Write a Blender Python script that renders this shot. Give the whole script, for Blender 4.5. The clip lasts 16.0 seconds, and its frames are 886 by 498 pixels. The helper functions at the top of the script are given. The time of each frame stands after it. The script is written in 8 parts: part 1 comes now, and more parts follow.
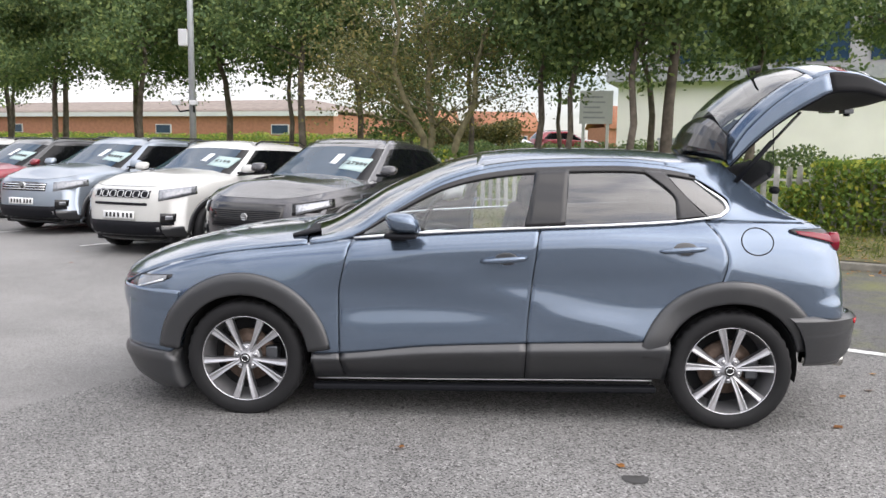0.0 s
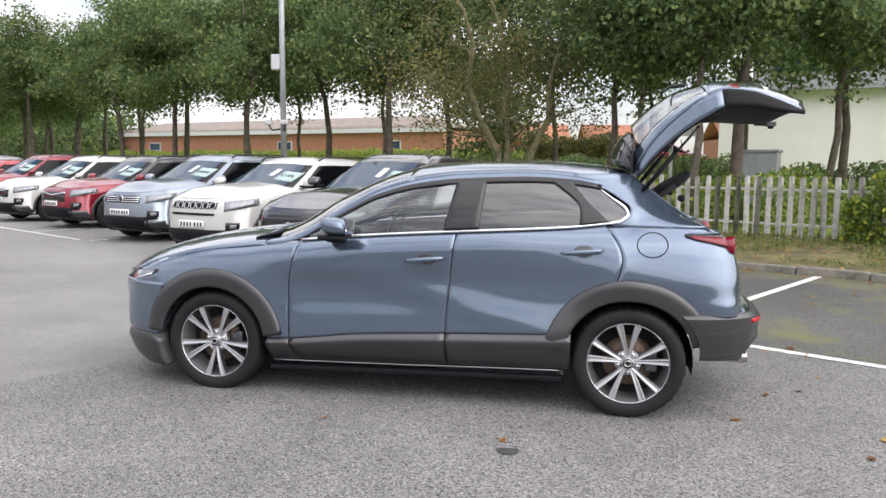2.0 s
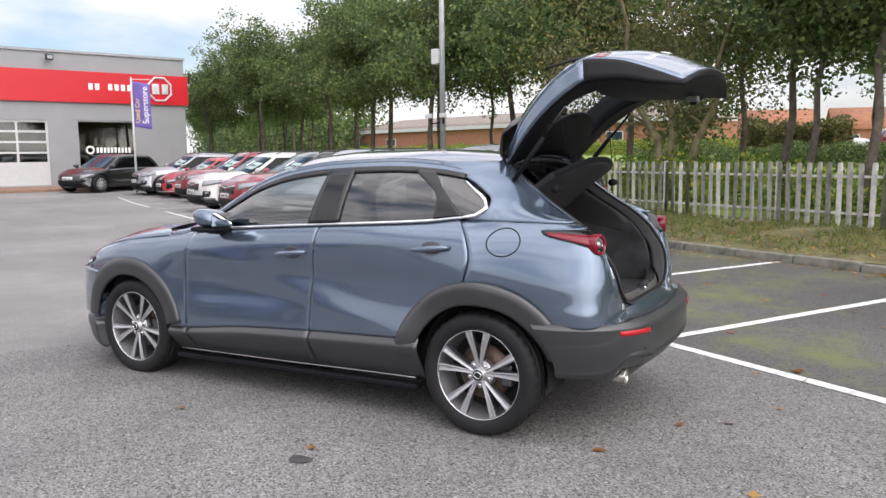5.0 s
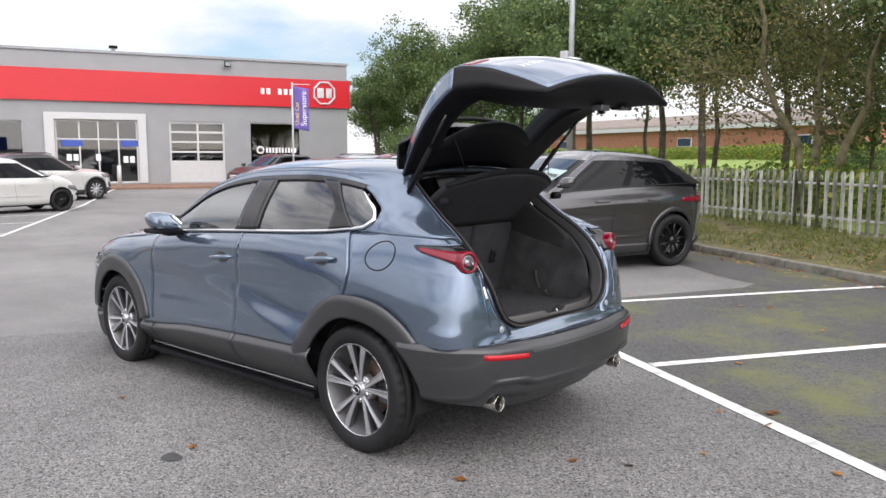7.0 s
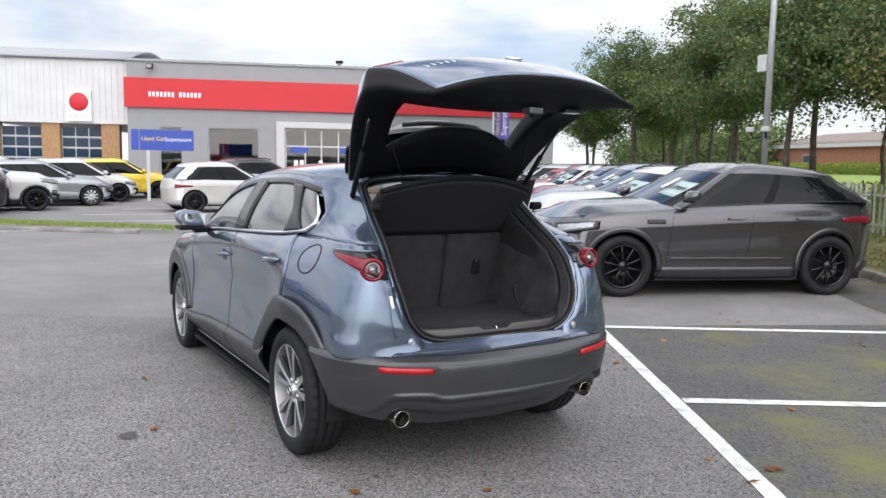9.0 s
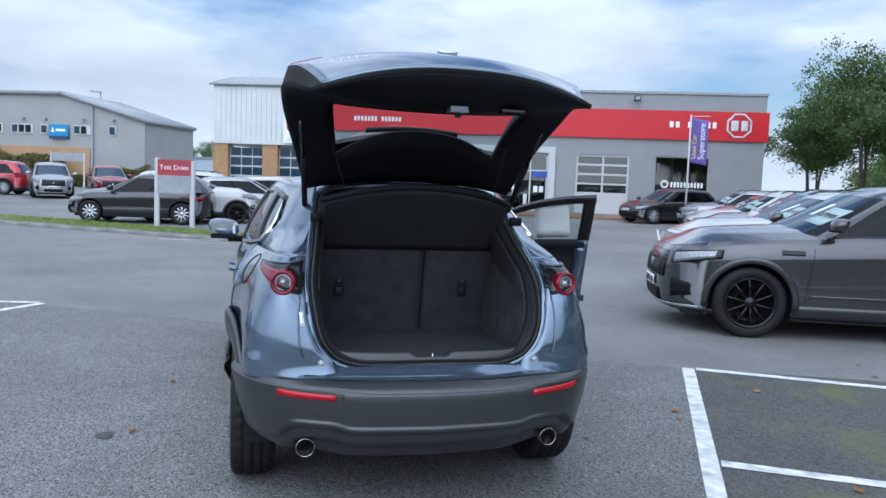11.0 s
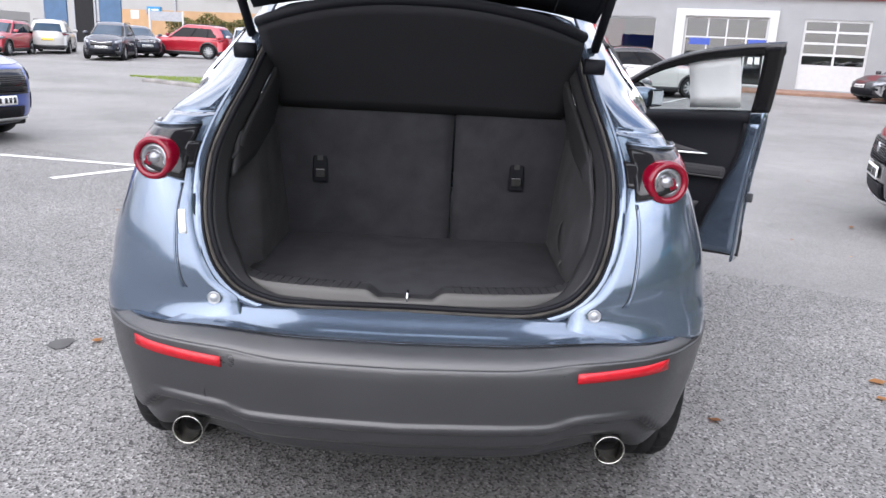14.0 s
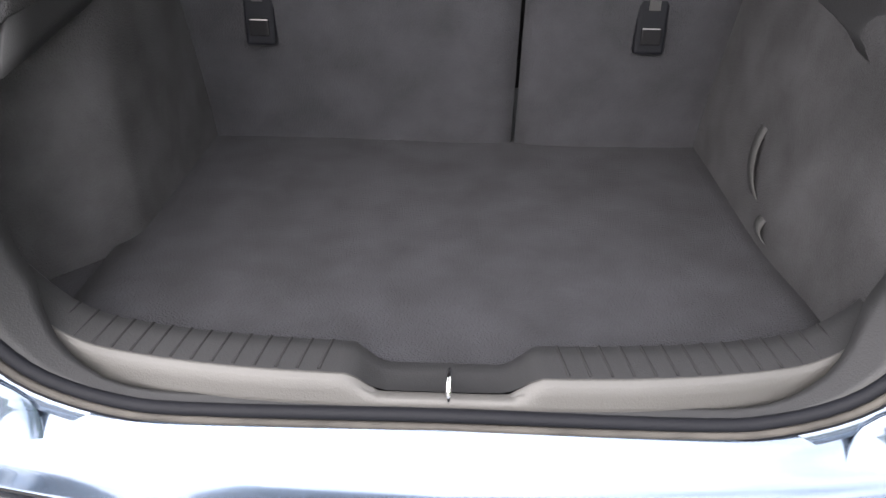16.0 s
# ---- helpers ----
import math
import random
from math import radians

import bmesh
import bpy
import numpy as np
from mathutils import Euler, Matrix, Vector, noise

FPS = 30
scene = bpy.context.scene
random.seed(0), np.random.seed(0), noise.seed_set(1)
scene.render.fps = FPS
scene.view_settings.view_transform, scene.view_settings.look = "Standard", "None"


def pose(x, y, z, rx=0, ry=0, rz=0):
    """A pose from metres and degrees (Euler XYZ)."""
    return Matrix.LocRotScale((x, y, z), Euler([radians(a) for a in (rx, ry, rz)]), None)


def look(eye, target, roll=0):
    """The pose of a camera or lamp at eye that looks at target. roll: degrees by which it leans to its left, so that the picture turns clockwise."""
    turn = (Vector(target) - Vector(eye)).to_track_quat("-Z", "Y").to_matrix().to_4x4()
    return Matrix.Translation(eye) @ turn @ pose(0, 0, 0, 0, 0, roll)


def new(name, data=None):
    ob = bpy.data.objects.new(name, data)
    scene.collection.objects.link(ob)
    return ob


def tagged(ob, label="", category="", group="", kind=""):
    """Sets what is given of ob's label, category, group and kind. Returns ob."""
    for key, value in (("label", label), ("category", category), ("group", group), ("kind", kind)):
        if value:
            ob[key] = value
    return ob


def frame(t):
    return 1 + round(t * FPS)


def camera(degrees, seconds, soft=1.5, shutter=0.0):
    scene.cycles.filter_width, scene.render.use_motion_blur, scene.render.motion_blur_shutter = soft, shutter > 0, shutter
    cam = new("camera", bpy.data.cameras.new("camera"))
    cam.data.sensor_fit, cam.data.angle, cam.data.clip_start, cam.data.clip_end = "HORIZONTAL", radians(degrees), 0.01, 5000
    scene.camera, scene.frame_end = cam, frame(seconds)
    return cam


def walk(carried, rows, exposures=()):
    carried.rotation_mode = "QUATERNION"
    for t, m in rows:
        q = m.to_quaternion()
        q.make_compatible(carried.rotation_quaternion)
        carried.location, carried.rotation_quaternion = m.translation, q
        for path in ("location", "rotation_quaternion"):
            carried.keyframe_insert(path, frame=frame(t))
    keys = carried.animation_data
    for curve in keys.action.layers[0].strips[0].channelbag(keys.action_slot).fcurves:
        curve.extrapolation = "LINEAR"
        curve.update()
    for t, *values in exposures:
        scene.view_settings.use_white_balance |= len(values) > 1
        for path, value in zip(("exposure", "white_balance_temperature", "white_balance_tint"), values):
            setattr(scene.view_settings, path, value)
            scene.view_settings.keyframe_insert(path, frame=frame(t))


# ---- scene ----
cam = camera(59.5, 16.0)
PATH = [
    (0, (0.002, -5.003, 1.507), (-0.109, -3.022, 1.249), 0.9),
    (0.5, (0.274, -5.154, 1.505), (0.088, -3.177, 1.263), 0.8),
    (1, (0.526, -5.328, 1.501), (0.262, -3.359, 1.269), 0.7),
    (1.5, (0.793, -5.45, 1.507), (0.452, -3.492, 1.281), 0.6),
    (2, (1.194, -5.458, 1.516), (0.78, -3.514, 1.291), 0.4),
    (2.5, (1.53, -5.382, 1.508), (1.031, -3.459, 1.284), 0.0),
    (3, (1.848, -5.22, 1.519), (1.257, -3.322, 1.295), -0.1),
    (3.5, (2.218, -5.05, 1.509), (1.526, -3.188, 1.279), -0.3),
    (4, (2.537, -4.857, 1.491), (1.739, -3.038, 1.256), -0.5),
    (4.5, (2.833, -4.61, 1.494), (1.942, -2.835, 1.255), -0.6),
    (4.7, (2.956, -4.52, 1.486), (2.029, -2.764, 1.246), -0.6),
    (6.8, (4.218, -3.461, 1.539), (2.899, -1.978, 1.295), -0.0),
    (7, (4.308, -3.39, 1.53), (2.956, -1.935, 1.293), 0.1),
    (7.5, (4.525, -3.089, 1.515), (3.074, -1.733, 1.28), 0.4),
    (8, (4.75, -2.786, 1.507), (3.201, -1.542, 1.277), 0.6),
    (8.5, (4.98, -2.468, 1.531), (3.343, -1.342, 1.306), 0.8),
    (9, (5.133, -2.141, 1.518), (3.414, -1.143, 1.302), 1.1),
    (9.2, (5.189, -2.01, 1.537), (3.439, -1.065, 1.325), 1.3),
    (11.3, (5.262, -0.597, 1.473), (3.317, -0.166, 1.295), 2.4),
    (11.5, (5.263, -0.468, 1.49), (3.312, -0.074, 1.301), 2.6),
    (12, (5.119, -0.252, 1.476), (3.155, 0.056, 1.254), 2.8),
    (12.5, (4.849, -0.088, 1.458), (2.88, 0.134, 1.183), 3.1),
    (13, (4.539, 0.047, 1.42), (2.573, 0.189, 1.078), 3.2),
    (13.5, (4.217, 0.118, 1.388), (2.263, 0.18, 0.966), 3.1),
    (14, (3.857, 0.091, 1.336), (1.922, 0.091, 0.831), 2.8),
    (14.5, (3.517, 0.085, 1.297), (1.615, 0.046, 0.681), 2.4),
    (15, (3.163, 0.075, 1.293), (1.306, 0.025, 0.552), 1.9),
    (15.5, (2.833, 0.036, 1.249), (1.034, -0.008, 0.376), 1.5),
    (16, (2.597, 0.009, 1.227), (0.854, -0.024, 0.247), 1.1),
]
walk(cam, [(t, look(eye, target, roll)) for t, eye, target, roll in PATH],
     [(0.0, 0.30, 6450, 14), (4.7, 0.18, 6450, 15), (9.0, 0.05, 6300, 13), (11.4, -0.35, 5150, 8), (12.6, -0.15, 5400, 12), (13.5, 0.25, 5850, 16), (14.5, 0.8, 6250, 15), (15.0, 0.92, 6250, 13), (15.4, 1.22, 6300, 14), (16.0, 1.66, 6500, 15)])

# ---------- light and sky ----------
world = bpy.data.worlds.new("overcast_sky")
scene.world = world
world.use_nodes = True
wn, wl = world.node_tree.nodes, world.node_tree.links
wn.clear()
w_out = wn.new("ShaderNodeOutputWorld")
w_bg = wn.new("ShaderNodeBackground")
w_sky = wn.new("ShaderNodeTexSky")
w_sky.sky_type = "NISHITA"
w_sky.sun_disc = False
w_sky.sun_elevation = radians(38)
w_sky.sun_rotation = radians(112)
w_scale = wn.new("ShaderNodeVectorMath")
w_scale.operation = "SCALE"
w_scale.inputs["Scale"].default_value = 0.125
w_map = wn.new("ShaderNodeMapping")
w_map.inputs["Scale"].default_value = (1.0, 1.0, 3.2)
w_tc = wn.new("ShaderNodeTexCoord")
w_noise = wn.new("ShaderNodeTexNoise")
w_noise.inputs["Scale"].default_value = 2.3
w_noise.inputs["Detail"].default_value = 7
w_noise.inputs["Roughness"].default_value = 0.55
w_ramp = wn.new("ShaderNodeValToRGB")
w_ramp.color_ramp.elements[0].position = 0.33
w_ramp.color_ramp.elements[1].position = 0.54
w_shade = wn.new("ShaderNodeTexNoise")
w_shade.inputs["Scale"].default_value = 3.7
w_shade.inputs["Detail"].default_value = 5
w_cloud = wn.new("ShaderNodeValToRGB")
w_cloud.color_ramp.elements[0].position = 0.3
w_cloud.color_ramp.elements[0].color = (0.86, 0.87, 0.88, 1)
w_cloud.color_ramp.elements[1].position = 0.62
w_cloud.color_ramp.elements[1].color = (1.22, 1.22, 1.22, 1)
w_mix = wn.new("ShaderNodeMix")
w_mix.data_type = "RGBA"
w_mix.clamp_factor = True
wl.new(w_tc.outputs["Generated"], w_map.inputs["Vector"])
wl.new(w_map.outputs["Vector"], w_noise.inputs["Vector"])
wl.new(w_map.outputs["Vector"], w_shade.inputs["Vector"])
wl.new(w_noise.outputs["Fac"], w_ramp.inputs["Fac"])
wl.new(w_shade.outputs["Fac"], w_cloud.inputs["Fac"])
wl.new(w_sky.outputs["Color"], w_scale.inputs[0])
wl.new(w_scale.outputs["Vector"], w_mix.inputs[6])
wl.new(w_cloud.outputs["Color"], w_mix.inputs[7])
wl.new(w_ramp.outputs["Color"], w_mix.inputs[0])
# an overcast sky is brighter overhead than at the horizon
w_sep = wn.new("ShaderNodeSeparateXYZ")
w_el = wn.new("ShaderNodeMapRange")
w_el.inputs["From Min"].default_value = 0.12
w_el.inputs["From Max"].default_value = 0.9
w_el.inputs["To Min"].default_value = 0.92
w_el.inputs["To Max"].default_value = 1.75
w_lift = wn.new("ShaderNodeVectorMath")
w_lift.operation = "SCALE"
wl.new(w_tc.outputs["Generated"], w_sep.inputs["Vector"])
wl.new(w_sep.outputs["Z"], w_el.inputs["Value"])
wl.new(w_mix.outputs[2], w_lift.inputs[0])
wl.new(w_el.outputs["Result"], w_lift.inputs["Scale"])
# thin cloud glows round the hidden sun
w_dot = wn.new("ShaderNodeVectorMath")
w_dot.operation = "DOT_PRODUCT"
w_dot.inputs[1].default_value = Vector((16, -6.5, 11)).normalized()
w_pos = wn.new("ShaderNodeMath")
w_pos.operation = "MAXIMUM"
w_pos.inputs[1].default_value = 0.0
w_pow = wn.new("ShaderNodeMath")
w_pow.operation = "POWER"
w_pow.inputs[1].default_value = 3.0
w_glow = wn.new("ShaderNodeVectorMath")
w_glow.operation = "SCALE"
w_glow.inputs[0].default_value = (2.0, 1.92, 1.80)
w_add = wn.new("ShaderNodeVectorMath")
wl.new(w_tc.outputs["Generated"], w_dot.inputs[0])
wl.new(w_dot.outputs["Value"], w_pos.inputs[0])
wl.new(w_pos.outputs["Value"], w_pow.inputs[0])
wl.new(w_pow.outputs["Value"], w_glow.inputs["Scale"])
wl.new(w_lift.outputs["Vector"], w_add.inputs[0])
wl.new(w_glow.outputs["Vector"], w_add.inputs[1])
wl.new(w_add.outputs["Vector"], w_bg.inputs["Color"])
w_bg.inputs["Strength"].default_value = 1.0
wl.new(w_bg.outputs["Background"], w_out.inputs["Surface"])

sun = new("sun", bpy.data.lights.new("sun", "SUN"))
sun.data.energy = 0.9
sun.data.angle = radians(165)
sun.data.color = (1.0, 0.95, 0.88)
sun.matrix_world = look((16, -6.5, 11), (0, 0, 0))


# ---------- materials ----------
def mat_new(name):
    m = bpy.data.materials.new(name)
    m.use_nodes = True
    return m, m.node_tree.nodes, m.node_tree.links, m.node_tree.nodes["Principled BSDF"]


def plain(name, color, rough=0.5, metal=0.0, coat=0.0, bump=0.0, bump_scale=200.0, vary=0.12, vary_scale=6.0, spec=0.5):
    """A surface with two scales of variation: broad staining and fine grain."""
    m, n, l, b = mat_new(name)
    tc = n.new("ShaderNodeTexCoord")
    big = n.new("ShaderNodeTexNoise")
    big.inputs["Scale"].default_value = vary_scale
    big.inputs["Detail"].default_value = 6
    fine = n.new("ShaderNodeTexNoise")
    fine.inputs["Scale"].default_value = bump_scale
    fine.inputs["Detail"].default_value = 3
    l.new(tc.outputs["Object"], big.inputs["Vector"])
    l.new(tc.outputs["Object"], fine.inputs["Vector"])
    ramp = n.new("ShaderNodeMapRange")
    ramp.inputs["From Min"].default_value = 0.3
    ramp.inputs["From Max"].default_value = 0.7
    ramp.inputs["To Min"].default_value = 1 - vary
    ramp.inputs["To Max"].default_value = 1 + vary
    l.new(big.outputs["Fac"], ramp.inputs["Value"])
    mul = n.new("ShaderNodeVectorMath")
    mul.operation = "SCALE"
    mul.inputs[0].default_value = color
    l.new(ramp.outputs["Result"], mul.inputs["Scale"])
    l.new(mul.outputs["Vector"], b.inputs["Base Color"])
    b.inputs["Roughness"].default_value = rough
    b.inputs["Metallic"].default_value = metal
    b.inputs["Coat Weight"].default_value = coat
    b.inputs["Coat Roughness"].default_value = 0.04
    b.inputs["Specular IOR Level"].default_value = spec
    if bump:
        bp = n.new("ShaderNodeBump")
        bp.inputs["Strength"].default_value = bump
        bp.inputs["Distance"].default_value = 0.002
        l.new(fine.outputs["Fac"], bp.inputs["Height"])
        l.new(bp.outputs["Normal"], b.inputs["Normal"])
    return m


def car_paint(name, color, metal=0.5, rough=0.35):
    m, n, l, b = mat_new(name)
    tc = n.new("ShaderNodeTexCoord")
    fl = n.new("ShaderNodeTexNoise")
    fl.inputs["Scale"].default_value = 900
    fl.inputs["Detail"].default_value = 2
    l.new(tc.outputs["Object"], fl.inputs["Vector"])
    mr = n.new("ShaderNodeMapRange")
    mr.inputs["To Min"].default_value = 0.8
    mr.inputs["To Max"].default_value = 1.2
    l.new(fl.outputs["Fac"], mr.inputs["Value"])
    mul = n.new("ShaderNodeVectorMath")
    mul.operation = "SCALE"
    mul.inputs[0].default_value = color
    l.new(mr.outputs["Result"], mul.inputs["Scale"])
    l.new(mul.outputs["Vector"], b.inputs["Base Color"])
    b.inputs["Metallic"].default_value = metal
    b.inputs["Roughness"].default_value = rough
    b.inputs["Coat Weight"].default_value = 1.0
    b.inputs["Coat Roughness"].default_value = 0.055
    return m


def glass_mat(name, tint, mirror=0.10):
    """Thin tinted pane: a mirror by Fresnel over a tinted see-through sheet."""
    m, n, l, b = mat_new(name)
    n.remove(b)
    out = n["Material Output"]
    tr = n.new("ShaderNodeBsdfTransparent")
    tr.inputs["Color"].default_value = (*tint, 1)
    gl = n.new("ShaderNodeBsdfGlossy")
    gl.inputs["Roughness"].default_value = 0.02
    fr = n.new("ShaderNodeLayerWeight")
    fr.inputs["Blend"].default_value = 0.5
    pw = n.new("ShaderNodeMath")
    pw.operation = "POWER"
    pw.inputs[1].default_value = 2.4
    l.new(fr.outputs["Facing"], pw.inputs[0])
    mr = n.new("ShaderNodeMapRange")
    mr.inputs["To Min"].default_value = mirror
    mr.inputs["To Max"].default_value = 1.0
    mx = n.new("ShaderNodeMixShader")
    l.new(pw.outputs["Value"], mr.inputs["Value"])
    l.new(mr.outputs["Result"], mx.inputs["Fac"])
    l.new(tr.outputs["BSDF"], mx.inputs[1])
    l.new(gl.outputs["BSDF"], mx.inputs[2])
    l.new(mx.outputs["Shader"], out.inputs["Surface"])
    return m


def asphalt(name, base, scale, contrast, moss=0.0, speck=0.0):
    """Tarmac: broad patches, aggregate chips and relief; moss gives green growth in blotches."""
    m, n, l, b = mat_new(name)
    tc = n.new("ShaderNodeTexCoord")

    def noise_at(s, detail=6, rough=0.6):
        t = n.new("ShaderNodeTexNoise")
        t.inputs["Scale"].default_value = s
        t.inputs["Detail"].default_value = detail
        t.inputs["Roughness"].default_value = rough
        l.new(tc.outputs["Object"], t.inputs["Vector"])
        return t
    broad, mid = noise_at(0.35, 8, 0.65), noise_at(3.0, 6)
    chips = n.new("ShaderNodeTexVoronoi")
    chips.inputs["Scale"].default_value = scale
    l.new(tc.outputs["Object"], chips.inputs["Vector"])
    bw = n.new("ShaderNodeSeparateColor")
    l.new(chips.outputs["Color"], bw.inputs["Color"])
    cr = n.new("ShaderNodeValToRGB")
    e = cr.color_ramp.elements
    lo, hi = base * (1 - contrast), base * (1 + contrast)
    e[0].position, e[0].color = 0.0, (lo * 1.03, lo, lo * 0.97, 1)
    e[1].position, e[1].color = 0.93, (hi * 1.02, hi, hi * 0.97, 1)
    pit = e.new(0.16)
    pit.color = (lo * 1.35, lo * 1.3, lo * 1.26, 1)
    body = e.new(0.24)
    body.color = (base * 0.95, base * 0.93, base * 0.90, 1)
    if speck:
        e2 = e.new(0.97)
        e2.color = (base * 2.5, base * 2.45, base * 2.35, 1)
    l.new(bw.outputs["Red"], cr.inputs["Fac"])
    f1 = n.new("ShaderNodeMapRange")
    f1.inputs["From Min"].default_value = 0.3
    f1.inputs["From Max"].default_value = 0.7
    f1.inputs["To Min"].default_value = 0.62
    f1.inputs["To Max"].default_value = 1.2
    l.new(broad.outputs["Fac"], f1.inputs["Value"])
    f2 = n.new("ShaderNodeMapRange")
    f2.inputs["To Min"].default_value = 0.85
    f2.inputs["To Max"].default_value = 1.15
    l.new(mid.outputs["Fac"], f2.inputs["Value"])
    mu = n.new("ShaderNodeMath")
    mu.operation = "MULTIPLY"
    l.new(f1.outputs["Result"], mu.inputs[0])
    l.new(f2.outputs["Result"], mu.inputs[1])
    sc = n.new("ShaderNodeVectorMath")
    sc.operation = "SCALE"
    l.new(cr.outputs["Color"], sc.inputs[0])
    l.new(mu.outputs["Value"], sc.inputs["Scale"])
    last = sc.outputs["Vector"]
    if moss:
        ms = noise_at(0.8, 9, 0.72)
        mr = n.new("ShaderNodeValToRGB")
        mr.color_ramp.elements[0].position = 0.60 - 0.085 * moss
        mr.color_ramp.elements[0].color = (0, 0, 0, 1)
        mr.color_ramp.elements[1].position = 0.78 - 0.1 * moss
        mr.color_ramp.elements[1].color = (0.75, 0.75, 0.75, 1)
        l.new(ms.outputs["Fac"], mr.inputs["Fac"])
        mx = n.new("ShaderNodeMix")
        mx.data_type = "RGBA"
        l.new(mr.outputs["Color"], mx.inputs[0])
        l.new(last, mx.inputs[6])
        mx.inputs[7].default_value = (0.135, 0.142, 0.040, 1)
        last = mx.outputs[2]
    l.new(last, b.inputs["Base Color"])
    rr = n.new("ShaderNodeMapRange")
    rr.inputs["To Min"].default_value = 0.55
    rr.inputs["To Max"].default_value = 0.9
    l.new(broad.outputs["Fac"], rr.inputs["Value"])
    l.new(rr.outputs["Result"], b.inputs["Roughness"])
    bp = n.new("ShaderNodeBump")
    bp.inputs["Strength"].default_value = 0.7
    bp.inputs["Distance"].default_value = 0.004
    l.new(chips.outputs["Distance"], bp.inputs["Height"])
    l.new(bp.outputs["Normal"], b.inputs["Normal"])
    return m


def leaf_mat(name, c1, c2, c3):
    """Leaves: three tones spread by a random number per leaf, some light let through."""
    m, n, l, b = mat_new(name)
    g = n.new("ShaderNodeNewGeometry")
    cr = n.new("ShaderNodeValToRGB")
    e = cr.color_ramp.elements
    e[0].position, e[0].color = 0.0, (*c1, 1)
    e[1].position, e[1].color = 1.0, (*c3, 1)
    k = e.new(0.6)
    k.color = (*c2, 1)
    l.new(g.outputs["Random Per Island"], cr.inputs["Fac"])
    l.new(cr.outputs["Color"], b.inputs["Base Color"])
    b.inputs["Roughness"].default_value = 0.6
    b.inputs["Specular IOR Level"].default_value = 0.25
    tl = n.new("ShaderNodeBsdfTranslucent")
    l.new(cr.outputs["Color"], tl.inputs["Color"])
    mx = n.new("ShaderNodeMixShader")
    mx.inputs["Fac"].default_value = 0.35
    l.new(b.outputs["BSDF"], mx.inputs[1])
    l.new(tl.outputs["BSDF"], mx.inputs[2])
    l.new(mx.outputs["Shader"], n["Material Output"].inputs["Surface"])
    return m


M_road = asphalt("worn_road_tarmac", 0.185, 140, 0.32)
M_coarse = asphalt("coarse_dark_tarmac", 0.140, 125, 0.72, speck=1)
M_bay = asphalt("mossy_bay_tarmac", 0.072, 85, 0.58, moss=1.35)
M_white_line = plain("worn_white_road_paint", (0.62, 0.62, 0.60), 0.65, vary=0.35, vary_scale=11, bump=0.3, bump_scale=160)
M_paint = car_paint("blue_grey_metallic_paint", (0.118, 0.157, 0.216), 0.66, 0.17)
M_clad = plain("dark_grey_textured_plastic", (0.0190, 0.0198, 0.0225), 0.32, bump=0.22, bump_scale=700, vary=0.12, spec=0.95)
M_black = plain("gloss_black_trim", (0.012, 0.012, 0.013), 0.12, vary=0.05)
M_matt = plain("matt_black_plastic", (0.0075, 0.008, 0.0105), 0.6, bump=0.2, bump_scale=500, spec=0.15)
# wheel well felt, also the black for gaps and painted-in shade
M_void = plain("felt_gap_and_shade_black", (0.010, 0.010, 0.011), 0.95)
M_chrome = plain("bright_chrome", (0.80, 0.81, 0.82), 0.08, 1.0, vary=0.03)
M_alloy = plain("machined_alloy_face", (0.56, 0.56, 0.58), 0.27, 0.85, vary=0.08, vary_scale=30)
M_spoke = plain("satin_grey_spoke_face", (0.47, 0.47, 0.49), 0.33, 0.8, vary=0.08, vary_scale=30)
M_barrel = plain("silver_rim_barrel", (0.34, 0.34, 0.35), 0.4, 0.7)
M_alloy_dark = plain("grey_painted_alloy_side", (0.13, 0.135, 0.145), 0.32, 0.75)
M_rubber = plain("tyre_rubber", (0.011, 0.011, 0.012), 0.68, bump=0.3, bump_scale=300, vary=0.2, spec=0.30)
M_disc = plain("rusty_brake_disc", (0.15, 0.105, 0.08), 0.5, 0.6, vary=0.35, vary_scale=40)
M_glass = glass_mat("clear_car_glass", (0.74, 0.80, 0.80))
M_privacy = glass_mat("dark_privacy_glass", (0.10, 0.105, 0.11), 0.13)
# blue in the base colour stands for sky reflected in the panes
M_darkglass = plain("sky_painted_window_glass", (0.020, 0.042, 0.070), 0.03, vary=0.15, vary_scale=2.0, spec=0.22)
M_pillar = plain("black_pillar_cover", (0.004, 0.004, 0.005), 0.25, vary=0.05, spec=0.12)
M_sideglass = plain("tinted_side_glass", (0.003, 0.0035, 0.0045), 0.03, vary=0.05, spec=0.20)
M_red_lens = plain("red_lamp_lens", (0.17, 0.001, 0.013), 0.13, coat=0.1, vary=0.08, vary_scale=40)
M_reflex = plain("bright_red_reflector", (0.42, 0.006, 0.014), 0.25, vary=0.10, vary_scale=60)
M_clear_lens = plain("clear_lamp_lens", (0.20, 0.21, 0.23), 0.12, 0.3, coat=1.0, vary=0.25, vary_scale=25)
M_felt = plain("charcoal_boot_carpet", (0.0262, 0.0264, 0.0305), 0.95, bump=1.0, bump_scale=330, vary=0.28, vary_scale=13)
# boot carpet again, raised in tone for the light on the sides
M_lining = plain("worn_lit_side_carpet", (0.0340, 0.0338, 0.0360), 0.95, bump=1.0, bump_scale=330, vary=0.38, vary_scale=11)
M_shelf = plain("charcoal_shelf_fabric", (0.0165, 0.0170, 0.0205), 0.85, bump=0.4, bump_scale=500, vary=0.1)
M_trim = plain("grey_moulded_trim", (0.0215, 0.0217, 0.0230), 0.6, bump=0.2, bump_scale=420)
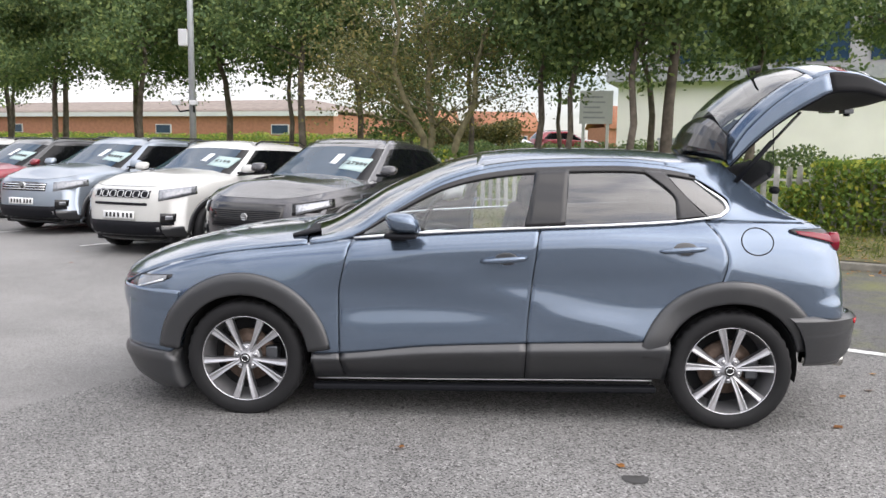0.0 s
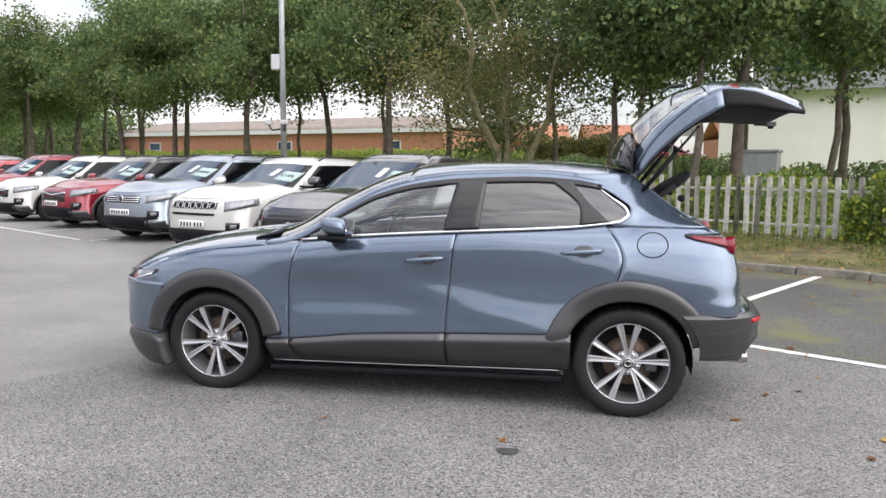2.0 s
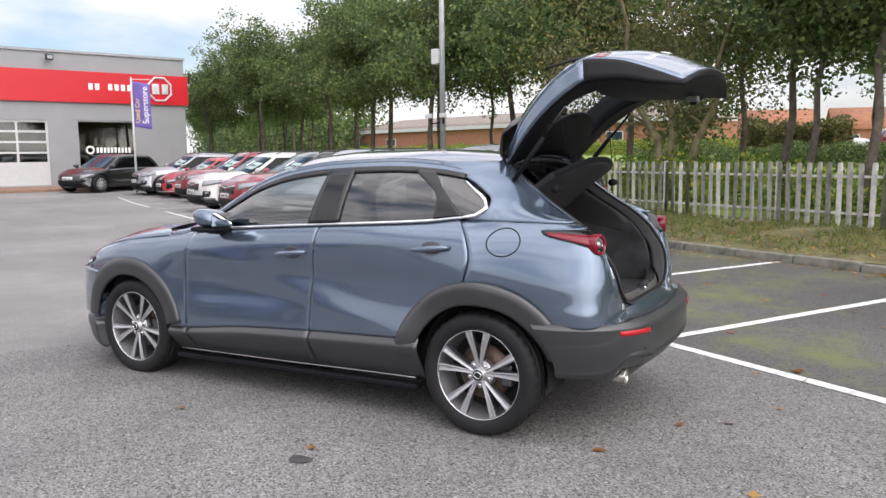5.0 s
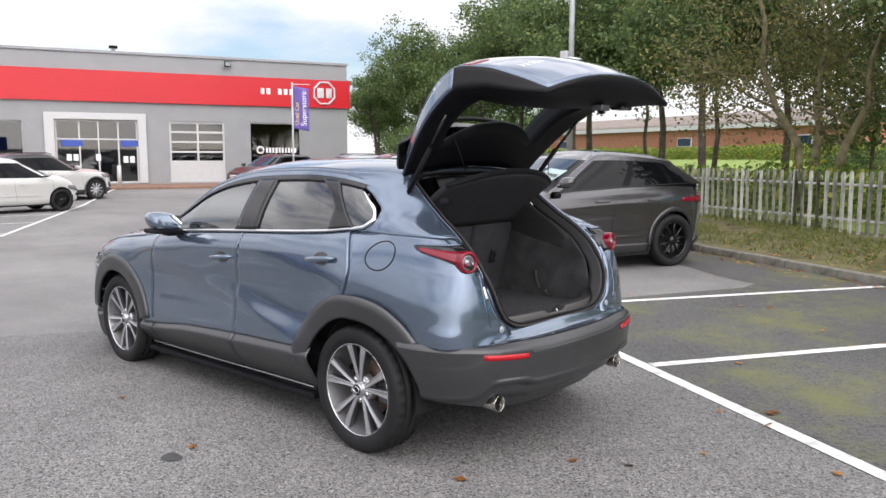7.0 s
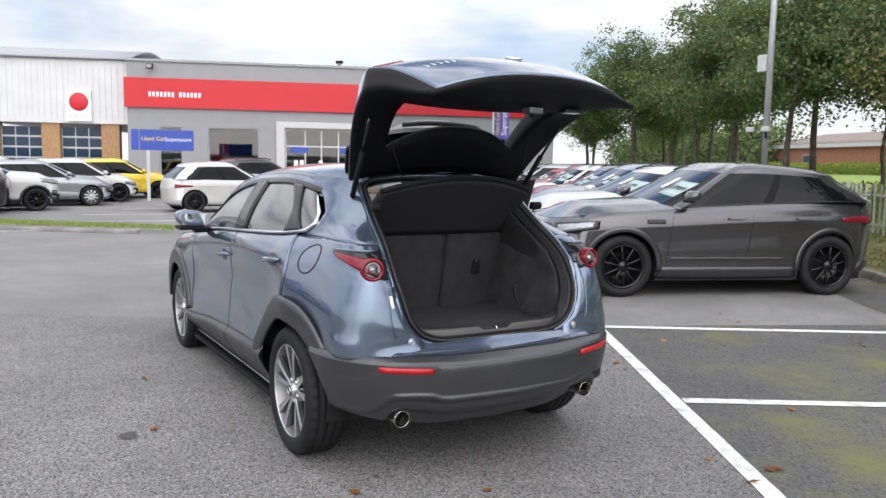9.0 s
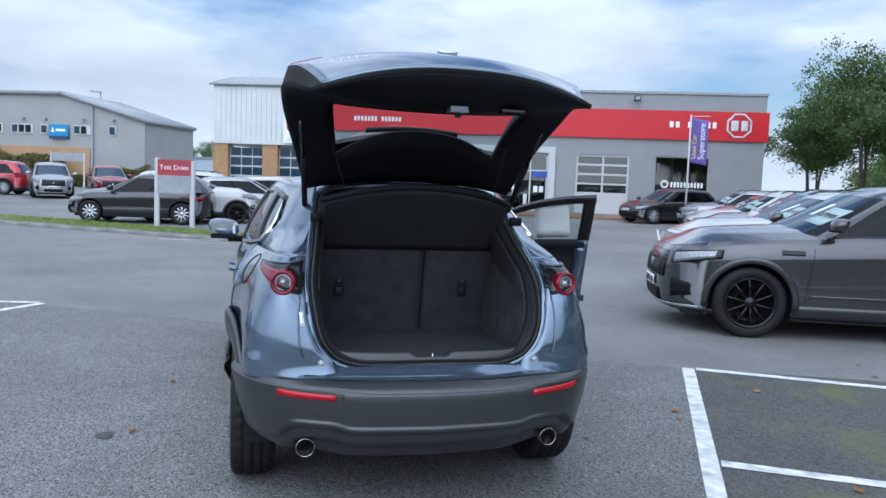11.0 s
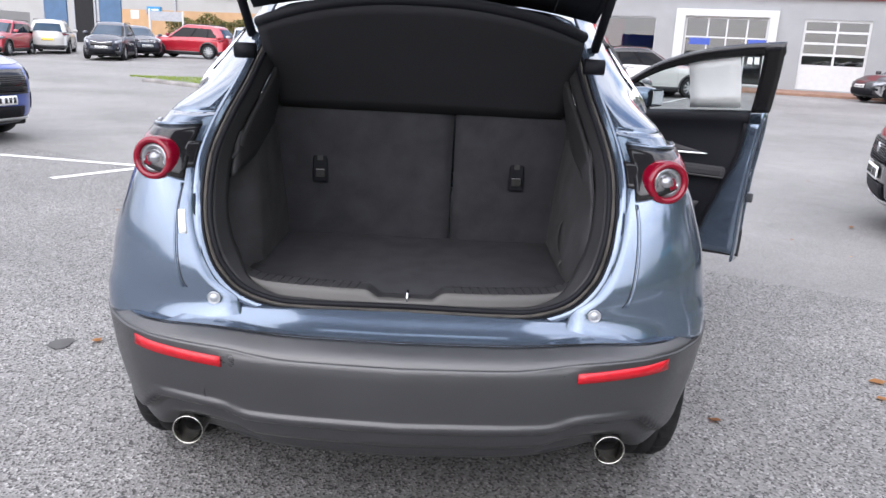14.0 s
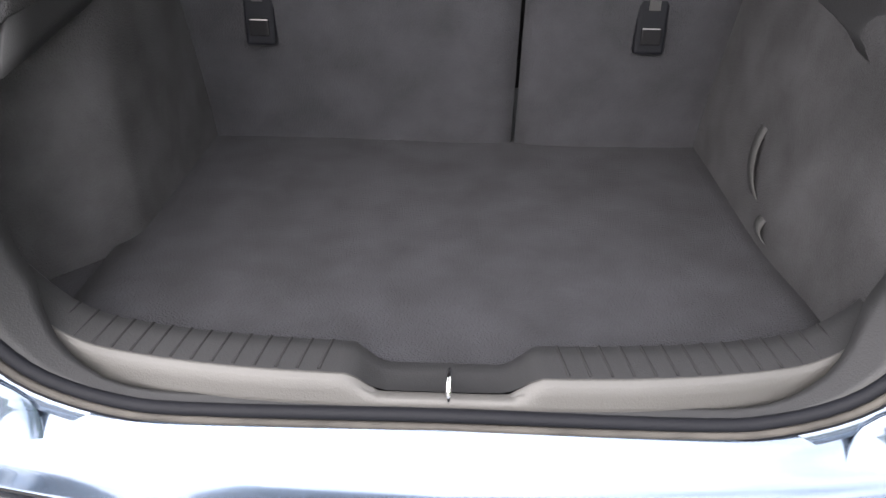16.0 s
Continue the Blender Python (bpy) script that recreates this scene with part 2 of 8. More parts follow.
M_band = plain("pale_sill_plastic", (0.058, 0.056, 0.053), 0.45, bump=0.2, bump_scale=420)
M_smoke = plain("smoked_lamp_reflector", (0.26, 0.27, 0.29), 0.15, 0.6, coat=1.0, vary=0.3, vary_scale=40)
M_plate_w = plain("white_number_plate", (0.78, 0.79, 0.78), 0.35, vary=0.04)
M_white_plastic = plain("white_card", (0.75, 0.77, 0.77), 0.6, vary=0.05)


# ---------- building helpers ----------
def lerp(a, b, t):
    return a + (b - a) * t


def curve(points):
    """A smooth function through (x, value) points."""
    xs, ys = np.array([p[0] for p in points], float), np.array([p[1] for p in points], float)
    d = np.diff(ys) / np.diff(xs)
    m = np.concatenate([[d[0]], [0 if d[i - 1] * d[i] <= 0 else 2 * d[i - 1] * d[i] / (d[i - 1] + d[i]) for i in range(1, len(d))], [d[-1]]])

    def f(x):
        x = min(max(x, xs[0]), xs[-1])
        i = min(max(int(np.searchsorted(xs, x)) - 1, 0), len(d) - 1)
        h = xs[i + 1] - xs[i]
        t = (x - xs[i]) / h
        return float((2 * t**3 - 3 * t**2 + 1) * ys[i] + (t**3 - 2 * t**2 + t) * h * m[i] + (-2 * t**3 + 3 * t**2) * ys[i + 1] + (t**3 - t**2) * h * m[i + 1])
    return f


def place(name, bm, mats, parent=None, label="", smooth=True, normals=True):
    """Link a bmesh as one mesh object, as a part where a parent is given."""
    if normals:
        bmesh.ops.recalc_face_normals(bm, faces=bm.faces)
    me = bpy.data.meshes.new(name)
    bm.to_mesh(me)
    bm.free()
    for m in (mats if isinstance(mats, (list, tuple)) else [mats]):
        me.materials.append(m)
    if smooth:
        me.shade_smooth()
    ob = new(name, me)
    if parent is not None:
        ob.parent = parent
    if label:
        tagged(ob, label)
    return ob


def thing(name, label, category, at=None, group="", kind=""):
    ob = new(name)
    ob.empty_display_size = 0.2
    if at is not None:
        ob.matrix_world = at
    return tagged(ob, label, category, group, kind)


def solid(ob, thickness, offset=-1.0):
    md = ob.modifiers.new("thickness", "SOLIDIFY")
    md.thickness, md.offset = thickness, 0.0
    return ob


def box_bm(bm, x0, x1, y0, y1, z0, z1, bevel=0.0, segs=2, m=None, mi=0):
    r = bmesh.ops.create_cube(bm, size=1)
    vs = r["verts"]
    for v in vs:
        v.co = Vector((lerp(x0, x1, v.co.x + 0.5), lerp(y0, y1, v.co.y + 0.5), lerp(z0, z1, v.co.z + 0.5)))
    fs = list({f for v in vs for f in v.link_faces})
    if bevel:
        r2 = bmesh.ops.bevel(bm, geom=list({e for v in vs for e in v.link_edges}), offset=bevel, segments=segs, affect="EDGES", profile=0.5)
        vs = list(set(r2["verts"]) | {v for v in vs if v.is_valid})
        fs = list({f for v in vs for f in v.link_faces})
    for f in fs:
        f.material_index = mi
    if m is not None:
        bmesh.ops.transform(bm, matrix=m, verts=vs)
    return vs


def box_ob(name, size, mat, parent=None, label="", bevel=0.0, m=None, segs=2):
    bm = bmesh.new()
    box_bm(bm, *size, bevel=bevel, segs=segs, m=m)
    return place(name, bm, mat, parent, label, smooth=False)


def tube_bm(bm, p0, p1, r0, r1=None, n=12, caps=True, mi=0):
    r1 = r0 if r1 is None else r1
    p0, p1 = Vector(p0), Vector(p1)
    ax = (p1 - p0).normalized()
    s = ax.orthogonal().normalized()
    t = ax.cross(s)
    rings = []
    for p, r in ((p0, r0), (p1, r1)):
        rings.append([bm.verts.new(p + r * (math.cos(2 * math.pi * k / n) * s + math.sin(2 * math.pi * k / n) * t)) for k in range(n)])
    for k in range(n):
        bm.faces.new((rings[0][k], rings[0][(k + 1) % n], rings[1][(k + 1) % n], rings[1][k])).material_index = mi
    if caps:
        bm.faces.new(rings[0][::-1]).material_index = mi
        bm.faces.new(rings[1]).material_index = mi


def tube_ob(name, p0, p1, r, mat, parent=None, label="", r1=None, n=12):
    bm = bmesh.new()
    tube_bm(bm, p0, p1, r, r1, n)
    return place(name, bm, mat, parent, label)


def pipe_bm(bm, pts, radius, n=8, closed=False):
    """A round bar along points; radius may be one number or one for each point."""
    pts = [Vector(p) for p in pts]
    rings = []
    for i, p in enumerate(pts):
        a, b = pts[i - 1] if (i or closed) else p, pts[(i + 1) % len(pts)] if (i < len(pts) - 1 or closed) else p
        ax = (b - a).normalized()
        s = (ax.cross(Vector((0.3, 0.2, 0.9)))).normalized()
        t = ax.cross(s)
        r = radius[i] if isinstance(radius, (list, tuple)) else radius
        rings.append([bm.verts.new(p + r * (math.cos(2 * math.pi * k / n) * s + math.sin(2 * math.pi * k / n) * t)) for k in range(n)])
    last = len(rings) if closed else len(rings) - 1
    for i in range(last):
        a, b = rings[i], rings[(i + 1) % len(rings)]
        for k in range(n):
            bm.faces.new((a[k], a[(k + 1) % n], b[(k + 1) % n], b[k]))
    if not closed:
        bm.faces.new(rings[0][::-1])
        bm.faces.new(rings[-1])


def pipe_ob(name, pts, radius, mat, parent=None, label="", n=8, closed=False):
    bm = bmesh.new()
    pipe_bm(bm, pts, radius, n, closed)
    return place(name, bm, mat, parent, label)


def lathe_bm(bm, prof, n=32, axis="y", at=(0, 0, 0), mi=0):
    """Turn (radius, offset) points about an axis through at."""
    at = Vector(at)
    rings = []
    for r, o in prof:
        ring = []
        for k in range(n):
            a = 2 * math.pi * k / n
            c, s = r * math.cos(a), r * math.sin(a)
            ring.append(bm.verts.new(at + {"y": Vector((c, o, s)), "x": Vector((o, c, s)), "z": Vector((c, s, o))}[axis]))
        rings.append(ring)
    for a, b in zip(rings, rings[1:]):
        for k in range(n):
            bm.faces.new((a[k], a[(k + 1) % n], b[(k + 1) % n], b[k])).material_index = mi


def grid_bm(bm, fn, nu, nv, mirror=False, mi=0):
    """A sheet of fn(u, v), u and v from 0 to 1."""
    s = -1 if mirror else 1
    vs = []
    for i in range(nu + 1):
        col = []
        for j in range(nv + 1):
            p = fn(i / nu, j / nv)
            col.append(bm.verts.new((p[0], s * p[1], p[2])))
        vs.append(col)
    for i in range(nu):
        for j in range(nv):
            bm.faces.new((vs[i][j], vs[i + 1][j], vs[i + 1][j + 1], vs[i][j + 1])).material_index = mi
    return vs


def grid_ob(name, fn, nu, nv, mat, parent=None, label="", mirror=False, thick=0.0, offset=0.0):
    bm = bmesh.new()
    grid_bm(bm, fn, nu, nv, mirror)
    bmesh.ops.remove_doubles(bm, verts=bm.verts, dist=1e-5)
    ob = place(name, bm, mat, parent, label)
    if thick:
        solid(ob, thick, offset)
    return ob


def arch_cut(bm, circles, yfun, sign=1):
    """Cut round wheel openings from a side panel and set the rim on the circle. circles: (x, z, radius)."""
    for cx, cz, r in circles:
        inside = {v for v in bm.verts if math.hypot(v.co.x - cx, v.co.z - cz) < r}
        dead = [f for f in bm.faces if all(v in inside for v in f.verts)]
        bmesh.ops.delete(bm, geom=dead, context="FACES")
        for v in [v for v in bm.verts if math.hypot(v.co.x - cx, v.co.z - cz) < r]:
            d = math.hypot(v.co.x - cx, v.co.z - cz) or 1e-6
            v.co.x, v.co.z = cx + (v.co.x - cx) * r / d, cz + (v.co.z - cz) * r / d
            v.co.y = sign * yfun(v.co.x, v.co.z)
    bmesh.ops.delete(bm, geom=[v for v in bm.verts if not v.link_faces], context="VERTS")


def text_ob(name, body, size, mat, m, parent=None, label="", depth=0.002, align="CENTER", squeeze=1.0):
    cu = bpy.data.curves.new(name, "FONT")
    cu.body, cu.size, cu.extrude, cu.align_x, cu.align_y = body, size, depth, align, "CENTER"
    cu.space_character = squeeze
    tmp = bpy.data.objects.new(name, cu)
    me = bpy.data.meshes.new_from_object(tmp)
    bpy.data.objects.remove(tmp)
    bpy.data.curves.remove(cu)
    me.materials.append(mat)
    me.name = name
    ob = new(name, me)
    if parent is not None:
        ob.parent = parent
    ob.matrix_basis = m
    if label:
        tagged(ob, label)
    return ob

# ---------- ground ----------
# bay rows run along ROW, bays run along DEEP
ROW, DEEP = Vector((-0.876, 0.484, 0)), Vector((0.51, 0.86, 0))
CORNER = Vector((-0.43, 2.81, 0))


def flat_ob(name, pts, z, mat, label, category, kind="structure", parent=None):
    bm = bmesh.new()
    bm.faces.new([bm.verts.new((p[0], p[1], z)) for p in pts])
    ob = place(name, bm, mat, parent, label, smooth=False)
    for p in ob.data.polygons:
        if p.normal.z < 0:
            ob.data.flip_normals()
        break
    if category:
        tagged(ob, label, category, kind=kind)
    return ob


# the yard is level round the car and rises gently towards the showroom's front
FA, FD = Vector((-34.47, 3.47, 0)), Vector((0.372, 0.928, 0)).normalized()
KERB0 = CORNER + DEEP * 4.75


def ease(t):
    t = min(max(t, 0.0), 1.0)
    return t * t * (3 - 2 * t)


def yard_z(x, y):
    """Height of the yard's surface: it climbs within twelve metres of the showroom, less so along the kerb."""
    d = (x - FA.x) * FD.y - (y - FA.y) * FD.x
    k = -((x - KERB0.x) * 0.484 + (y - KERB0.y) * 0.876)
    return 0.15 * ease((12 - d) / 8) * ease(k / 3.0)


bm = bmesh.new()
gx, gy = [-900, -300, -120, *range(-70, 12, 1), 60, 300, 900], [-900, -300, -90, *range(-46, 34, 1), 90, 300, 900]
cols = [[bm.verts.new((x, y, yard_z(x, y))) for y in gy] for x in gx]
for a, b in zip(cols, cols[1:]):
    for j in range(len(gy) - 1):
        bm.faces.new((a[j], b[j], b[j + 1], a[j + 1]))
tagged(place("ground", bm, M_road), "worn light grey tarmac of the dealer's yard", "ground", kind="structure")
edge_dir = Vector((0.514, 0.857, 0))
e0 = CORNER - edge_dir * 30
flat_ob("pavement", [CORNER[:2], e0[:2], (e0 + Vector((60, 0, 0)))[:2], (CORNER - ROW * 40)[:2]], 0.004, M_coarse,
        "coarse dark tarmac apron with pale stone chips", "tarmac")


def bay_pt(row, v):
    """The mossy surface fills whole bays by the apron, and only their rear part along the parked row."""
    front = (3.4 + 0.35 * noise.noise(Vector((row * 0.6, 5, 2)))) * ease(row / 0.5) * ease((30 - row) / 4)
    return CORNER + ROW * row + DEEP * lerp(front, 6.0, v)


bm = bmesh.new()
grid_bm(bm, lambda u, v: (lambda p: (p.x, p.y, yard_z(p.x, p.y) + 0.004 + 0.008 * ease(yard_z(p.x, p.y) / 0.01)))(bay_pt(lerp(-40, 24, u), v)), 320, 12)
tagged(place("pavement", bm, M_bay), "damp mossy tarmac of the parking bays", "tarmac", kind="structure")


def line_strip(a, b, width, label="worn white painted bay line on tarmac"):
    a, b = Vector(a), Vector(b)
    d = (b - a).normalized()
    s = Vector((-d.y, d.x, 0)) * width / 2
    rnd = random.Random(int(a.x * 100 + b.y * 37))
    n = max(3, int((b - a).length / 0.12))
    bm = bmesh.new()
    cols = []
    for i in range(n + 1):
        p = lerp(a, b, i / n)
        cols.append([bm.verts.new(p + s * (k + rnd.uniform(-0.025, 0.025)) + Vector((0, 0, 0.009 + yard_z(p.x, p.y) + 0.012 * ease(yard_z(p.x, p.y) / 0.01)))) for k in (1, -1)])
    for i in range(n):
        bm.faces.new((cols[i][0], cols[i + 1][0], cols[i + 1][1], cols[i][1]))
    ob = place("road_marking", bm, M_white_line, None, "", smooth=False)
    return tagged(ob, label, "road marking", "bay lines", "structure")


line_strip(CORNER - ROW * 14, CORNER, 0.10)
line_strip(CORNER + ROW * 9.2, CORNER + ROW * 15.4, 0.07)
line_strip(CORNER + ROW * 17.6, CORNER + ROW * 23, 0.07)
for k in range(-5, 11):
    if k == 1:
        continue
    p = CORNER + ROW * (2.33 * k) if k <= 0 else CORNER + ROW * (2.6 * k + 1.1)
    line_strip(p + DEEP * 0.062, p + DEEP * 4.7, 0.10 if k <= 0 else 0.08)

# ---------- the blue-grey crossover, front towards -x ----------
W = curve([(-2.2, 0.50), (-2.14, 0.60), (-2.05, 0.695), (-1.9, 0.785), (-1.7, 0.848), (-1.33, 0.880), (-0.8, 0.872), (0, 0.868), (0.9, 0.872), (1.33, 0.880), (1.45, 0.858), (1.6, 0.818), (1.8, 0.765), (1.95, 0.73), (2.05, 0.67), (2.12, 0.58)])
z_belt = curve([(-2.2, 0.62), (-2.1, 0.70), (-1.8, 0.825), (-1.44, 0.915), (-1.05, 0.965), (-0.74, 1.0), (-0.31, 1.04), (0.30, 1.08), (0.99, 1.12), (1.25, 1.145), (1.9, 1.12)])
side_off = curve([(0, -0.050), (0.1, -0.022), (0.28, 0.0), (0.42, -0.010), (0.55, -0.026), (0.66, -0.030), (0.78, -0.016), (0.88, -0.012), (0.95, -0.028), (1.0, -0.060)])
side_front = curve([(0, -0.050), (0.1, -0.022), (0.28, 0.0), (0.5, 0.0), (0.7, -0.004), (0.85, -0.018), (0.95, -0.045), (1.0, -0.085)])
z_clad = curve([(-1.9, 0.37), (-0.89, 0.372), (-0.3, 0.43), (0.22, 0.46), (0.87, 0.49), (1.9, 0.58)])
z_sill = curve([(-1.0, 0.215), (-0.17, 0.232), (0.91, 0.262), (1.5, 0.27)])


def y_side(x, z):
    t = (z - 0.18) / (z_belt(x) - 0.18)
    k = min(max((x + 1.1) / 0.5, 0), 1)
    k2 = min(max((1.45 - x) / 0.5, 0), 1)
    k = k * k * (3 - 2 * k) * k2 * k2 * (3 - 2 * k2)
    t = min(max(t, 0), 1)
    a, b = min(max((x - 0.5) / 0.9, 0), 1), min(max((t - 0.62) / 0.38, 0), 1)
    # the sweeping swell of the doors, falling towards the rear wheel
    swell = 0.011 * k * math.exp(-((z - lerp(0.86, 0.50, min(max((x + 0.75) / 1.6, 0), 1) ** 1.4)) / 0.085) ** 2)
    return W(x) + swell + lerp(side_front(t), side_off(t), k) - 0.085 * a * a * (3 - 2 * a) * b * b


HUB_F, HUB_R, TYRE = (-1.333, 0.322), (1.335, 0.333), 0.333
ARCHES = [(HUB_F[0], HUB_F[1] + 0.01, 0.405), (HUB_R[0], HUB_R[1] + 0.01, 0.415)]
seam_f = curve([(0.2, -0.765), (0.41, -0.795), (0.7, -0.80), (0.9, -0.76), (1.02, -0.725)])
seam_m = curve([(0.2, 0.23), (0.47, 0.232), (0.85, 0.262), (1.08, 0.29), (1.45, 0.37)])
seam_r = curve([(0.2, 1.0), (0.6, 1.10), (0.81, 1.255), (0.94, 1.285), (1.05, 1.25), (1.15, 1.175)])

suv = thing("car", "blue-grey metallic crossover with open tailgate on the tarmac", "car")


def side_patch(xl, xr, zlo, zhi, gap=0.0025):
    def fn(u, v):
        x0 = lerp(xl(0.7), xr(0.7), u)
        z = lerp(zlo(x0), zhi(x0), v)
        x = lerp(xl(z) + gap, xr(z) - gap, u)
        z = lerp(zlo(x), zhi(x), v)
        return (x, y_side(x, z), z)
    return fn


def side_panel(name, xl, xr, zlo, zhi, mat, parent, sign, nu, nv, out=0.0, label="", thick=0.012):
    f = side_patch(xl, xr, zlo, zhi)
    bm = bmesh.new()
    grid_bm(bm, lambda u, v: (f(u, v)[0], sign * (f(u, v)[1] + out), f(u, v)[2]), nu, nv)
    arch_cut(bm, ARCHES, lambda x, z: y_side(x, z) + out, sign)
    ob = place(name, bm, mat, parent, label)
    return solid(ob, thick, -1)


nose_l = lambda z: -2.06


clad_out = curve([(0, -0.050), (0.25, -0.022), (0.50, 0.004), (0.74, 0.024), (0.79, 0.025), (0.95, 0.004), (1.0, -0.004)])


def clad_patch(xl, xr):
    """Lower door moulding: a narrow shoulder that looks up, and a face that leans in towards the ground."""
    def fn(u, v):
        x0 = lerp(xl(0.3), xr(0.3), u)
        z = lerp(z_sill(x0), z_clad(x0), v)
        x = lerp(xl(z) + 0.0025, xr(z) - 0.0025, u)
        z = lerp(z_sill(x), z_clad(x) + 0.004, v)
        return (x, y_side(x, z) + clad_out(v), z)
    return fn


def rocker(x):
    return z_clad(x) + 0.002


# greenhouse: rail is the outer edge of the roof, rising along the windscreen pillar
z_rail = curve([(-2.22, 0.60), (-2.1, 0.70), (-1.8, 0.825), (-1.44, 0.915), (-1.05, 0.965), (-0.85, 0.985), (-0.74, 1.012), (-0.55, 1.135), (-0.45, 1.20), (-0.23, 1.325), (0.01, 1.395), (0.28, 1.43), (0.72, 1.445), (0.95, 1.43), (1.14, 1.395), (1.33, 1.34)])
y_rail = curve([(-2.22, 0.42), (-2.1, 0.60), (-1.8, 0.74), (-1.44, 0.80), (-1.05, 0.805), (-0.74, 0.785), (-0.45, 0.715), (-0.23, 0.675), (0, 0.65), (0.3, 0.635), (0.72, 0.618), (1.1, 0.578), (1.33, 0.535)])
z_mid = curve([(-2.24, 0.60), (-2.2, 0.68), (-2.14, 0.755), (-1.8, 0.905), (-1.44, 0.985), (-1.05, 1.035), (-0.95, 1.052), (-0.56, 1.285), (-0.25, 1.43), (-0.05, 1.478), (0.31, 1.508), (0.77, 1.512), (1.1, 1.492), (1.33, 1.452)])


def top_fn(x0, x1, w0=0.0):
    """The upper shell between stations, u along and v from the near edge to the far one."""
    def fn(u, v):
        x = lerp(x0, x1, u)
        s = lerp(-1, 1, v) * (1 - w0)
        # the leading edges bow forward at the middle
        a = abs(s)
        xm = x - 0.10 * (1 - a * a) * min(max((x + 0.3) / -0.9, 0), 1) if x < -0.3 else x
        z = lerp(z_mid(x), z_rail(x), a ** 3.2)
        return (xm, s * y_rail(x), z)
    return fn


def glass_fn(x, w):
    zb, zr = z_belt(x) + 0.012, z_rail(x)
    yb = y_side(x, zb) + 0.002
    return (x, lerp(yb, y_rail(x), w) + 0.022 * 4 * w * (1 - w), lerp(zb, zr, w))


def dlo_patch(xl, xr, w0=0.03, w1=0.86, out=0.0):
    """A window between two slanting edges, given as functions of the height fraction."""
    def fn(u, v):
        w = lerp(w0, w1, v)
        p = glass_fn(lerp(xl(w), xr(w), u), w)
        return (p[0], p[1] + out, p[2])
    return fn


a_edge = lambda w: -0.665
fg_r = lambda w: lerp(0.205, 0.275, w)
rg_l = lambda w: lerp(0.425, 0.455, w)
rg_r = curve([(0, 1.03), (0.35, 1.03), (1, 0.80)])
qg_l = lambda w: lerp(1.205, 0.94, w)
qg_r = curve([(0, 1.25), (0.25, 1.305), (0.4, 1.295), (0.7, 1.19), (1, 1.06)])


def wheel(parent, x, y, z, sign, spin):
    hub = new("wheel")
    hub.parent = parent
    hub.matrix_basis = pose(x, y, z, 0, 0, 0)
    r = TYRE
    bm = bmesh.new()
    n = 144
    prof = [(0.235, 0.07), (0.245, 0.095), (0.275, 0.106), (0.305, 0.103), (0.320, 0.094), (r - 0.004, 0.080), (r, 0.066), (r, 0.05), (r - 0.008, 0.047), (r - 0.008, 0.041), (r, 0.038), (r, 0.004), (r - 0.008, 0.002),
            (r - 0.008, -0.004), (r, -0.006), (r, -0.038), (r - 0.008, -0.041), (r - 0.008, -0.047), (r, -0.05), (r, -0.066), (r - 0.004, -0.080), (0.320, -0.094), (0.30, -0.104), (0.245, -0.095), (0.235, -0.07)]
    rings = []
    for rad, o in prof:
        # every second step of the shoulder is a groove between tread blocks
        notch = lambda k: 0.007 if (k // 2) % 2 and 0.045 < abs(o) < 0.085 and rad > r - 0.006 else 0.0
        rings.append([bm.verts.new(((rad - notch(k)) * math.cos(2 * math.pi * k / n), o, (rad - notch(k)) * math.sin(2 * math.pi * k / n))) for k in range(n)])
    for p, q in zip(rings, rings[1:]):
        for k in range(n):
            bm.faces.new((p[k], p[(k + 1) % n], q[(k + 1) % n], q[k]))
    place("tyre", bm, M_rubber, hub, "black tyre with blocky tread").matrix_basis = Matrix.Identity(4)
    bm = bmesh.new()
    lathe_bm(bm, [(0.242, 0.082), (0.242, 0.093), (0.2395, 0.0945), (0.237, 0.090), (0.235, 0.086)], 64)
    place("rim", bm, M_alloy, hub, "polished rim edge")
    bm = bmesh.new()
    lathe_bm(bm, [(0.235, 0.090), (0.228, 0.06), (0.212, -0.055), (0.21, -0.07)], 48)
    place("rim_barrel", bm, M_barrel, hub)
    # five pairs of spokes, each a V of two tapering blades
    for k in range(5):
        for d in (-1, 1):
            a0, a1 = radians(72 * k + spin + d * 7), radians(72 * k + spin + d * 13.5)
            bm = bmesh.new()
            secs = []
            for i in range(9):
                t = i / 8
                rad = lerp(0.036, 0.236, t)
                ang = lerp(a0, a1, t ** 0.5)
                wd = lerp(0.0105, 0.0235, t ** 1.35)
                dep = lerp(0.066, 0.089, t ** 1.3) + 0.004 * math.sin(math.pi * t)
                c = Vector((math.cos(ang), 0, math.sin(ang)))
                s = Vector((-math.sin(ang), 0, math.cos(ang))) * d
                # a machined edge inside the V, coloured brighter for its highlight, a hollow face, and deep flanks
                secs.append([bm.verts.new(c * rad + s * q + Vector((0, yy, 0))) for q, yy in ((-wd, dep - 0.016), (-wd * 0.90, dep), (-wd * 0.62, dep + 0.001), (wd * 0.10, dep - 0.004), (wd * 0.88, dep - 0.001), (wd, dep - 0.020), (wd * 0.6, dep - 0.05), (-wd * 0.6, dep - 0.05))])
            for p, q in zip(secs, secs[1:]):
                for j in range(8):
                    f = bm.faces.new((p[j], p[(j + 1) % 8], q[(j + 1) % 8], q[j]))
                    f.material_index = 0 if j == 1 else 1 if j in (2, 3) else 2
            bm.faces.new(secs[0])
            bm.faces.new(secs[-1])
            bmesh.ops.recalc_face_normals(bm, faces=bm.faces[:])
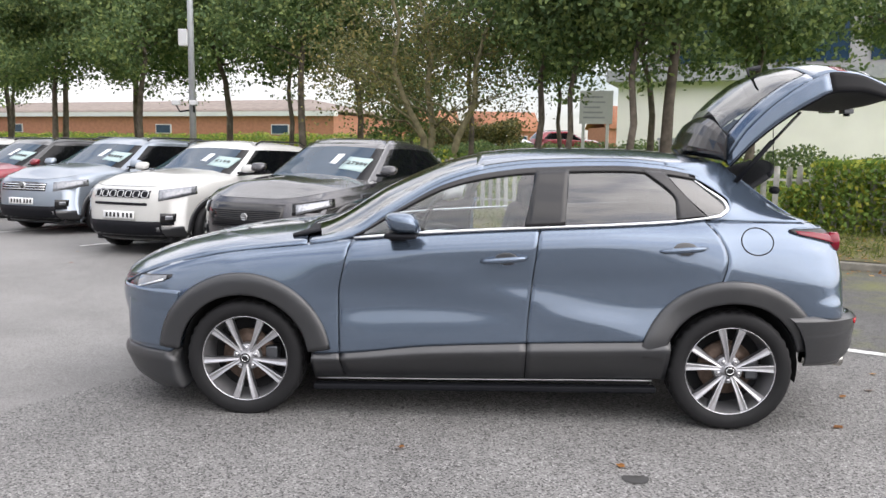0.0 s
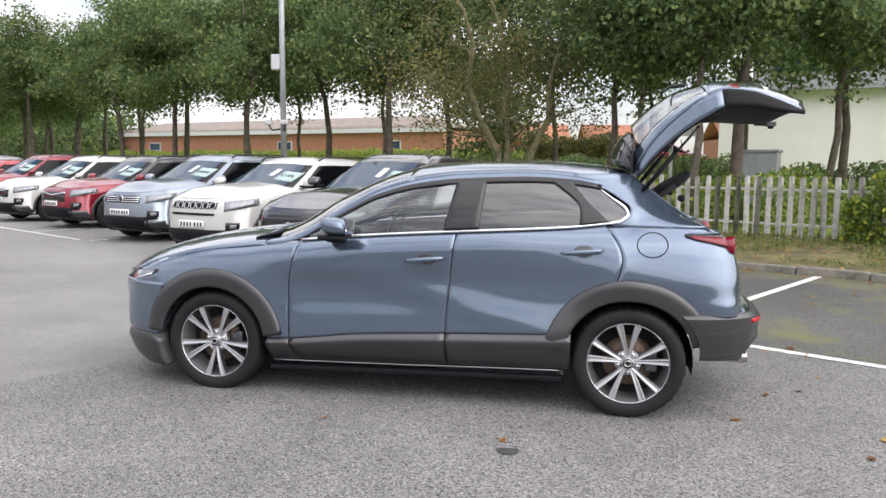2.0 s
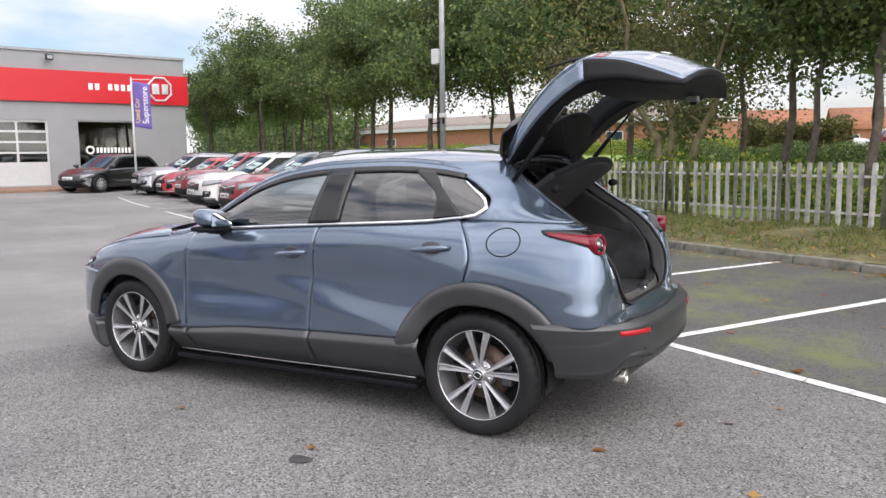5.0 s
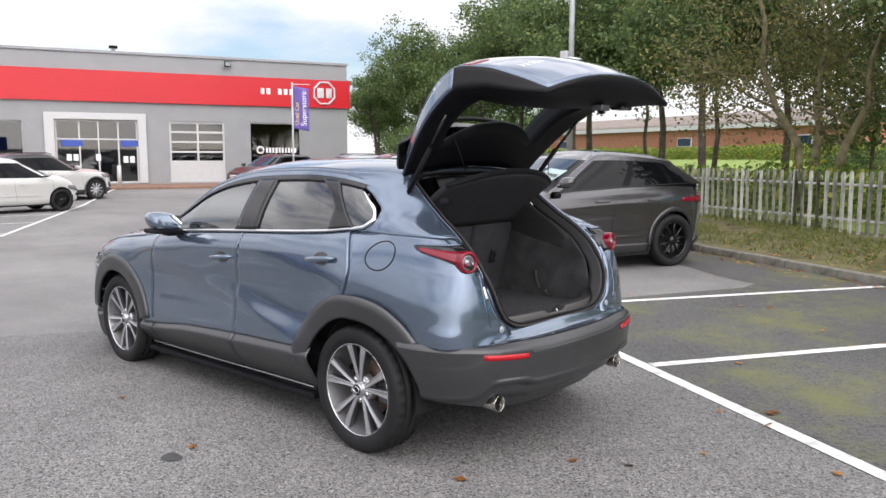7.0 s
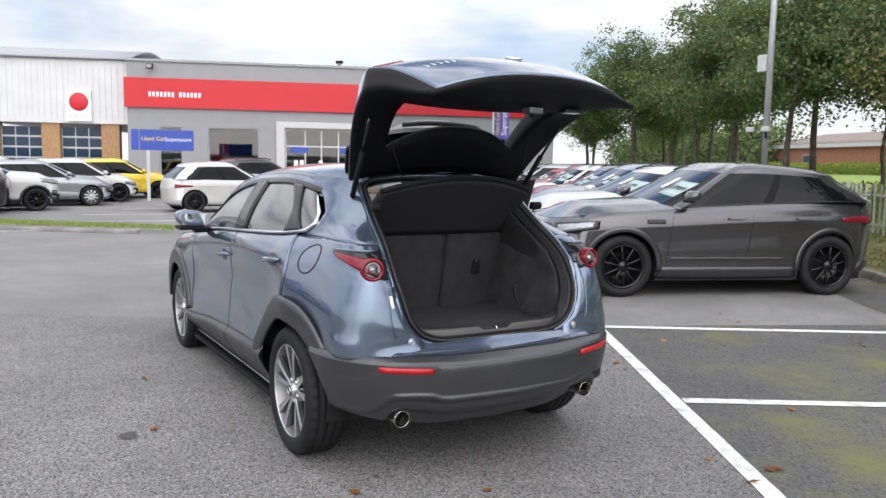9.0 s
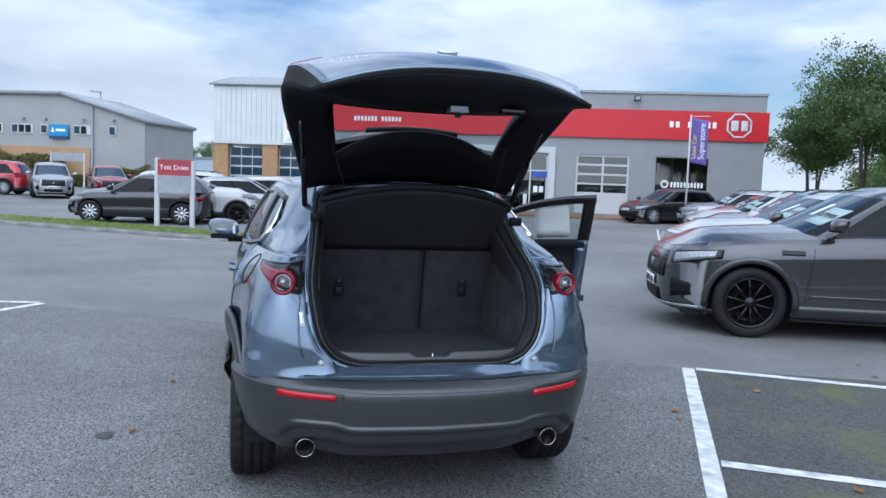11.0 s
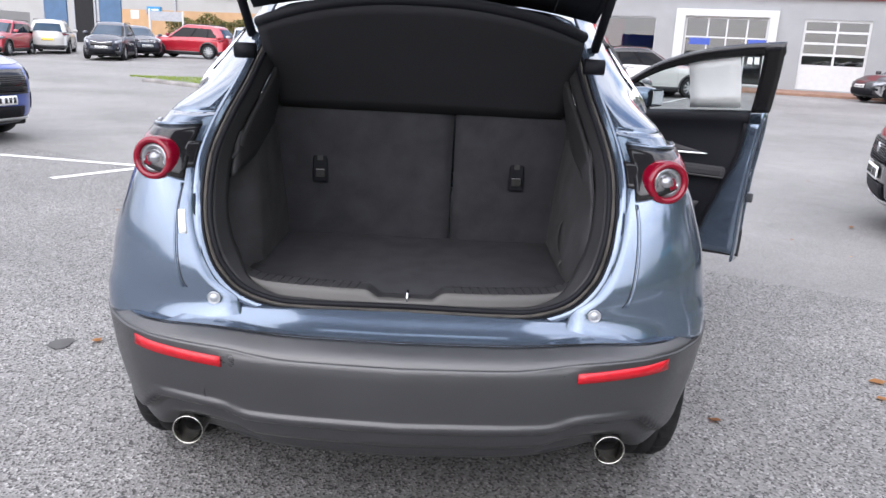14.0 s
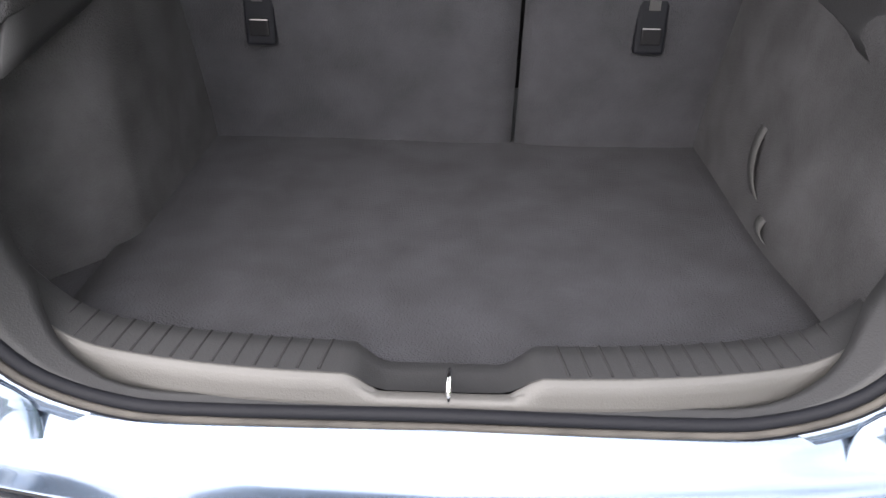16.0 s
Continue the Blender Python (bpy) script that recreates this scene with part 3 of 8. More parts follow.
            place("spoke", bm, [M_alloy, M_spoke, M_alloy_dark], hub, smooth=False)
    bm = bmesh.new()
    lathe_bm(bm, [(0.0, 0.088), (0.032, 0.088), (0.036, 0.080), (0.036, 0.064), (0.073, 0.060), (0.078, 0.050), (0.080, 0.02)], 32)
    place("hub", bm, M_spoke, hub)
    bm = bmesh.new()
    lathe_bm(bm, [(0.0, 0.0895), (0.029, 0.0895), (0.031, 0.086)], 24)
    place("centre_cap", bm, M_black, hub, "black cap with a chrome emblem")
    pipe_ob("emblem", [(0.020 * math.cos(t), 0.091, 0.017 * math.sin(t)) for t in np.linspace(0, 2 * math.pi, 17)[:-1]], 0.0028, M_chrome, hub, closed=True)
    for k in range(5):
        a = radians(72 * k + spin + 36)
        tube_ob("wheel_nut", (0.057 * math.cos(a), 0.05, 0.057 * math.sin(a)), (0.057 * math.cos(a), 0.072, 0.057 * math.sin(a)), 0.0125, M_alloy, hub, n=6)
        pipe_ob("nut_seat", [(0.057 * math.cos(a) + 0.0165 * math.cos(q), 0.0605, 0.057 * math.sin(a) + 0.0165 * math.sin(q)) for q in np.linspace(0, 2 * math.pi, 13)[:-1]], 0.0022, M_alloy, hub, closed=True)
    bm = bmesh.new()
    lathe_bm(bm, [(0.06, 0.0), (0.15, 0.0), (0.15, -0.02), (0.06, -0.02)], 40)
    place("brake_disc", bm, M_disc, hub)
    box_ob("brake_caliper", (0.10, 0.17, -0.045, 0.03, -0.06, 0.06), M_alloy_dark, hub, bevel=0.012)
    bm = bmesh.new()
    lathe_bm(bm, [(0.0, -0.05), (0.215, -0.05)], 32)
    place("brake_backplate", bm, M_void, hub)
    for o in hub.children:
        o.matrix_basis = Matrix.Diagonal((1, sign, 1, 1))
    return hub


for cx, cz in (HUB_F, HUB_R):
    for sg in (-1, 1):
        wheel(suv, cx, sg * 0.755, cz, sg, 54 if cx < 0 else 90)

# lower body sides
for sg in (-1, 1):
    side_panel("front_wing", nose_l, seam_f, rocker, z_belt, M_paint, suv, sg, 64, 36)
    if sg < 0:
        side_panel("front_door", seam_f, seam_m, rocker, z_belt, M_paint, suv, sg, 44, 36)
    side_panel("rear_door", seam_m, seam_r, rocker, z_belt, M_paint, suv, sg, 44, 36)
    for nm, a, b, nu in (("sill_cladding", lambda z: -0.95, seam_f, 8), ("front_door_cladding", seam_f, seam_m, 24), ("rear_door_cladding", seam_m, lambda z: 1.0, 24)):
        if nm.startswith("front") and sg > 0:
            continue
        grid_ob(nm, clad_patch(a, b), nu, 28, M_clad, suv, "dark grey plastic lower door cladding", mirror=sg < 0, thick=0.006)
    box_ob("sill", (-0.95, 0.95, sg * 0.80 - 0.03, sg * 0.80 + 0.03, 0.165, 0.20), M_matt, suv, bevel=0.01, m=Matrix.Translation((0, 0, 0.19)) @ Matrix.Rotation(radians(-1.2), 4, "Y") @ Matrix.Translation((0, 0, -0.185)))
    pipe_ob("sill_moulding", [(x, sg * (y_side(x, z_sill(x)) - 0.040), z_sill(x) - 0.006) for x in np.linspace(-0.93, 0.93, 20)], 0.0045, M_barrel, suv)

tuck = curve([(0.27, 0.905), (0.34, 0.935), (0.42, 0.968), (0.52, 1.0), (0.60, 1.018), (0.64, 1.022), (0.7, 1.022)])

# wheel arch mouldings
for (cx, cz, r) in ARCHES:
    for sg in (-1, 1):
        front = cx < 0
        a0, a1 = (radians(8), radians(174)) if front else (radians(14), radians(172))

        def arch_fn(u, v, cx=cx, cz=cz, r=r, a0=a0, a1=a1, front=front):
            a = lerp(a0, a1, u)
            rr = lerp(r - 0.045, r + 0.072, v)
            x, z = cx + rr * math.cos(a) * 1.03, cz + rr * math.sin(a)
            z = max(z, 0.2)
            rim = math.sin(math.pi * min(v * 1.15, 1) * 0.5)
            return (x, y_side(min(max(x, -1.95), 1.85), min(max(z, 0.3), 0.9)) * lerp(1.0, tuck(min(max(z, 0.28), 0.69)), min(max((x - 1.5) / 0.2, 0), 1)) + 0.004 + 0.012 * rim * (1 - max(v - 0.8, 0) * 4.2), z)
        ob = grid_ob("arch_moulding", lambda u, v: arch_fn(u, v), 48, 8, M_clad, suv, "dark grey plastic wheel arch", mirror=sg < 0)
        solid(ob, 0.02, -1)
        # felt liner behind the tyre
        bm = bmesh.new()
        vs = []
        for i in range(25):
            a = lerp(radians(-12), radians(192), i / 24)
            vs.append([bm.verts.new((cx + 0.375 * math.cos(a), sg * yy, cz + 0.375 * math.sin(a))) for yy in (0.785, 0.55)])
        for i in range(24):
            bm.faces.new((vs[i][0], vs[i + 1][0], vs[i + 1][1], vs[i][1]))
        c = bm.verts.new((cx, sg * 0.55, cz))
        for i in range(24):
            bm.faces.new((vs[i][1], vs[i + 1][1], c))
        place("arch_liner", bm, M_void, suv)

# underside
box_ob("underbody", (-1.75, 1.62, -0.62, 0.62, 0.235, 0.34), M_void, suv, bevel=0.03)
box_ob("floorpan", (-0.93, 0.93, -0.79, 0.79, 0.22, 0.30), M_void, suv, bevel=0.02)

# bonnet, windscreen, roof
grid_ob("bonnet", top_fn(-2.18, -0.985), 40, 28, M_paint, suv, thick=0.012, offset=-1)
grid_ob("windscreen", top_fn(-0.97, -0.06, 0.06), 24, 24, M_glass, suv, "clear windscreen").visible_shadow = False
for sg in (-1, 1):
    def pillar(u, v, sg=sg):
        x = lerp(-0.97, -0.02, u)
        f = top_fn(-0.97, -0.02)
        return f(u, lerp(0.0, 0.045, v) if sg < 0 else lerp(0.955, 1.0, v))
    grid_ob("windscreen_pillar", pillar, 24, 3, M_paint, suv, thick=0.03, offset=-1)
grid_ob("roof", top_fn(-0.06, 1.32), 36, 28, M_paint, suv, thick=0.02, offset=-1)
grid_ob("scuttle", lambda u, v: (lerp(-1.09, -0.93, u) - 0.09 * (1 - (2 * v - 1) ** 2), lerp(-0.70, 0.70, v), lerp(1.0, 1.035, u) + 0.012 * (1 - (2 * v - 1) ** 2)), 4, 16, M_matt, suv, thick=0.01)
for sg in (-1, 1):
    pipe_ob("roof_moulding", [(x, sg * (y_rail(x) - 0.035), lerp(z_mid(x), z_rail(x), 0.82) + 0.004) for x in np.linspace(-0.3, 1.2, 20)], 0.008, M_black, suv)

# side glass and pillars
for sg in (-1, 1):
    mi = sg < 0
    if sg < 0:
        grid_ob("front_side_window", dlo_patch(a_edge, fg_r, 0.02, 0.86), 30, 14, M_glass, suv, "clear front door glass", mirror=mi).visible_shadow = False
    grid_ob("rear_side_window", dlo_patch(rg_l, rg_r, 0.02, 0.86), 24, 14, M_privacy, suv, "dark tinted rear door glass", mirror=mi)
    grid_ob("quarter_window", dlo_patch(qg_l, qg_r, 0.04, 0.84), 12, 12, M_privacy, suv, "dark tinted quarter glass", mirror=mi)
    grid_ob("centre_pillar", dlo_patch(fg_r, rg_l, 0.0, 0.88, 0.003), 6, 12, M_black, suv, "gloss black pillar cover", mirror=mi, thick=0.02, offset=-1)
    grid_ob("rear_pillar_cover", dlo_patch(rg_r, qg_l, 0.0, 0.88, 0.003), 6, 14, M_black, suv, "gloss black pillar cover", mirror=mi, thick=0.02, offset=-1)
    grid_ob("window_frame", dlo_patch(lambda w: -0.72, lambda w: 1.15, 0.84, 0.93, 0.004), 40, 3, M_black, suv, mirror=mi, thick=0.015, offset=-1)
    grid_ob("cant_rail", dlo_patch(lambda w: -0.74, lambda w: lerp(1.16, 1.32, (w - 0.9) / 0.1), 0.91, 1.0), 50, 4, M_paint, suv, mirror=mi, thick=0.015, offset=-1)
    # bright strip along the sill of the glass, hooking up behind the quarter window
    pts = [(x, sg * (glass_fn(x, 0)[1] + 0.006), glass_fn(x, 0)[2] - 0.002) for x in np.linspace(-0.72, 1.2, 30)]
    for w in np.linspace(0.03, 0.84, 12):
        p = glass_fn(qg_r(w) + 0.008, w)
        pts.append((p[0], sg * (p[1] + 0.005), p[2]))
    bm = bmesh.new()
    pipe_bm(bm, pts, [0.009] * 30 + [0.012] * 8 + [0.009, 0.007, 0.005, 0.003], 8)
    place("window_strip", bm, M_chrome, suv, "bright chrome strip round the side glass")

# rear quarter: plan curves from the door or glass edge round to the tailgate opening
open_edge = {"x": curve([(0.60, 2.05), (0.69, 1.992), (0.74, 1.99), (0.82, 1.972), (0.93, 1.935), (1.03, 1.862), (1.12, 1.765), (1.22, 1.61), (1.34, 1.455), (1.45, 1.325)]),
             "y": curve([(0.60, 0.40), (0.69, 0.42), (0.74, 0.480), (0.82, 0.518), (0.93, 0.542), (1.03, 0.546), (1.12, 0.532), (1.22, 0.510), (1.34, 0.488), (1.45, 0.46)])}
corner = {"x": curve([(0.60, 1.97), (0.8, 1.95), (0.95, 1.925), (1.05, 1.89), (1.12, 1.80), (1.2, 1.60), (1.3, 1.40), (1.45, 1.25)]),
          "y": curve([(0.60, 0.704), (0.7, 0.708), (0.8, 0.706), (0.95, 0.682), (1.05, 0.652), (1.12, 0.634), (1.2, 0.612), (1.3, 0.580), (1.45, 0.53)])}
flank = {"x": curve([(0.60, 1.72), (0.95, 1.66), (1.1, 1.58), (1.2, 1.45), (1.3, 1.30), (1.45, 1.18)]),
         "y": curve([(0.60, 0.803), (0.7, 0.810), (0.8, 0.815), (0.95, 0.786), (1.05, 0.750), (1.12, 0.705), (1.2, 0.66), (1.3, 0.61), (1.45, 0.55)])}


def quad(a, b, c, d, t):
    """A smooth run through four points."""
    p = [Vector(q) for q in (a, b, c, d)]
    ts = [0, 0.38, 0.78, 1.0]
    out = Vector((0, 0, 0))
    for i in range(4):
        k = 1.0
        for j in range(4):
            if j != i:
                k *= (t - ts[j]) / (ts[i] - ts[j])
        out += p[i] * k
    return out


def quarter_low(u, v):
    z = lerp(0.655, 1.135, v)
    x0 = seam_r(z) + 0.003
    f, c, o = (flank["x"](z), flank["y"](z), z), (corner["x"](z), corner["y"](z), z), (open_edge["x"](z), open_edge["y"](z), z)
    return quad((x0, y_side(x0, z), z), f, c, o, u)


def quarter_y(x, z):
    return y_side(x, z)


def fuel_y(x, z):
    """The rear wing's half width at a place on it."""
    lo, hi = 0.0, 0.6
    for _ in range(30):
        t = (lo + hi) / 2
        p = quarter_low(t, (z - 0.655) / (1.135 - 0.655))
        lo, hi = (t, hi) if p.x < x else (lo, t)
    return p.y


dlo_x = curve([(1.135, 1.20), (1.155, 1.26), (1.20, 1.325), (1.24, 1.325), (1.30, 1.255), (1.36, 1.15), (1.40, 1.02), (1.44, 0.98)])


def quarter_up(u, v):
    z = lerp(1.135, 1.448, v)
    x0 = dlo_x(z)
    w = min(max((z - z_belt(x0) - 0.012) / (z_rail(x0) - z_belt(x0) - 0.012), 0), 1)
    g = glass_fn(x0, w)
    f, c, o = (flank["x"](z), flank["y"](z), z), (corner["x"](z), corner["y"](z), z), (open_edge["x"](z), open_edge["y"](z), z)
    k = Vector((x0, g[1], z)).lerp(Vector(o), u)
    k.y += 0.016 * 4 * u * (1 - u)
    m = min(max((z - 1.135) / 0.13, 0), 1)
    return Vector(quad((x0, g[1], z), f, c, o, u)).lerp(k, m * m * (3 - 2 * m))


for sg in (-1, 1):
    bm = bmesh.new()
    grid_bm(bm, lambda u, v: quarter_low(u, lerp(-0.06, 1, v)), 40, 44, mirror=sg < 0)
    arch_cut(bm, [ARCHES[1]], quarter_y, sg)
    solid(place("rear_wing", bm, M_paint, suv), 0.004, 0)
    grid_ob("rear_pillar", quarter_up, 16, 24, M_paint, suv, mirror=sg < 0, thick=0.004, offset=0)
    pipe_ob("fuel_flap", [(1.455 + 0.088 * math.cos(t), sg * (fuel_y(1.455 + 0.088 * math.cos(t), 1.035 + 0.07 * math.sin(t)) + 0.0025), 1.035 + 0.07 * math.sin(t)) for t in np.linspace(0, 2 * math.pi, 33)[:-1]], 0.0036, M_void, suv, closed=True) if sg < 0 else None

for sg in (-1, 1):
    # thin dark seam, and a paint bead added for the edge highlight beside it
    for shift, rad, mt in ((0.0, 0.0013, M_void), (0.0065, 0.0032, M_paint)):
        jamb = []
        for v in np.linspace(0.13, 0.66, 18):
            w = lerp(0.934, 0.962, (v - 0.13) / 0.53) - shift
            q, d = quarter_low(w, v), quarter_low(w + 0.02, v)
            n = Vector((q.y - d.y, d.x - q.x, 0)).normalized()
            q = q + n * 0.002
            jamb.append((q.x, sg * q.y, q.z))
        pipe_ob("jamb_seam" if mt is M_void else "jamb_ridge", jamb, rad, mt, suv)

# rear bumper: plan curve swept down with a stepped section
bump_x = curve([(0, 2.15), (0.25, 2.14), (0.45, 2.115), (0.58, 2.08), (0.665, 2.032), (0.735, 1.955), (0.785, 1.872), (0.822, 1.765), (0.842, 1.63)])


def bumper_fn(z0, z1, prof):
    """The bumper's skin; its ends follow the wheel opening."""
    cx, cz, r = ARCHES[1]

    def fn(u, v):
        s = lerp(-1, 1, u)
        w = abs(math.sin(s * math.pi / 2))
        z = lerp(z0 + low_rise(w), z1 + edge_rise(abs(s)), v)
        edge = cx + math.sqrt(max((r + 0.003) ** 2 - (max(z, cz + 0.08) - cz) ** 2, 0.0))
        lo, hi = 0.3, 0.842
        for _ in range(24):
            m = (lo + hi) / 2
            lo, hi = (m, hi) if bump_x(m) > edge else (lo, m)
        y = math.copysign(lo * w, s)
        o = prof(z - crease_z(abs(y)) + 0.425)
        k = min(max((abs(y) - 0.55) / 0.27, 0), 1)
        return (bump_x(abs(y)) + o * (1 - k), y * tuck(z) + (0.30 if y > 0 else -0.30) * o * k, z)
    return fn


low_rise = curve([(0, 0.0), (0.5, 0.01), (0.7, 0.045), (0.85, 0.075), (1, 0.09)])
crease_z = curve([(0, 0.425), (0.38, 0.430), (0.45, 0.452), (0.60, 0.458), (0.67, 0.415), (0.72, 0.385), (0.85, 0.37)])
bump_prof = curve([(0.27, -0.17), (0.33, -0.13), (0.352, -0.075), (0.37, -0.056), (0.405, -0.050), (0.416, -0.034), (0.426, -0.002), (0.436, 0.003), (0.450, -0.003), (0.50, 0.0), (0.555, 0.002), (0.580, 0.000), (0.592, -0.005)])
TOP_V = [0, 0.10, 0.20, 0.30, 0.40, 0.50, 0.60, 0.80, 0.90, 1.0]
top_off = curve(list(zip(TOP_V, [-0.004, -0.010, -0.021, -0.038, -0.057, -0.078, -0.096, -0.135, -0.152, -0.172])))
top_z = curve(list(zip(TOP_V, [0.586, 0.598, 0.609, 0.621, 0.632, 0.636, 0.643, 0.674, 0.685, 0.691])))


edge_rise = curve([(0, 0.0), (0.2, 0.002), (0.36, 0.022), (0.55, 0.028), (1, 0.030)])


def bumper_top(u, v):
    z, o = top_z(v) + edge_rise(abs(lerp(-1, 1, u))) * max(1 - v / 0.55, 0), top_off(v)
    edge = ARCHES[1][0] + math.sqrt((ARCHES[1][2] + 0.003) ** 2 - (z - ARCHES[1][1]) ** 2)
    lo, hi = 0.3, 0.842
    for _ in range(24):
        m = (lo + hi) / 2
        lo, hi = (m, hi) if bump_x(m) > edge else (lo, m)
    y = lo * math.sin(lerp(-1, 1, u) * math.pi / 2)
    k = min(max((abs(y) - 0.46) / 0.26, 0), 1)
    k = k * k * (3 - 2 * k)
    # past the corners the painted ledge dives under the wing
    z = lerp(z, 0.632 - 0.03 * (v - 0.4), k) if v > 0.4 else z
    return (bump_x(abs(y)) + o * (1 - 0.85 * k), y * (1 + 0.022 * k) + (0.5 if y > 0 else -0.5) * o * k, z)


bm = bmesh.new()
grid_bm(bm, bumper_fn(0.27, 0.590, bump_prof), 110, 64)
solid(place("rear_bumper", bm, M_clad, suv, "dark grey plastic rear bumper"), 0.012, -1)
bm = bmesh.new()
grid_bm(bm, lambda u, v: bumper_top(u, 0.40 * v), 90, 9)
solid(place("bumper_shoulder", bm, M_clad, suv, "dark grey plastic upper bumper edge"), 0.003, 0)
bm = bmesh.new()
grid_bm(bm, lambda u, v: bumper_top(u, lerp(0.40, 1.0, v)), 90, 18)
solid(place("bumper_top", bm, M_paint, suv, "painted upper bumper edge"), 0.003, 0)
M_steel = plain("sooty_steel", (0.50, 0.49, 0.46), 0.22, 1.0, vary=0.15, vary_scale=30)
crease_pts = []
for y in np.linspace(-0.69, 0.69, 56):
    k = min(max((abs(y) - 0.55) / 0.27, 0), 1)
    crease_pts.append((bump_x(abs(y)) - 0.008 * (1 - k) - 0.002, y * tuck(crease_z(abs(y))), crease_z(abs(y)) + 0.004))
pipe_ob("ledge_seam", [(lambda q: (q[0], q[1], q[2] + 0.0035))(bumper_top(u, 0.40)) for u in np.linspace(0.20, 0.80, 40)], 0.0015, M_void, suv)
pipe_ob("bumper_crease", crease_pts, 0.011, M_clad, suv)


def bumper_face(y, z, out):
    k = min(max((y - 0.55) / 0.27, 0), 1)
    o = bump_prof(z - crease_z(y) + 0.425) + out
    return (bump_x(y) + o * (1 - k), y * tuck(z) + o * 0.9 * k, z)


for sg in (-1, 1):
    def refl(u, v, y0=0.425, y1=0.655, d=0.0, out=0.007):
        y = lerp(y0, y1, u)
        return bumper_face(y, lerp(lerp(0.566, 0.581, u) - d, lerp(0.591, 0.607, u) + d, v), out)
    grid_ob("reflector_recess", lambda u, v: refl(u, v, 0.385, 0.775, 0.004, 0.0030), 16, 3, M_black, suv, mirror=sg < 0, thick=0.006, offset=-1)
    grid_ob("reflector", refl, 10, 2, M_reflex, suv, "red rear reflector", mirror=sg < 0, thick=0.008, offset=-1)
    tip = new("exhaust_tip")
    tip.parent = suv
    bm = bmesh.new()
    lathe_bm(bm, [(0.032, -0.20), (0.037, -0.06), (0.040, 0.02), (0.039, 0.025), (0.0365, 0.021), (0.034, -0.04)], 32, "x", (2.018, sg * 0.547, 0.345))
    place("tip_sleeve", bm, M_steel, tip, "chromed exhaust tail pipe")
    bm = bmesh.new()
    lathe_bm(bm, [(0.034, -0.04), (0.033, -0.16), (0.0, -0.16)], 28, "x", (2.018, sg * 0.547, 0.345))
    place("tip_bore", bm, M_void, tip, "dark pipe bore")

# parking sensors and the towing eye's cover
for y, z, r_ in ((-0.50, 0.505, 0.012), (-0.215, 0.545, 0.012), (0.215, 0.545, 0.012), (0.50, 0.505, 0.012), (-0.455, 0.49, 0.026)):
    q = bumper_face(abs(y), z, 0.001)
    bm = bmesh.new()
    lathe_bm(bm, [(r_ * 0.72, -0.001), (r_ * 0.86, -0.0035), (r_, 0.0012)] if r_ > 0.02 else [(0.0, 0.0015), (r_ * 0.7, 0.0012), (r_ * 0.8, -0.003), (r_, 0.001)], 20, "x", (q[0] + 0.001, math.copysign(q[1], y), z))
    place("parking_sensor" if r_ < 0.02 else "tow_cover", bm, M_clad, suv)
# tail lamps
for sg in (-1, 1):
    def lamp_skin(u, v, grow=0.012):
        z = lerp(lerp(1.085, 0.980, u ** 0.8), lerp(1.098, 1.108, u), v)
        t0 = lerp(0.44, 0.97, u)
        x0 = seam_r(z)
        p = quad((x0, y_side(x0, z), z), (flank["x"](z), flank["y"](z), z), (corner["x"](z), corner["y"](z), z), (open_edge["x"](z), open_edge["y"](z), z), t0)
        q = quad((x0, y_side(x0, z), z), (flank["x"](z), flank["y"](z), z), (corner["x"](z), corner["y"](z), z), (open_edge["x"](z), open_edge["y"](z), z), t0 + 0.01)
        d = Vector((q.y - p.y, p.x - q.x, 0)).normalized() * -1
        d = Vector((abs(d.x), abs(d.y), 0))
        return p + d * grow
    lamp = new("tail_lamp")
    lamp.parent = suv
    grid_ob("lamp_housing", lambda u, v: lamp_skin(u, v, 0.010), 24, 6, M_black, lamp, "gloss black lamp surround", mirror=sg < 0, thick=0.012)
    grid_ob("lamp_lens", lambda u, v: lamp_skin(lerp(0.05, 0.70, u), lerp(0.06, 0.72, v), 0.016), 16, 4, M_red_lens, lamp, "deep red lens", mirror=sg < 0, thick=0.004)
    aim = Vector((0.975, sg * 0.20, 0.05)).normalized()
    m = Matrix.Translation((1.925, sg * 0.648, 1.031)) @ aim.to_track_quat("Z", "Y").to_matrix().to_4x4()
    bm = bmesh.new()
    lathe_bm(bm, [(0.036, -0.014), (0.0375, 0.002), (0.043, 0.008), (0.050, 0.007), (0.0550, 0.000), (0.0550, -0.04)], 40, "z")
    o = place("lamp_ring", bm, M_red_lens, lamp, "red lamp ring")
    o.matrix_basis = m
    bm = bmesh.new()
    lathe_bm(bm, [(0.0, 0.003), (0.016, 0.001), (0.017, -0.010), (0.024, -0.012), (0.025, -0.004), (0.037, -0.002), (0.037, -0.02)], 30, "z")
    o = place("lamp_bulb", bm, M_smoke, lamp, "clear round lamp centre")
    o.matrix_basis = m
    def block(u, v):
        q = quarter_low(lerp(0.935, 0.985, u), lerp(0.735, 0.86, v))
        return (q.x + 0.004, q.y, q.z)
    grid_ob("lamp_bracket", block, 6, 6, M_black, lamp, "black plastic lamp end cap", mirror=sg < 0, thick=0.010, offset=0)
    pipe_ob("lamp_brow", [(lambda p: (p.x, sg * p.y, p.z + 0.004))(lamp_skin(u, 1.0, 0.012)) for u in np.linspace(0.05, 1.0, 16)], 0.006, M_paint, lamp)

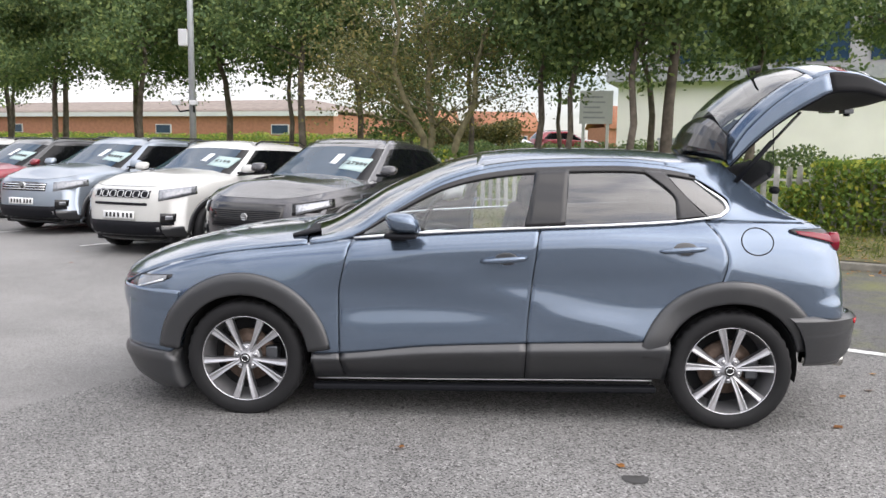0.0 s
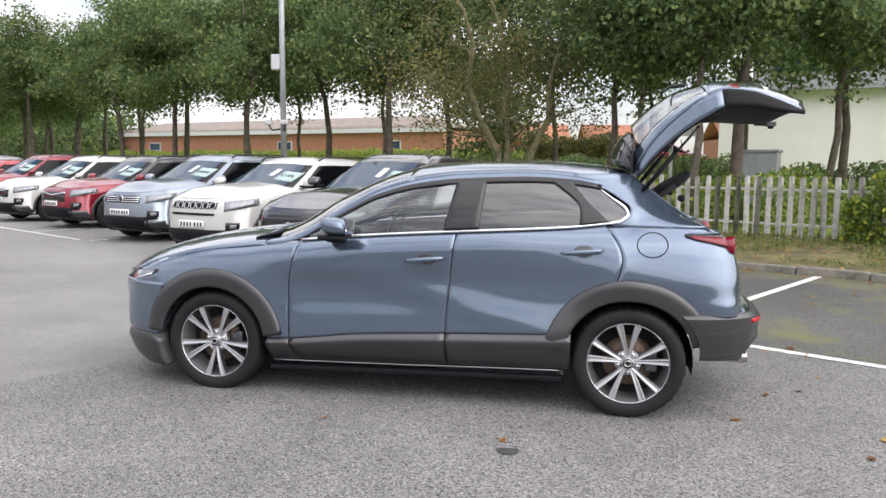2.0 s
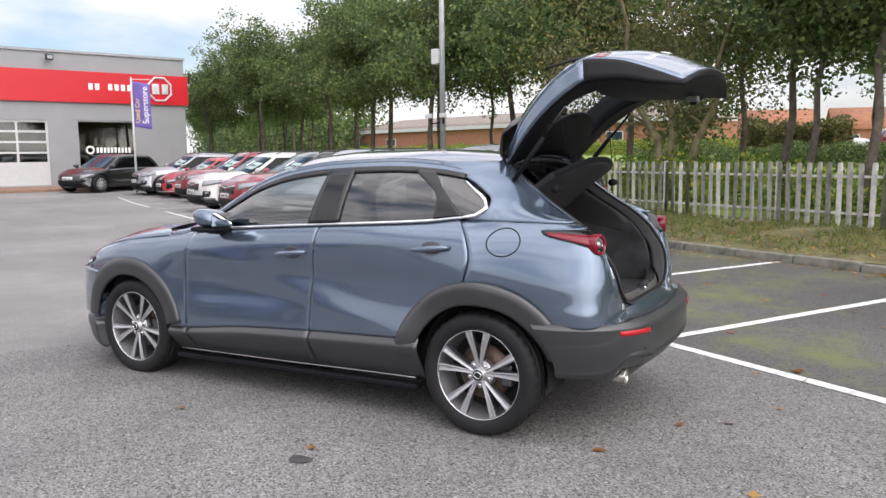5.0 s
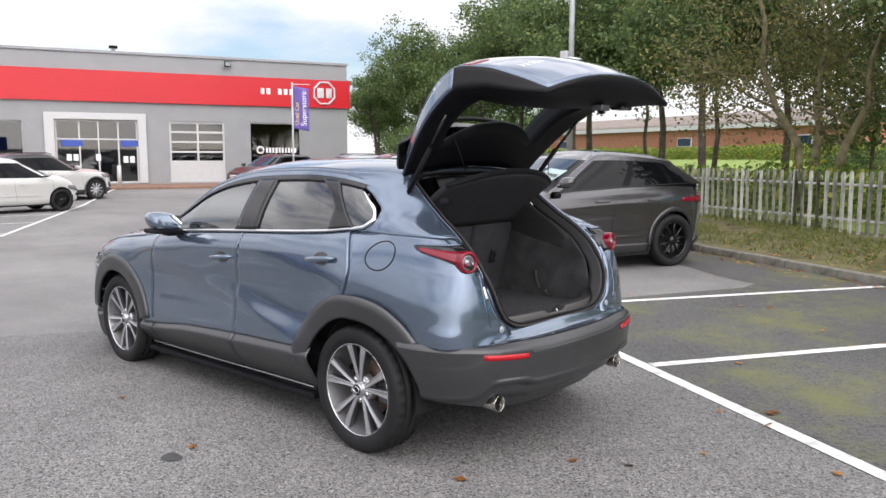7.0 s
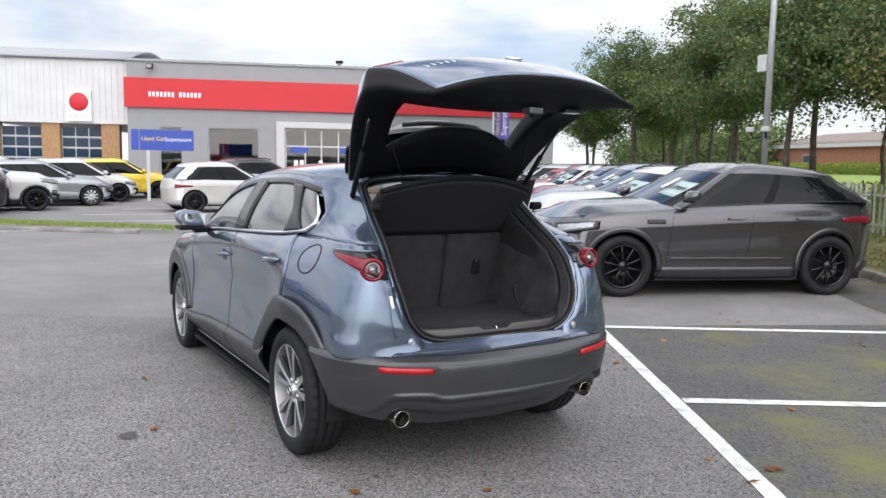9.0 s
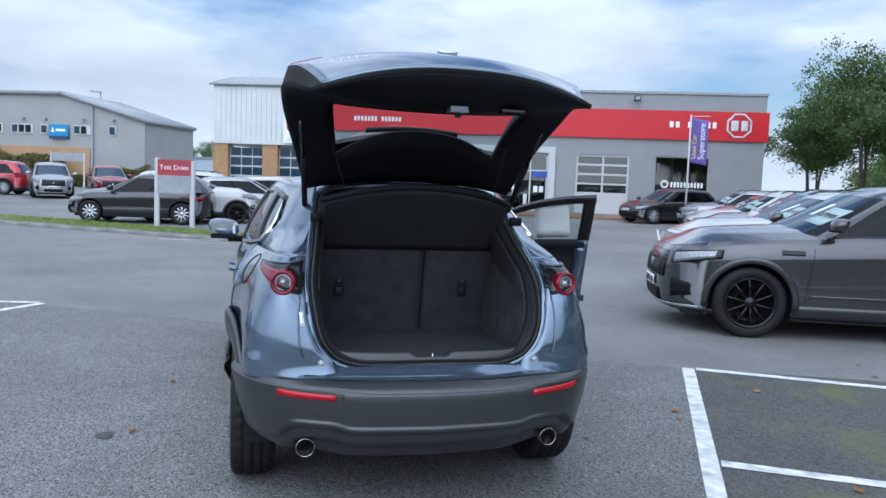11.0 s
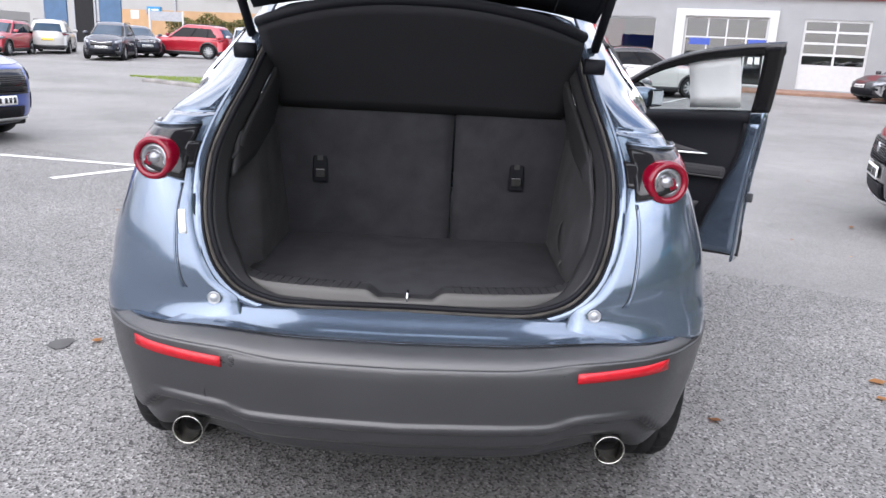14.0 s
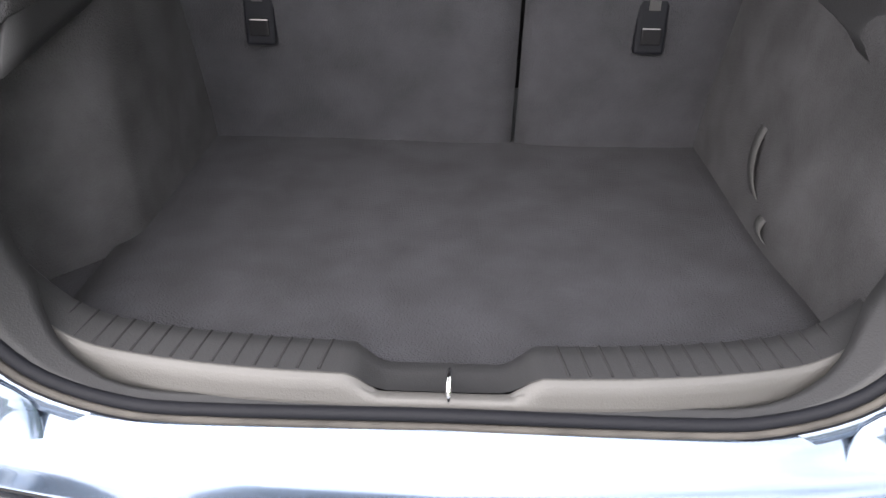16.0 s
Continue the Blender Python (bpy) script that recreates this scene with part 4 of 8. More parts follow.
# headlamps, grille and front bumper (lower)
for sg in (-1, 1):
    def head(u, v):
        x = lerp(-1.745, -2.10, u)
        z = lerp(lerp(0.770, 0.665, u ** 0.8), lerp(0.785, 0.752, u), v)
        return (x - 0.004, y_side(x, z) + 0.008, z)
    hl = new("headlamp")
    hl.parent = suv
    grid_ob("lamp_housing", head, 16, 5, M_black, hl, "gloss black headlamp housing", mirror=sg < 0, thick=0.004, offset=0)
    grid_ob("lamp_lens", lambda u, v: (lambda p: (p[0] - 0.003, p[1] + 0.006, p[2]))(head(lerp(0.08, 0.66, u), lerp(0.12, 0.88, v))), 10, 4, M_clear_lens, hl, "clear headlamp lens", mirror=sg < 0)
    pipe_ob("lamp_brow", [(x, sg * (y_side(x, z) + 0.014), z) for x, z in ((-1.80, 0.752), (-1.9, 0.722), (-2.0, 0.690), (-2.07, 0.668), (-2.12, 0.675))], 0.007, M_chrome, hl)
fr_x = curve([(0, -2.235), (0.3, -2.215), (0.5, -2.17), (0.62, -2.11), (0.70, -2.03), (0.775, -1.92), (0.825, -1.80), (0.852, -1.70)])
fr_prof = curve([(0.12, 0.16), (0.18, 0.06), (0.25, 0.02), (0.30, 0.0), (0.36, 0.03), (0.50, 0.025), (0.64, 0.0), (0.70, 0.01), (0.76, 0.05)])


def front_fn(z0, z1):
    def fn(u, v):
        y = 0.854 * math.sin(lerp(-1, 1, u) * math.pi / 2)
        z = lerp(z0, z1, v)
        k = 1 - 0.75 * min(max((abs(y) - 0.6) / 0.27, 0), 1)
        return (fr_x(abs(y)) + fr_prof(z) * k, y - math.copysign(fr_prof(z) * 0.25 * (1 - k), y), z)
    return fn


for nm, z0, z1, mt in (("front_bumper", 0.345, 0.70, M_paint), ("front_lip", 0.13, 0.343, M_clad)):
    bm = bmesh.new()
    grid_bm(bm, front_fn(z0, z1), 56, 16)
    arch_cut(bm, [ARCHES[0]], lambda x, z: y_side(x, z), 1)
    solid(place(nm, bm, mt, suv), 0.012, -1)
grid_ob("grille", lambda u, v: (fr_x(abs(lerp(-0.42, 0.42, u))) + 0.012, lerp(-0.42, 0.42, u), lerp(0.40, 0.66, v)), 20, 8, M_black, suv, "gloss black grille", thick=0.02)

# door mirrors and handles
for sg in (-1, 1):
    if sg < 0:
        mir = new("door_mirror")
        mir.parent = suv
        bm = bmesh.new()
        bmesh.ops.create_uvsphere(bm, u_segments=24, v_segments=14, radius=1)
        for v in bm.verts:
            c = v.co
            c.x, c.y, c.z = math.copysign(abs(c.x) ** 0.7, c.x), math.copysign(abs(c.y) ** 0.75, c.y), math.copysign(abs(c.z) ** 0.75, c.z)
            v.co = Vector((-0.435 + 0.088 * c.x - 0.02 * c.z, sg * (0.955 + 0.105 * c.y), 1.112 + 0.058 * c.z + 0.010 * c.y))
        place("mirror_shell", bm, M_paint, mir)
        box_ob("mirror_base", (-0.53, -0.36, sg * 0.955 - 0.09, sg * 0.955 + 0.09, 1.035, 1.062), M_matt, mir, bevel=0.012)
        box_ob("mirror_foot", (-0.52, -0.42, min(sg * 0.80, sg * 0.93), max(sg * 0.80, sg * 0.93), 1.01, 1.05), M_matt, mir, bevel=0.014)
        grid_ob("mirror_glass", lambda u, v: (-0.353 + 0.012 * v, sg * lerp(0.872, 1.035, u), lerp(1.072, 1.150, v)), 6, 4, plain("mirror_silver", (0.85, 0.87, 0.88), 0.03, 1.0, vary=0.02), mir, "silvered mirror glass")
for sg in (-1, 1):
    for hx, hz in ((0.10, 0.917), (1.05, 0.990)):
        if sg > 0 and hx < 0.5:
            continue
        y0 = y_side(hx, hz)
        hd = new("door_handle")
        hd.parent = suv
        bm = bmesh.new()
        pipe_bm(bm, [(hx + d, sg * (y0 + h), hz + 0.012 * d / 0.12) for d, h in ((-0.125, 0.004), (-0.10, 0.022), (-0.05, 0.034), (0.05, 0.036), (0.10, 0.026), (0.125, 0.006))], [0.007, 0.013, 0.016, 0.016, 0.014, 0.008], 10)
        place("handle_grip", bm, M_paint, hd)
        # dark raised oval gives the cup's shade; the lip below, its bright edge
        bm = bmesh.new()
        bmesh.ops.create_uvsphere(bm, u_segments=18, v_segments=8, radius=1)
        for v in bm.verts:
            v.co = Vector((hx + 0.012 + 0.064 * v.co.x, 0, hz + 0.003 + 0.036 * v.co.z)) + Vector((0, sg * (y_side(hx + 0.06 * v.co.x, hz + 0.036 * v.co.z) + 0.0065 + 0.0022 * v.co.y), 0))
        place("handle_recess", bm, M_clad, hd, "dark raised oval standing for the cup's shade")
        pipe_ob("recess_lip", [(hx + 0.012 + 0.060 * math.cos(t), sg * (y_side(hx + 0.06 * math.cos(t), hz + 0.034 * math.sin(t)) + 0.0075), hz + 0.002 + 0.035 * math.sin(t)) for t in np.linspace(-2.6, -0.55, 12)], [0.001, *[0.0035] * 10, 0.001], M_paint, hd)

# ---------- tailgate, raised ----------
gate = new("tailgate")
gate.parent = suv
tagged(gate, "raised tailgate with tinted rear glass")
g_cx, g_cz = curve([(0, 1.30), (0.15, 1.43), (0.32, 1.57), (0.46, 1.71), (0.58, 1.84), (0.72, 2.0), (0.86, 2.17), (1, 2.345)]), curve([(0, 1.74), (0.15, 1.865), (0.32, 1.965), (0.46, 2.012), (0.58, 2.03), (0.72, 2.022), (0.86, 1.985), (1, 1.915)])
g_ex, g_ey, g_ez = (curve([(0, 1.345), (0.15, 1.46), (0.32, 1.60), (0.46, 1.73), (0.58, 1.85), (0.72, 1.98), (0.86, 2.13), (1, 2.28)]),
                    curve([(0, 0.50), (0.15, 0.545), (0.32, 0.592), (0.46, 0.625), (0.58, 0.638), (0.72, 0.615), (0.86, 0.57), (1, 0.53)]),
                    curve([(0, 1.475), (0.15, 1.66), (0.32, 1.805), (0.46, 1.90), (0.58, 1.945), (0.72, 1.935), (0.86, 1.89), (1, 1.83)]))
i_cx, i_cz = curve([(0, 1.375), (0.15, 1.47), (0.32, 1.60), (0.46, 1.73), (0.58, 1.86), (0.72, 2.0), (0.86, 2.16), (1, 2.335)]), curve([(0, 1.485), (0.15, 1.565), (0.32, 1.715), (0.46, 1.785), (0.58, 1.80), (0.72, 1.79), (0.86, 1.785), (1, 1.90)])
i_ez = curve([(0, 1.43), (0.15, 1.57), (0.32, 1.70), (0.46, 1.79), (0.58, 1.85), (0.72, 1.855), (0.86, 1.83), (1, 1.81)])


def gate_out(s, q):
    a = abs(q) ** 2.4
    return (lerp(g_cx(s), g_ex(s), a), q * g_ey(s), lerp(g_cz(s), g_ez(s), a))


def gate_in(s, q):
    a = abs(q) ** 2.2
    return (lerp(i_cx(s), g_ex(s) + 0.015, a), q * (g_ey(s) + 0.028), lerp(i_cz(s), i_ez(s), a))


grid_ob("outer_panel", lambda u, v: gate_out(lerp(0.475, 1, u), lerp(-1, 1, v)), 20, 30, M_paint, gate, "blue-grey painted lower tailgate skin", thick=0.012, offset=0)
grid_ob("rear_window", lambda u, v: gate_out(lerp(0.03, 0.47, u), lerp(-0.86, 0.86, v)), 14, 20, M_glass, gate, "tinted rear screen glass").visible_shadow = False
for sg in (-1, 1):
    grid_ob("side_frame", lambda u, v: gate_out(lerp(0.0, 0.475, u), sg * lerp(0.865, 1.0, v)), 14, 4, M_paint, gate, thick=0.012, offset=0)
    # the edge's lower half is body paint in shade, coloured black here
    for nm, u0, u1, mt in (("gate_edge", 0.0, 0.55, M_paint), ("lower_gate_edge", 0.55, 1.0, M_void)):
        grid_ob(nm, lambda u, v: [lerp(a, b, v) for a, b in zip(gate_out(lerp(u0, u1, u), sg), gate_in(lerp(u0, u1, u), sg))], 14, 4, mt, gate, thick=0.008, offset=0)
    pipe_ob("gate_seal", [gate_in(s, sg * 0.97) for s in np.linspace(0.02, 0.97, 24)], 0.012, M_matt, gate)
# lip in the same black as the lower edges
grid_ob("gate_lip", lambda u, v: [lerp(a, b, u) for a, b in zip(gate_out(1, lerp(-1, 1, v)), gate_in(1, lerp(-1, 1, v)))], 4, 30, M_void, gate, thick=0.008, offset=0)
# inner trim with the window opening
bm = bmesh.new()


def trim_s(i, q):
    """Rows of the inner trim; those under the window rise to an arc in the middle."""
    s = i / 26
    arc = 0.04 + 0.13 * max(1 - (q / 0.667) ** 2, 0)
    return s + arc * (s / 0.154 if i <= 4 else max(1 - (s - 0.154) / 0.35, 0))


rows = [[bm.verts.new(gate_in(trim_s(i, lerp(-1, 1, k / 30)), lerp(-1, 1, k / 30))) for k in range(31)] for i in range(27)]
for i in range(26):
    for k in range(30):
        if not (4 <= i < 14 and 5 <= k < 25):
            bm.faces.new((rows[i][k], rows[i + 1][k], rows[i + 1][k + 1], rows[i][k + 1]))
solid(place("inner_trim", bm, M_matt, gate, "black moulded inner trim"), 0.02, 1)
for sg in (-1, 1):
    grid_ob("window_reveal", lambda u, v: [lerp(a, b, v) for a, b in zip(gate_out(lerp(0.05, 0.47, u), sg * 0.84), gate_in(lerp(0.155, 0.535, u), sg * 0.667))], 10, 3, M_matt, gate, thick=0.006)
grid_ob("window_reveal", lambda u, v: [lerp(a, b, v) for a, b in zip(gate_out(0.475, lerp(-0.84, 0.84, u)), gate_in(0.538, lerp(-0.667, 0.667, u)))], 16, 3, M_matt, gate, thick=0.006)
# spoiler: swung up past the roof edge
bm = bmesh.new()
prof = [(1.335, 1.475), (1.25, 1.49), (1.19, 1.525), (1.19, 1.555), (1.225, 1.63), (1.265, 1.69), (1.312, 1.722), (1.345, 1.70)]
rows = []
for i in range(17):
    s = lerp(-1, 1, i / 16)
    k = 1 - 0.88 * abs(s) ** 2.5
    rows.append([bm.verts.new((lerp(1.335, x, k), s * 0.535, lerp(1.58, z, 1 - 0.45 * abs(s) ** 3) - 0.060 * s * s)) for x, z in prof])
for a, b in zip(rows, rows[1:]):
    for j in range(len(prof) - 1):
        bm.faces.new((a[j], a[j + 1], b[j + 1], b[j]))
bm.faces.new(rows[0])
bm.faces.new(rows[-1][::-1])
place("roof_spoiler", bm, M_black, gate, "gloss black roof spoiler", smooth=False)
pipe_ob("wiper_arm", [(1.66, 0.0, 2.03), (1.56, -0.10, 2.01), (1.50, -0.32, 1.95)], [0.016, 0.010, 0.006], M_matt, gate)
pipe_ob("brake_light_bar", [(1.40, q * 0.62, 1.742 - 0.30 * (q * 0.62) ** 2) for q in np.linspace(-0.38, 0.38, 9)], 0.013, M_trim, gate, "grey high-level brake light housing")
latch = new("gate_latch")
latch.parent = gate
box_ob("latch_plate", (2.185, 2.245, -0.022, 0.054, 1.758, 1.786), M_alloy_dark, latch, bevel=0.004)
box_ob("latch_claw", (2.20, 2.235, 0.006, 0.026, 1.742, 1.77), M_matt, latch, bevel=0.004)
box_ob("grab_recess", (2.16, 2.23, 0.20, 0.30, 1.772, 1.79), M_black, gate, bevel=0.006)
# gate lamps and lettering shapes on the outer skin
for sg in (-1, 1):
    grid_ob("gate_lamp", lambda u, v: (lambda p: (p[0], p[1], p[2] + 0.003))(gate_out(lerp(0.60, 0.655, u), sg * lerp(0.80, 0.99, v))), 4, 8, M_red_lens, gate, "red inner tail lamp", thick=0.012, offset=1)
pipe_ob("rear_emblem", [(lambda p: (p[0], p[1], p[2] + 0.012))(gate_out(0.78 + 0.022 * math.sin(t), 0.07 * math.cos(t))) for t in np.linspace(0, 2 * math.pi, 21)[:-1]], 0.005, M_chrome, gate, "chrome emblem", closed=True)
for k in range(5):
    q = -0.82 + 0.055 * k
    pipe_ob("lettering_bar", [(lambda p: (p[0], p[1], p[2] + 0.005))(gate_out(s, q)) for s in (0.80, 0.83)], 0.0025, M_chrome, gate)
# gas struts
for sg in (-1, 1):
    st = new("gas_strut")
    st.parent = suv
    tube_ob("strut_body", (1.40, sg * 0.525, 1.345), (1.58, sg * 0.55, 1.575), 0.014, M_matt, st)
    tube_ob("strut_rod", (1.57, sg * 0.549, 1.56), (1.71, sg * 0.575, 1.735), 0.008, M_black, st)

# ---------- boot ----------
LOOP = [(1.992, 0.0, 0.680), (1.992, 0.25, 0.680), (1.990, 0.34, 0.687), (1.986, 0.418, 0.715), (1.981, 0.466, 0.762), (1.974, 0.492, 0.812), (1.955, 0.511, 0.885), (1.91, 0.522, 0.965), (1.85, 0.523, 1.045), (1.75, 0.509, 1.13), (1.61, 0.489, 1.22),
        (1.46, 0.467, 1.33), (1.35, 0.43, 1.415), (1.315, 0.27, 1.445), (1.31, 0.0, 1.452)]


def loop_pt(t, inset=0.0, deep=0.0):
    """A place round the tailgate opening: t from 0 (sill middle) to 1 (roof middle) on the far side, to -1 on the near one."""
    a = abs(t) * (len(LOOP) - 1)
    i = min(int(a), len(LOOP) - 2)
    f = a - i
    p0, p1, p2, p3 = (Vector(LOOP[min(max(k, 0), len(LOOP) - 1)]) for k in (i - 1, i, i + 1, i + 2))
    p = 0.5 * ((2 * p1) + (p2 - p0) * f + (2 * p0 - 5 * p1 + 4 * p2 - p3) * f * f + (3 * p1 - p0 - 3 * p2 + p3) * f ** 3)
    mid = Vector((1.66, 0, 1.07))
    d = mid - p
    d.x = 0 if p.z < 0.95 else d.x
    d.normalize()
    q = p + d * inset + Vector((-deep, 0, 0))
    return Vector((q.x, math.copysign(max(q.y, 0.0), t) if t else 0.0, q.z))


full = np.linspace(-1, 1, 97)
M_sealgrey = plain("dusty_seal_rubber", (0.042, 0.038, 0.033), 0.8, vary=0.4, vary_scale=20)
pipe_ob("boot_seal", [loop_pt(t, 0.014, -0.002) for t in full], 0.0075, M_matt, suv, "black rubber boot seal")
pipe_ob("seal_lip", [loop_pt(t, 0.004, -0.008) for t in full], 0.0045, M_sealgrey, suv, "dusty grey-brown seal lip")
pipe_ob("seal_lip", [loop_pt(t, -0.006, -0.004) for t in full], 0.0035, M_matt, suv)
grid_ob("opening_flange", lambda u, v: loop_pt(lerp(-1, 1, u), -0.030 + 0.034 * v, -0.004 + 0.018 * v), 96, 3, M_paint, suv, thick=0.006)
rise = lambda z: min(max((z - 0.69) / 0.08, 0), 1)
grid_ob("opening_trim", lambda u, v: loop_pt(lerp(-1, 1, u), 0.016 + (0.004 + 0.016 * rise(loop_pt(lerp(-1, 1, u)).z)) * v, (0.015 + 0.065 * rise(loop_pt(lerp(-1, 1, u)).z)) * v), 96, 4, M_trim, suv, "grey moulded boot surround", thick=0.006)
grid_ob("boot_floor", lambda u, v: (lerp(1.15, 1.945, u), lerp(-0.47, 0.47, v), 0.678 + 0.004 * math.sin(9 * u) * math.sin(7 * v)), 20, 20, M_felt, suv, "charcoal boot floor carpet", thick=0.02, offset=-1)


def boot_wall(u, v, pocket=0.0):
    z = lerp(0.665, 1.17, v)
    x = lerp(1.14, min(open_edge["x"](max(z, 0.70)) - 0.085, 1.925), u)
    y = 0.452 + 0.045 * v ** 1.6
    k = min(max((u - 0.60) / 0.25, 0), 1)
    # the near lining swells outwards into a side pocket
    y += (0.012 + pocket) * k * k * (3 - 2 * k) * min(max((0.72 - v) / 0.16, 0), 1)
    return (x, y, z)


for sg in (-1, 1):
    grid_ob("boot_side_lining", lambda u, v, d=0.10 if sg < 0 else 0.0: boot_wall(u, v, d), 40, 26, M_lining, suv, "worn carpeted boot side, paler as if lit", mirror=sg < 0, thick=0.01, offset=1)
    grid_ob("boot_upper_trim", lambda u, v: (lambda p, z: (lerp(p.x, 1.20, v), lerp(p.y, 0.50 - 0.08 * u, v) - 0.012 * math.sin(math.pi * v), lerp(p.z, lerp(1.06, 1.40, u), v)))(loop_pt(lerp(0.50, 0.86, u), 0.044, 0.088), 0), 20, 10, M_trim, suv, mirror=sg < 0, thick=0.01, offset=0)
grid_ob("pocket_floor", lambda u, v: (lerp(1.50, 1.935, u), lerp(-0.455, -0.59, v), 0.674), 4, 3, M_felt, suv, thick=0.004)
for nm, y0, y1 in (("seat_back", -0.50, 0.100), ("seat_back", 0.124, 0.49)):
    bm = bmesh.new()
    grid_bm(bm, lambda u, v: (1.185 + 0.10 * v - 0.012 * (2 * u - 1) ** 8, lerp(y0, y1, u), lerp(0.655, 1.16, v)), 14, 12)
    solid(place(nm, bm, M_felt, suv, "charcoal carpeted rear seat back"), 0.07, -1)
M_webbing = plain("grey_webbing", (0.042, 0.042, 0.042), 0.8, bump=0.6, bump_scale=500)
for y in (-0.333, 0.325):
    iso = new("seat_anchor")
    iso.parent = suv
    bm = bmesh.new()
    box_bm(bm, 1.262, 1.282, y - 0.026, y + 0.026, 0.875, 0.985, 0.006, m=None)
    o = place("anchor_cover", bm, M_matt, iso, smooth=False)
    box_ob("anchor_slot", (1.278, 1.286, y - 0.017, y + 0.017, 0.892, 0.922), M_black, iso, bevel=0.003)
    box_ob("anchor_mark", (1.281, 1.2855, y - 0.009, y + 0.009, 0.950, 0.966), M_webbing, iso, "pale printed anchor mark")
# sill: ribbed plastic with a dip for the striker
bm = bmesh.new()


def sill_fn(u, v):
    y = lerp(-0.478, 0.478, u)
    a = abs(y)
    dip = 0.026 * (1 - min(max((a - 0.066) / 0.030, 0), 1)) * (1 if v < 0.61 else 0.75 if v < 0.81 else 0)
    lift = 0.042 * min(max((a - 0.36) / 0.118, 0), 1) ** 2
    bow = 0.055 * (a / 0.435) ** 3
    xo = [1.914, 1.916, 1.922, 1.974, 1.981, 1.990]
    zo = [0.672, 0.724, 0.731, 0.729, 0.722, 0.692]
    k = v * 5
    i = min(int(k), 4)
    top = lerp(zo[i], zo[i + 1], k - i)
    return (lerp(xo[i], xo[i + 1], k - i) - bow, y, top - (dip if v > 0.1 else 0) + lift)


grid_bm(bm, lambda u, v: sill_fn(u, v * 0.62), 80, 8)
place("boot_sill", bm, M_trim, suv, "ribbed grey plastic loading sill")
bm = bmesh.new()
grid_bm(bm, lambda u, v: sill_fn(lerp(0.03, 0.97, u), lerp(0.60, 1.0, v)), 80, 6)
solid(place("sill_band", bm, M_band, suv, "smooth paler edge of the loading sill"), 0.003, 1)
for sg in (-1, 1):
    for k in range(14):
        y = sg * (0.120 + 0.0225 * k)
        b = 0.055 * (abs(y) / 0.435) ** 3
        up = 0.042 * min(max((abs(y) - 0.36) / 0.118, 0), 1) ** 2
        tube_ob("sill_groove", (1.921 - b, y, 0.7305 + up), (1.970 - b, y + 0.008 * sg, 0.7290 + up), 0.0018, M_void, suv, n=6)
M_plug = plain("zinc_plug", (0.40, 0.42, 0.44), 0.4, 0.5)
pipe_ob("striker", [(1.955, 0.006, 0.712), (1.960, 0.006, 0.725), (1.982, 0.006, 0.723), (1.985, 0.006, 0.700)], 0.0035, M_chrome, suv, "bright steel boot striker")
for sg in (-1, 1):
    bm = bmesh.new()
    lathe_bm(bm, [(0.0, 0.003), (0.008, 0.0025), (0.010, -0.002), (0.014, -0.002), (0.0155, 0.001), (0.017, -0.003)], 20, "x", (2.000, sg * 0.482, 0.694))
    place("grommet", bm, M_plug, suv, "bright round panel plug")
grid_ob("panel_sticker", lambda u, v: (lambda q: (q.x + 0.004, -q.y, q.z))(quarter_low(lerp(0.955, 0.974, u), lerp(0.41, 0.53, v))), 3, 3, M_white_plastic, suv, "small white printed panel sticker", thick=0.001)
# webbing loops on the far lining
for (x, z), (x2, z2) in (((1.50, 0.862), (1.555, 0.70)), ((1.585, 0.742), (1.615, 0.685))):
    bm = bmesh.new()
    cols = []
    for i in range(9):
        t = i / 8
        c = Vector((lerp(x, x2, t), 0.470 - 0.03 * math.sin(math.pi * t), lerp(z, z2, t)))
        cols.append([bm.verts.new(c + Vector((d, 0, 0))) for d in (-0.012, 0.012)])
    for a, b in zip(cols, cols[1:]):
        bm.faces.new((a[0], a[1], b[1], b[0]))
    solid(place("webbing_strap", bm, M_webbing, suv, "grey webbing luggage strap"), 0.0015)
# lifted parcel shelf
shelf = new("parcel_shelf")
shelf.parent = suv
tagged(shelf, "lifted black parcel shelf")


def shelf_fn(u, v):
    s = lerp(-1, 1, u)
    e = abs(s) ** 3
    y = s * lerp(0.455, 0.478 - 0.02 * v, v)
    return (lerp(1.315, 1.70 - 0.10 * e, v), y, lerp(1.138, 1.452 - 0.075 * abs(s) ** 2.2, v) + 0.012 * math.sin(math.pi * v))


grid_ob("shelf_board", shelf_fn, 30, 10, M_shelf, shelf, thick=0.03, offset=-1)
pipe_ob("shelf_edge", [shelf_fn(u, 1.0) for u in np.linspace(0, 1, 30)], 0.016, M_matt, shelf)
pipe_ob("shelf_edge", [shelf_fn(u, 0.0) for u in np.linspace(0, 1, 12)], 0.014, M_matt, shelf)
for sg in (-1, 1):
    pipe_ob("shelf_cord", [(1.66, sg * 0.36, 1.44), (1.62, sg * 0.43, 1.66)], 0.0025, M_matt, shelf)
    tube_ob("shelf_pivot", (1.63, sg * 0.46, 1.30), (1.63, sg * 0.515, 1.30), 0.022, M_matt, shelf)

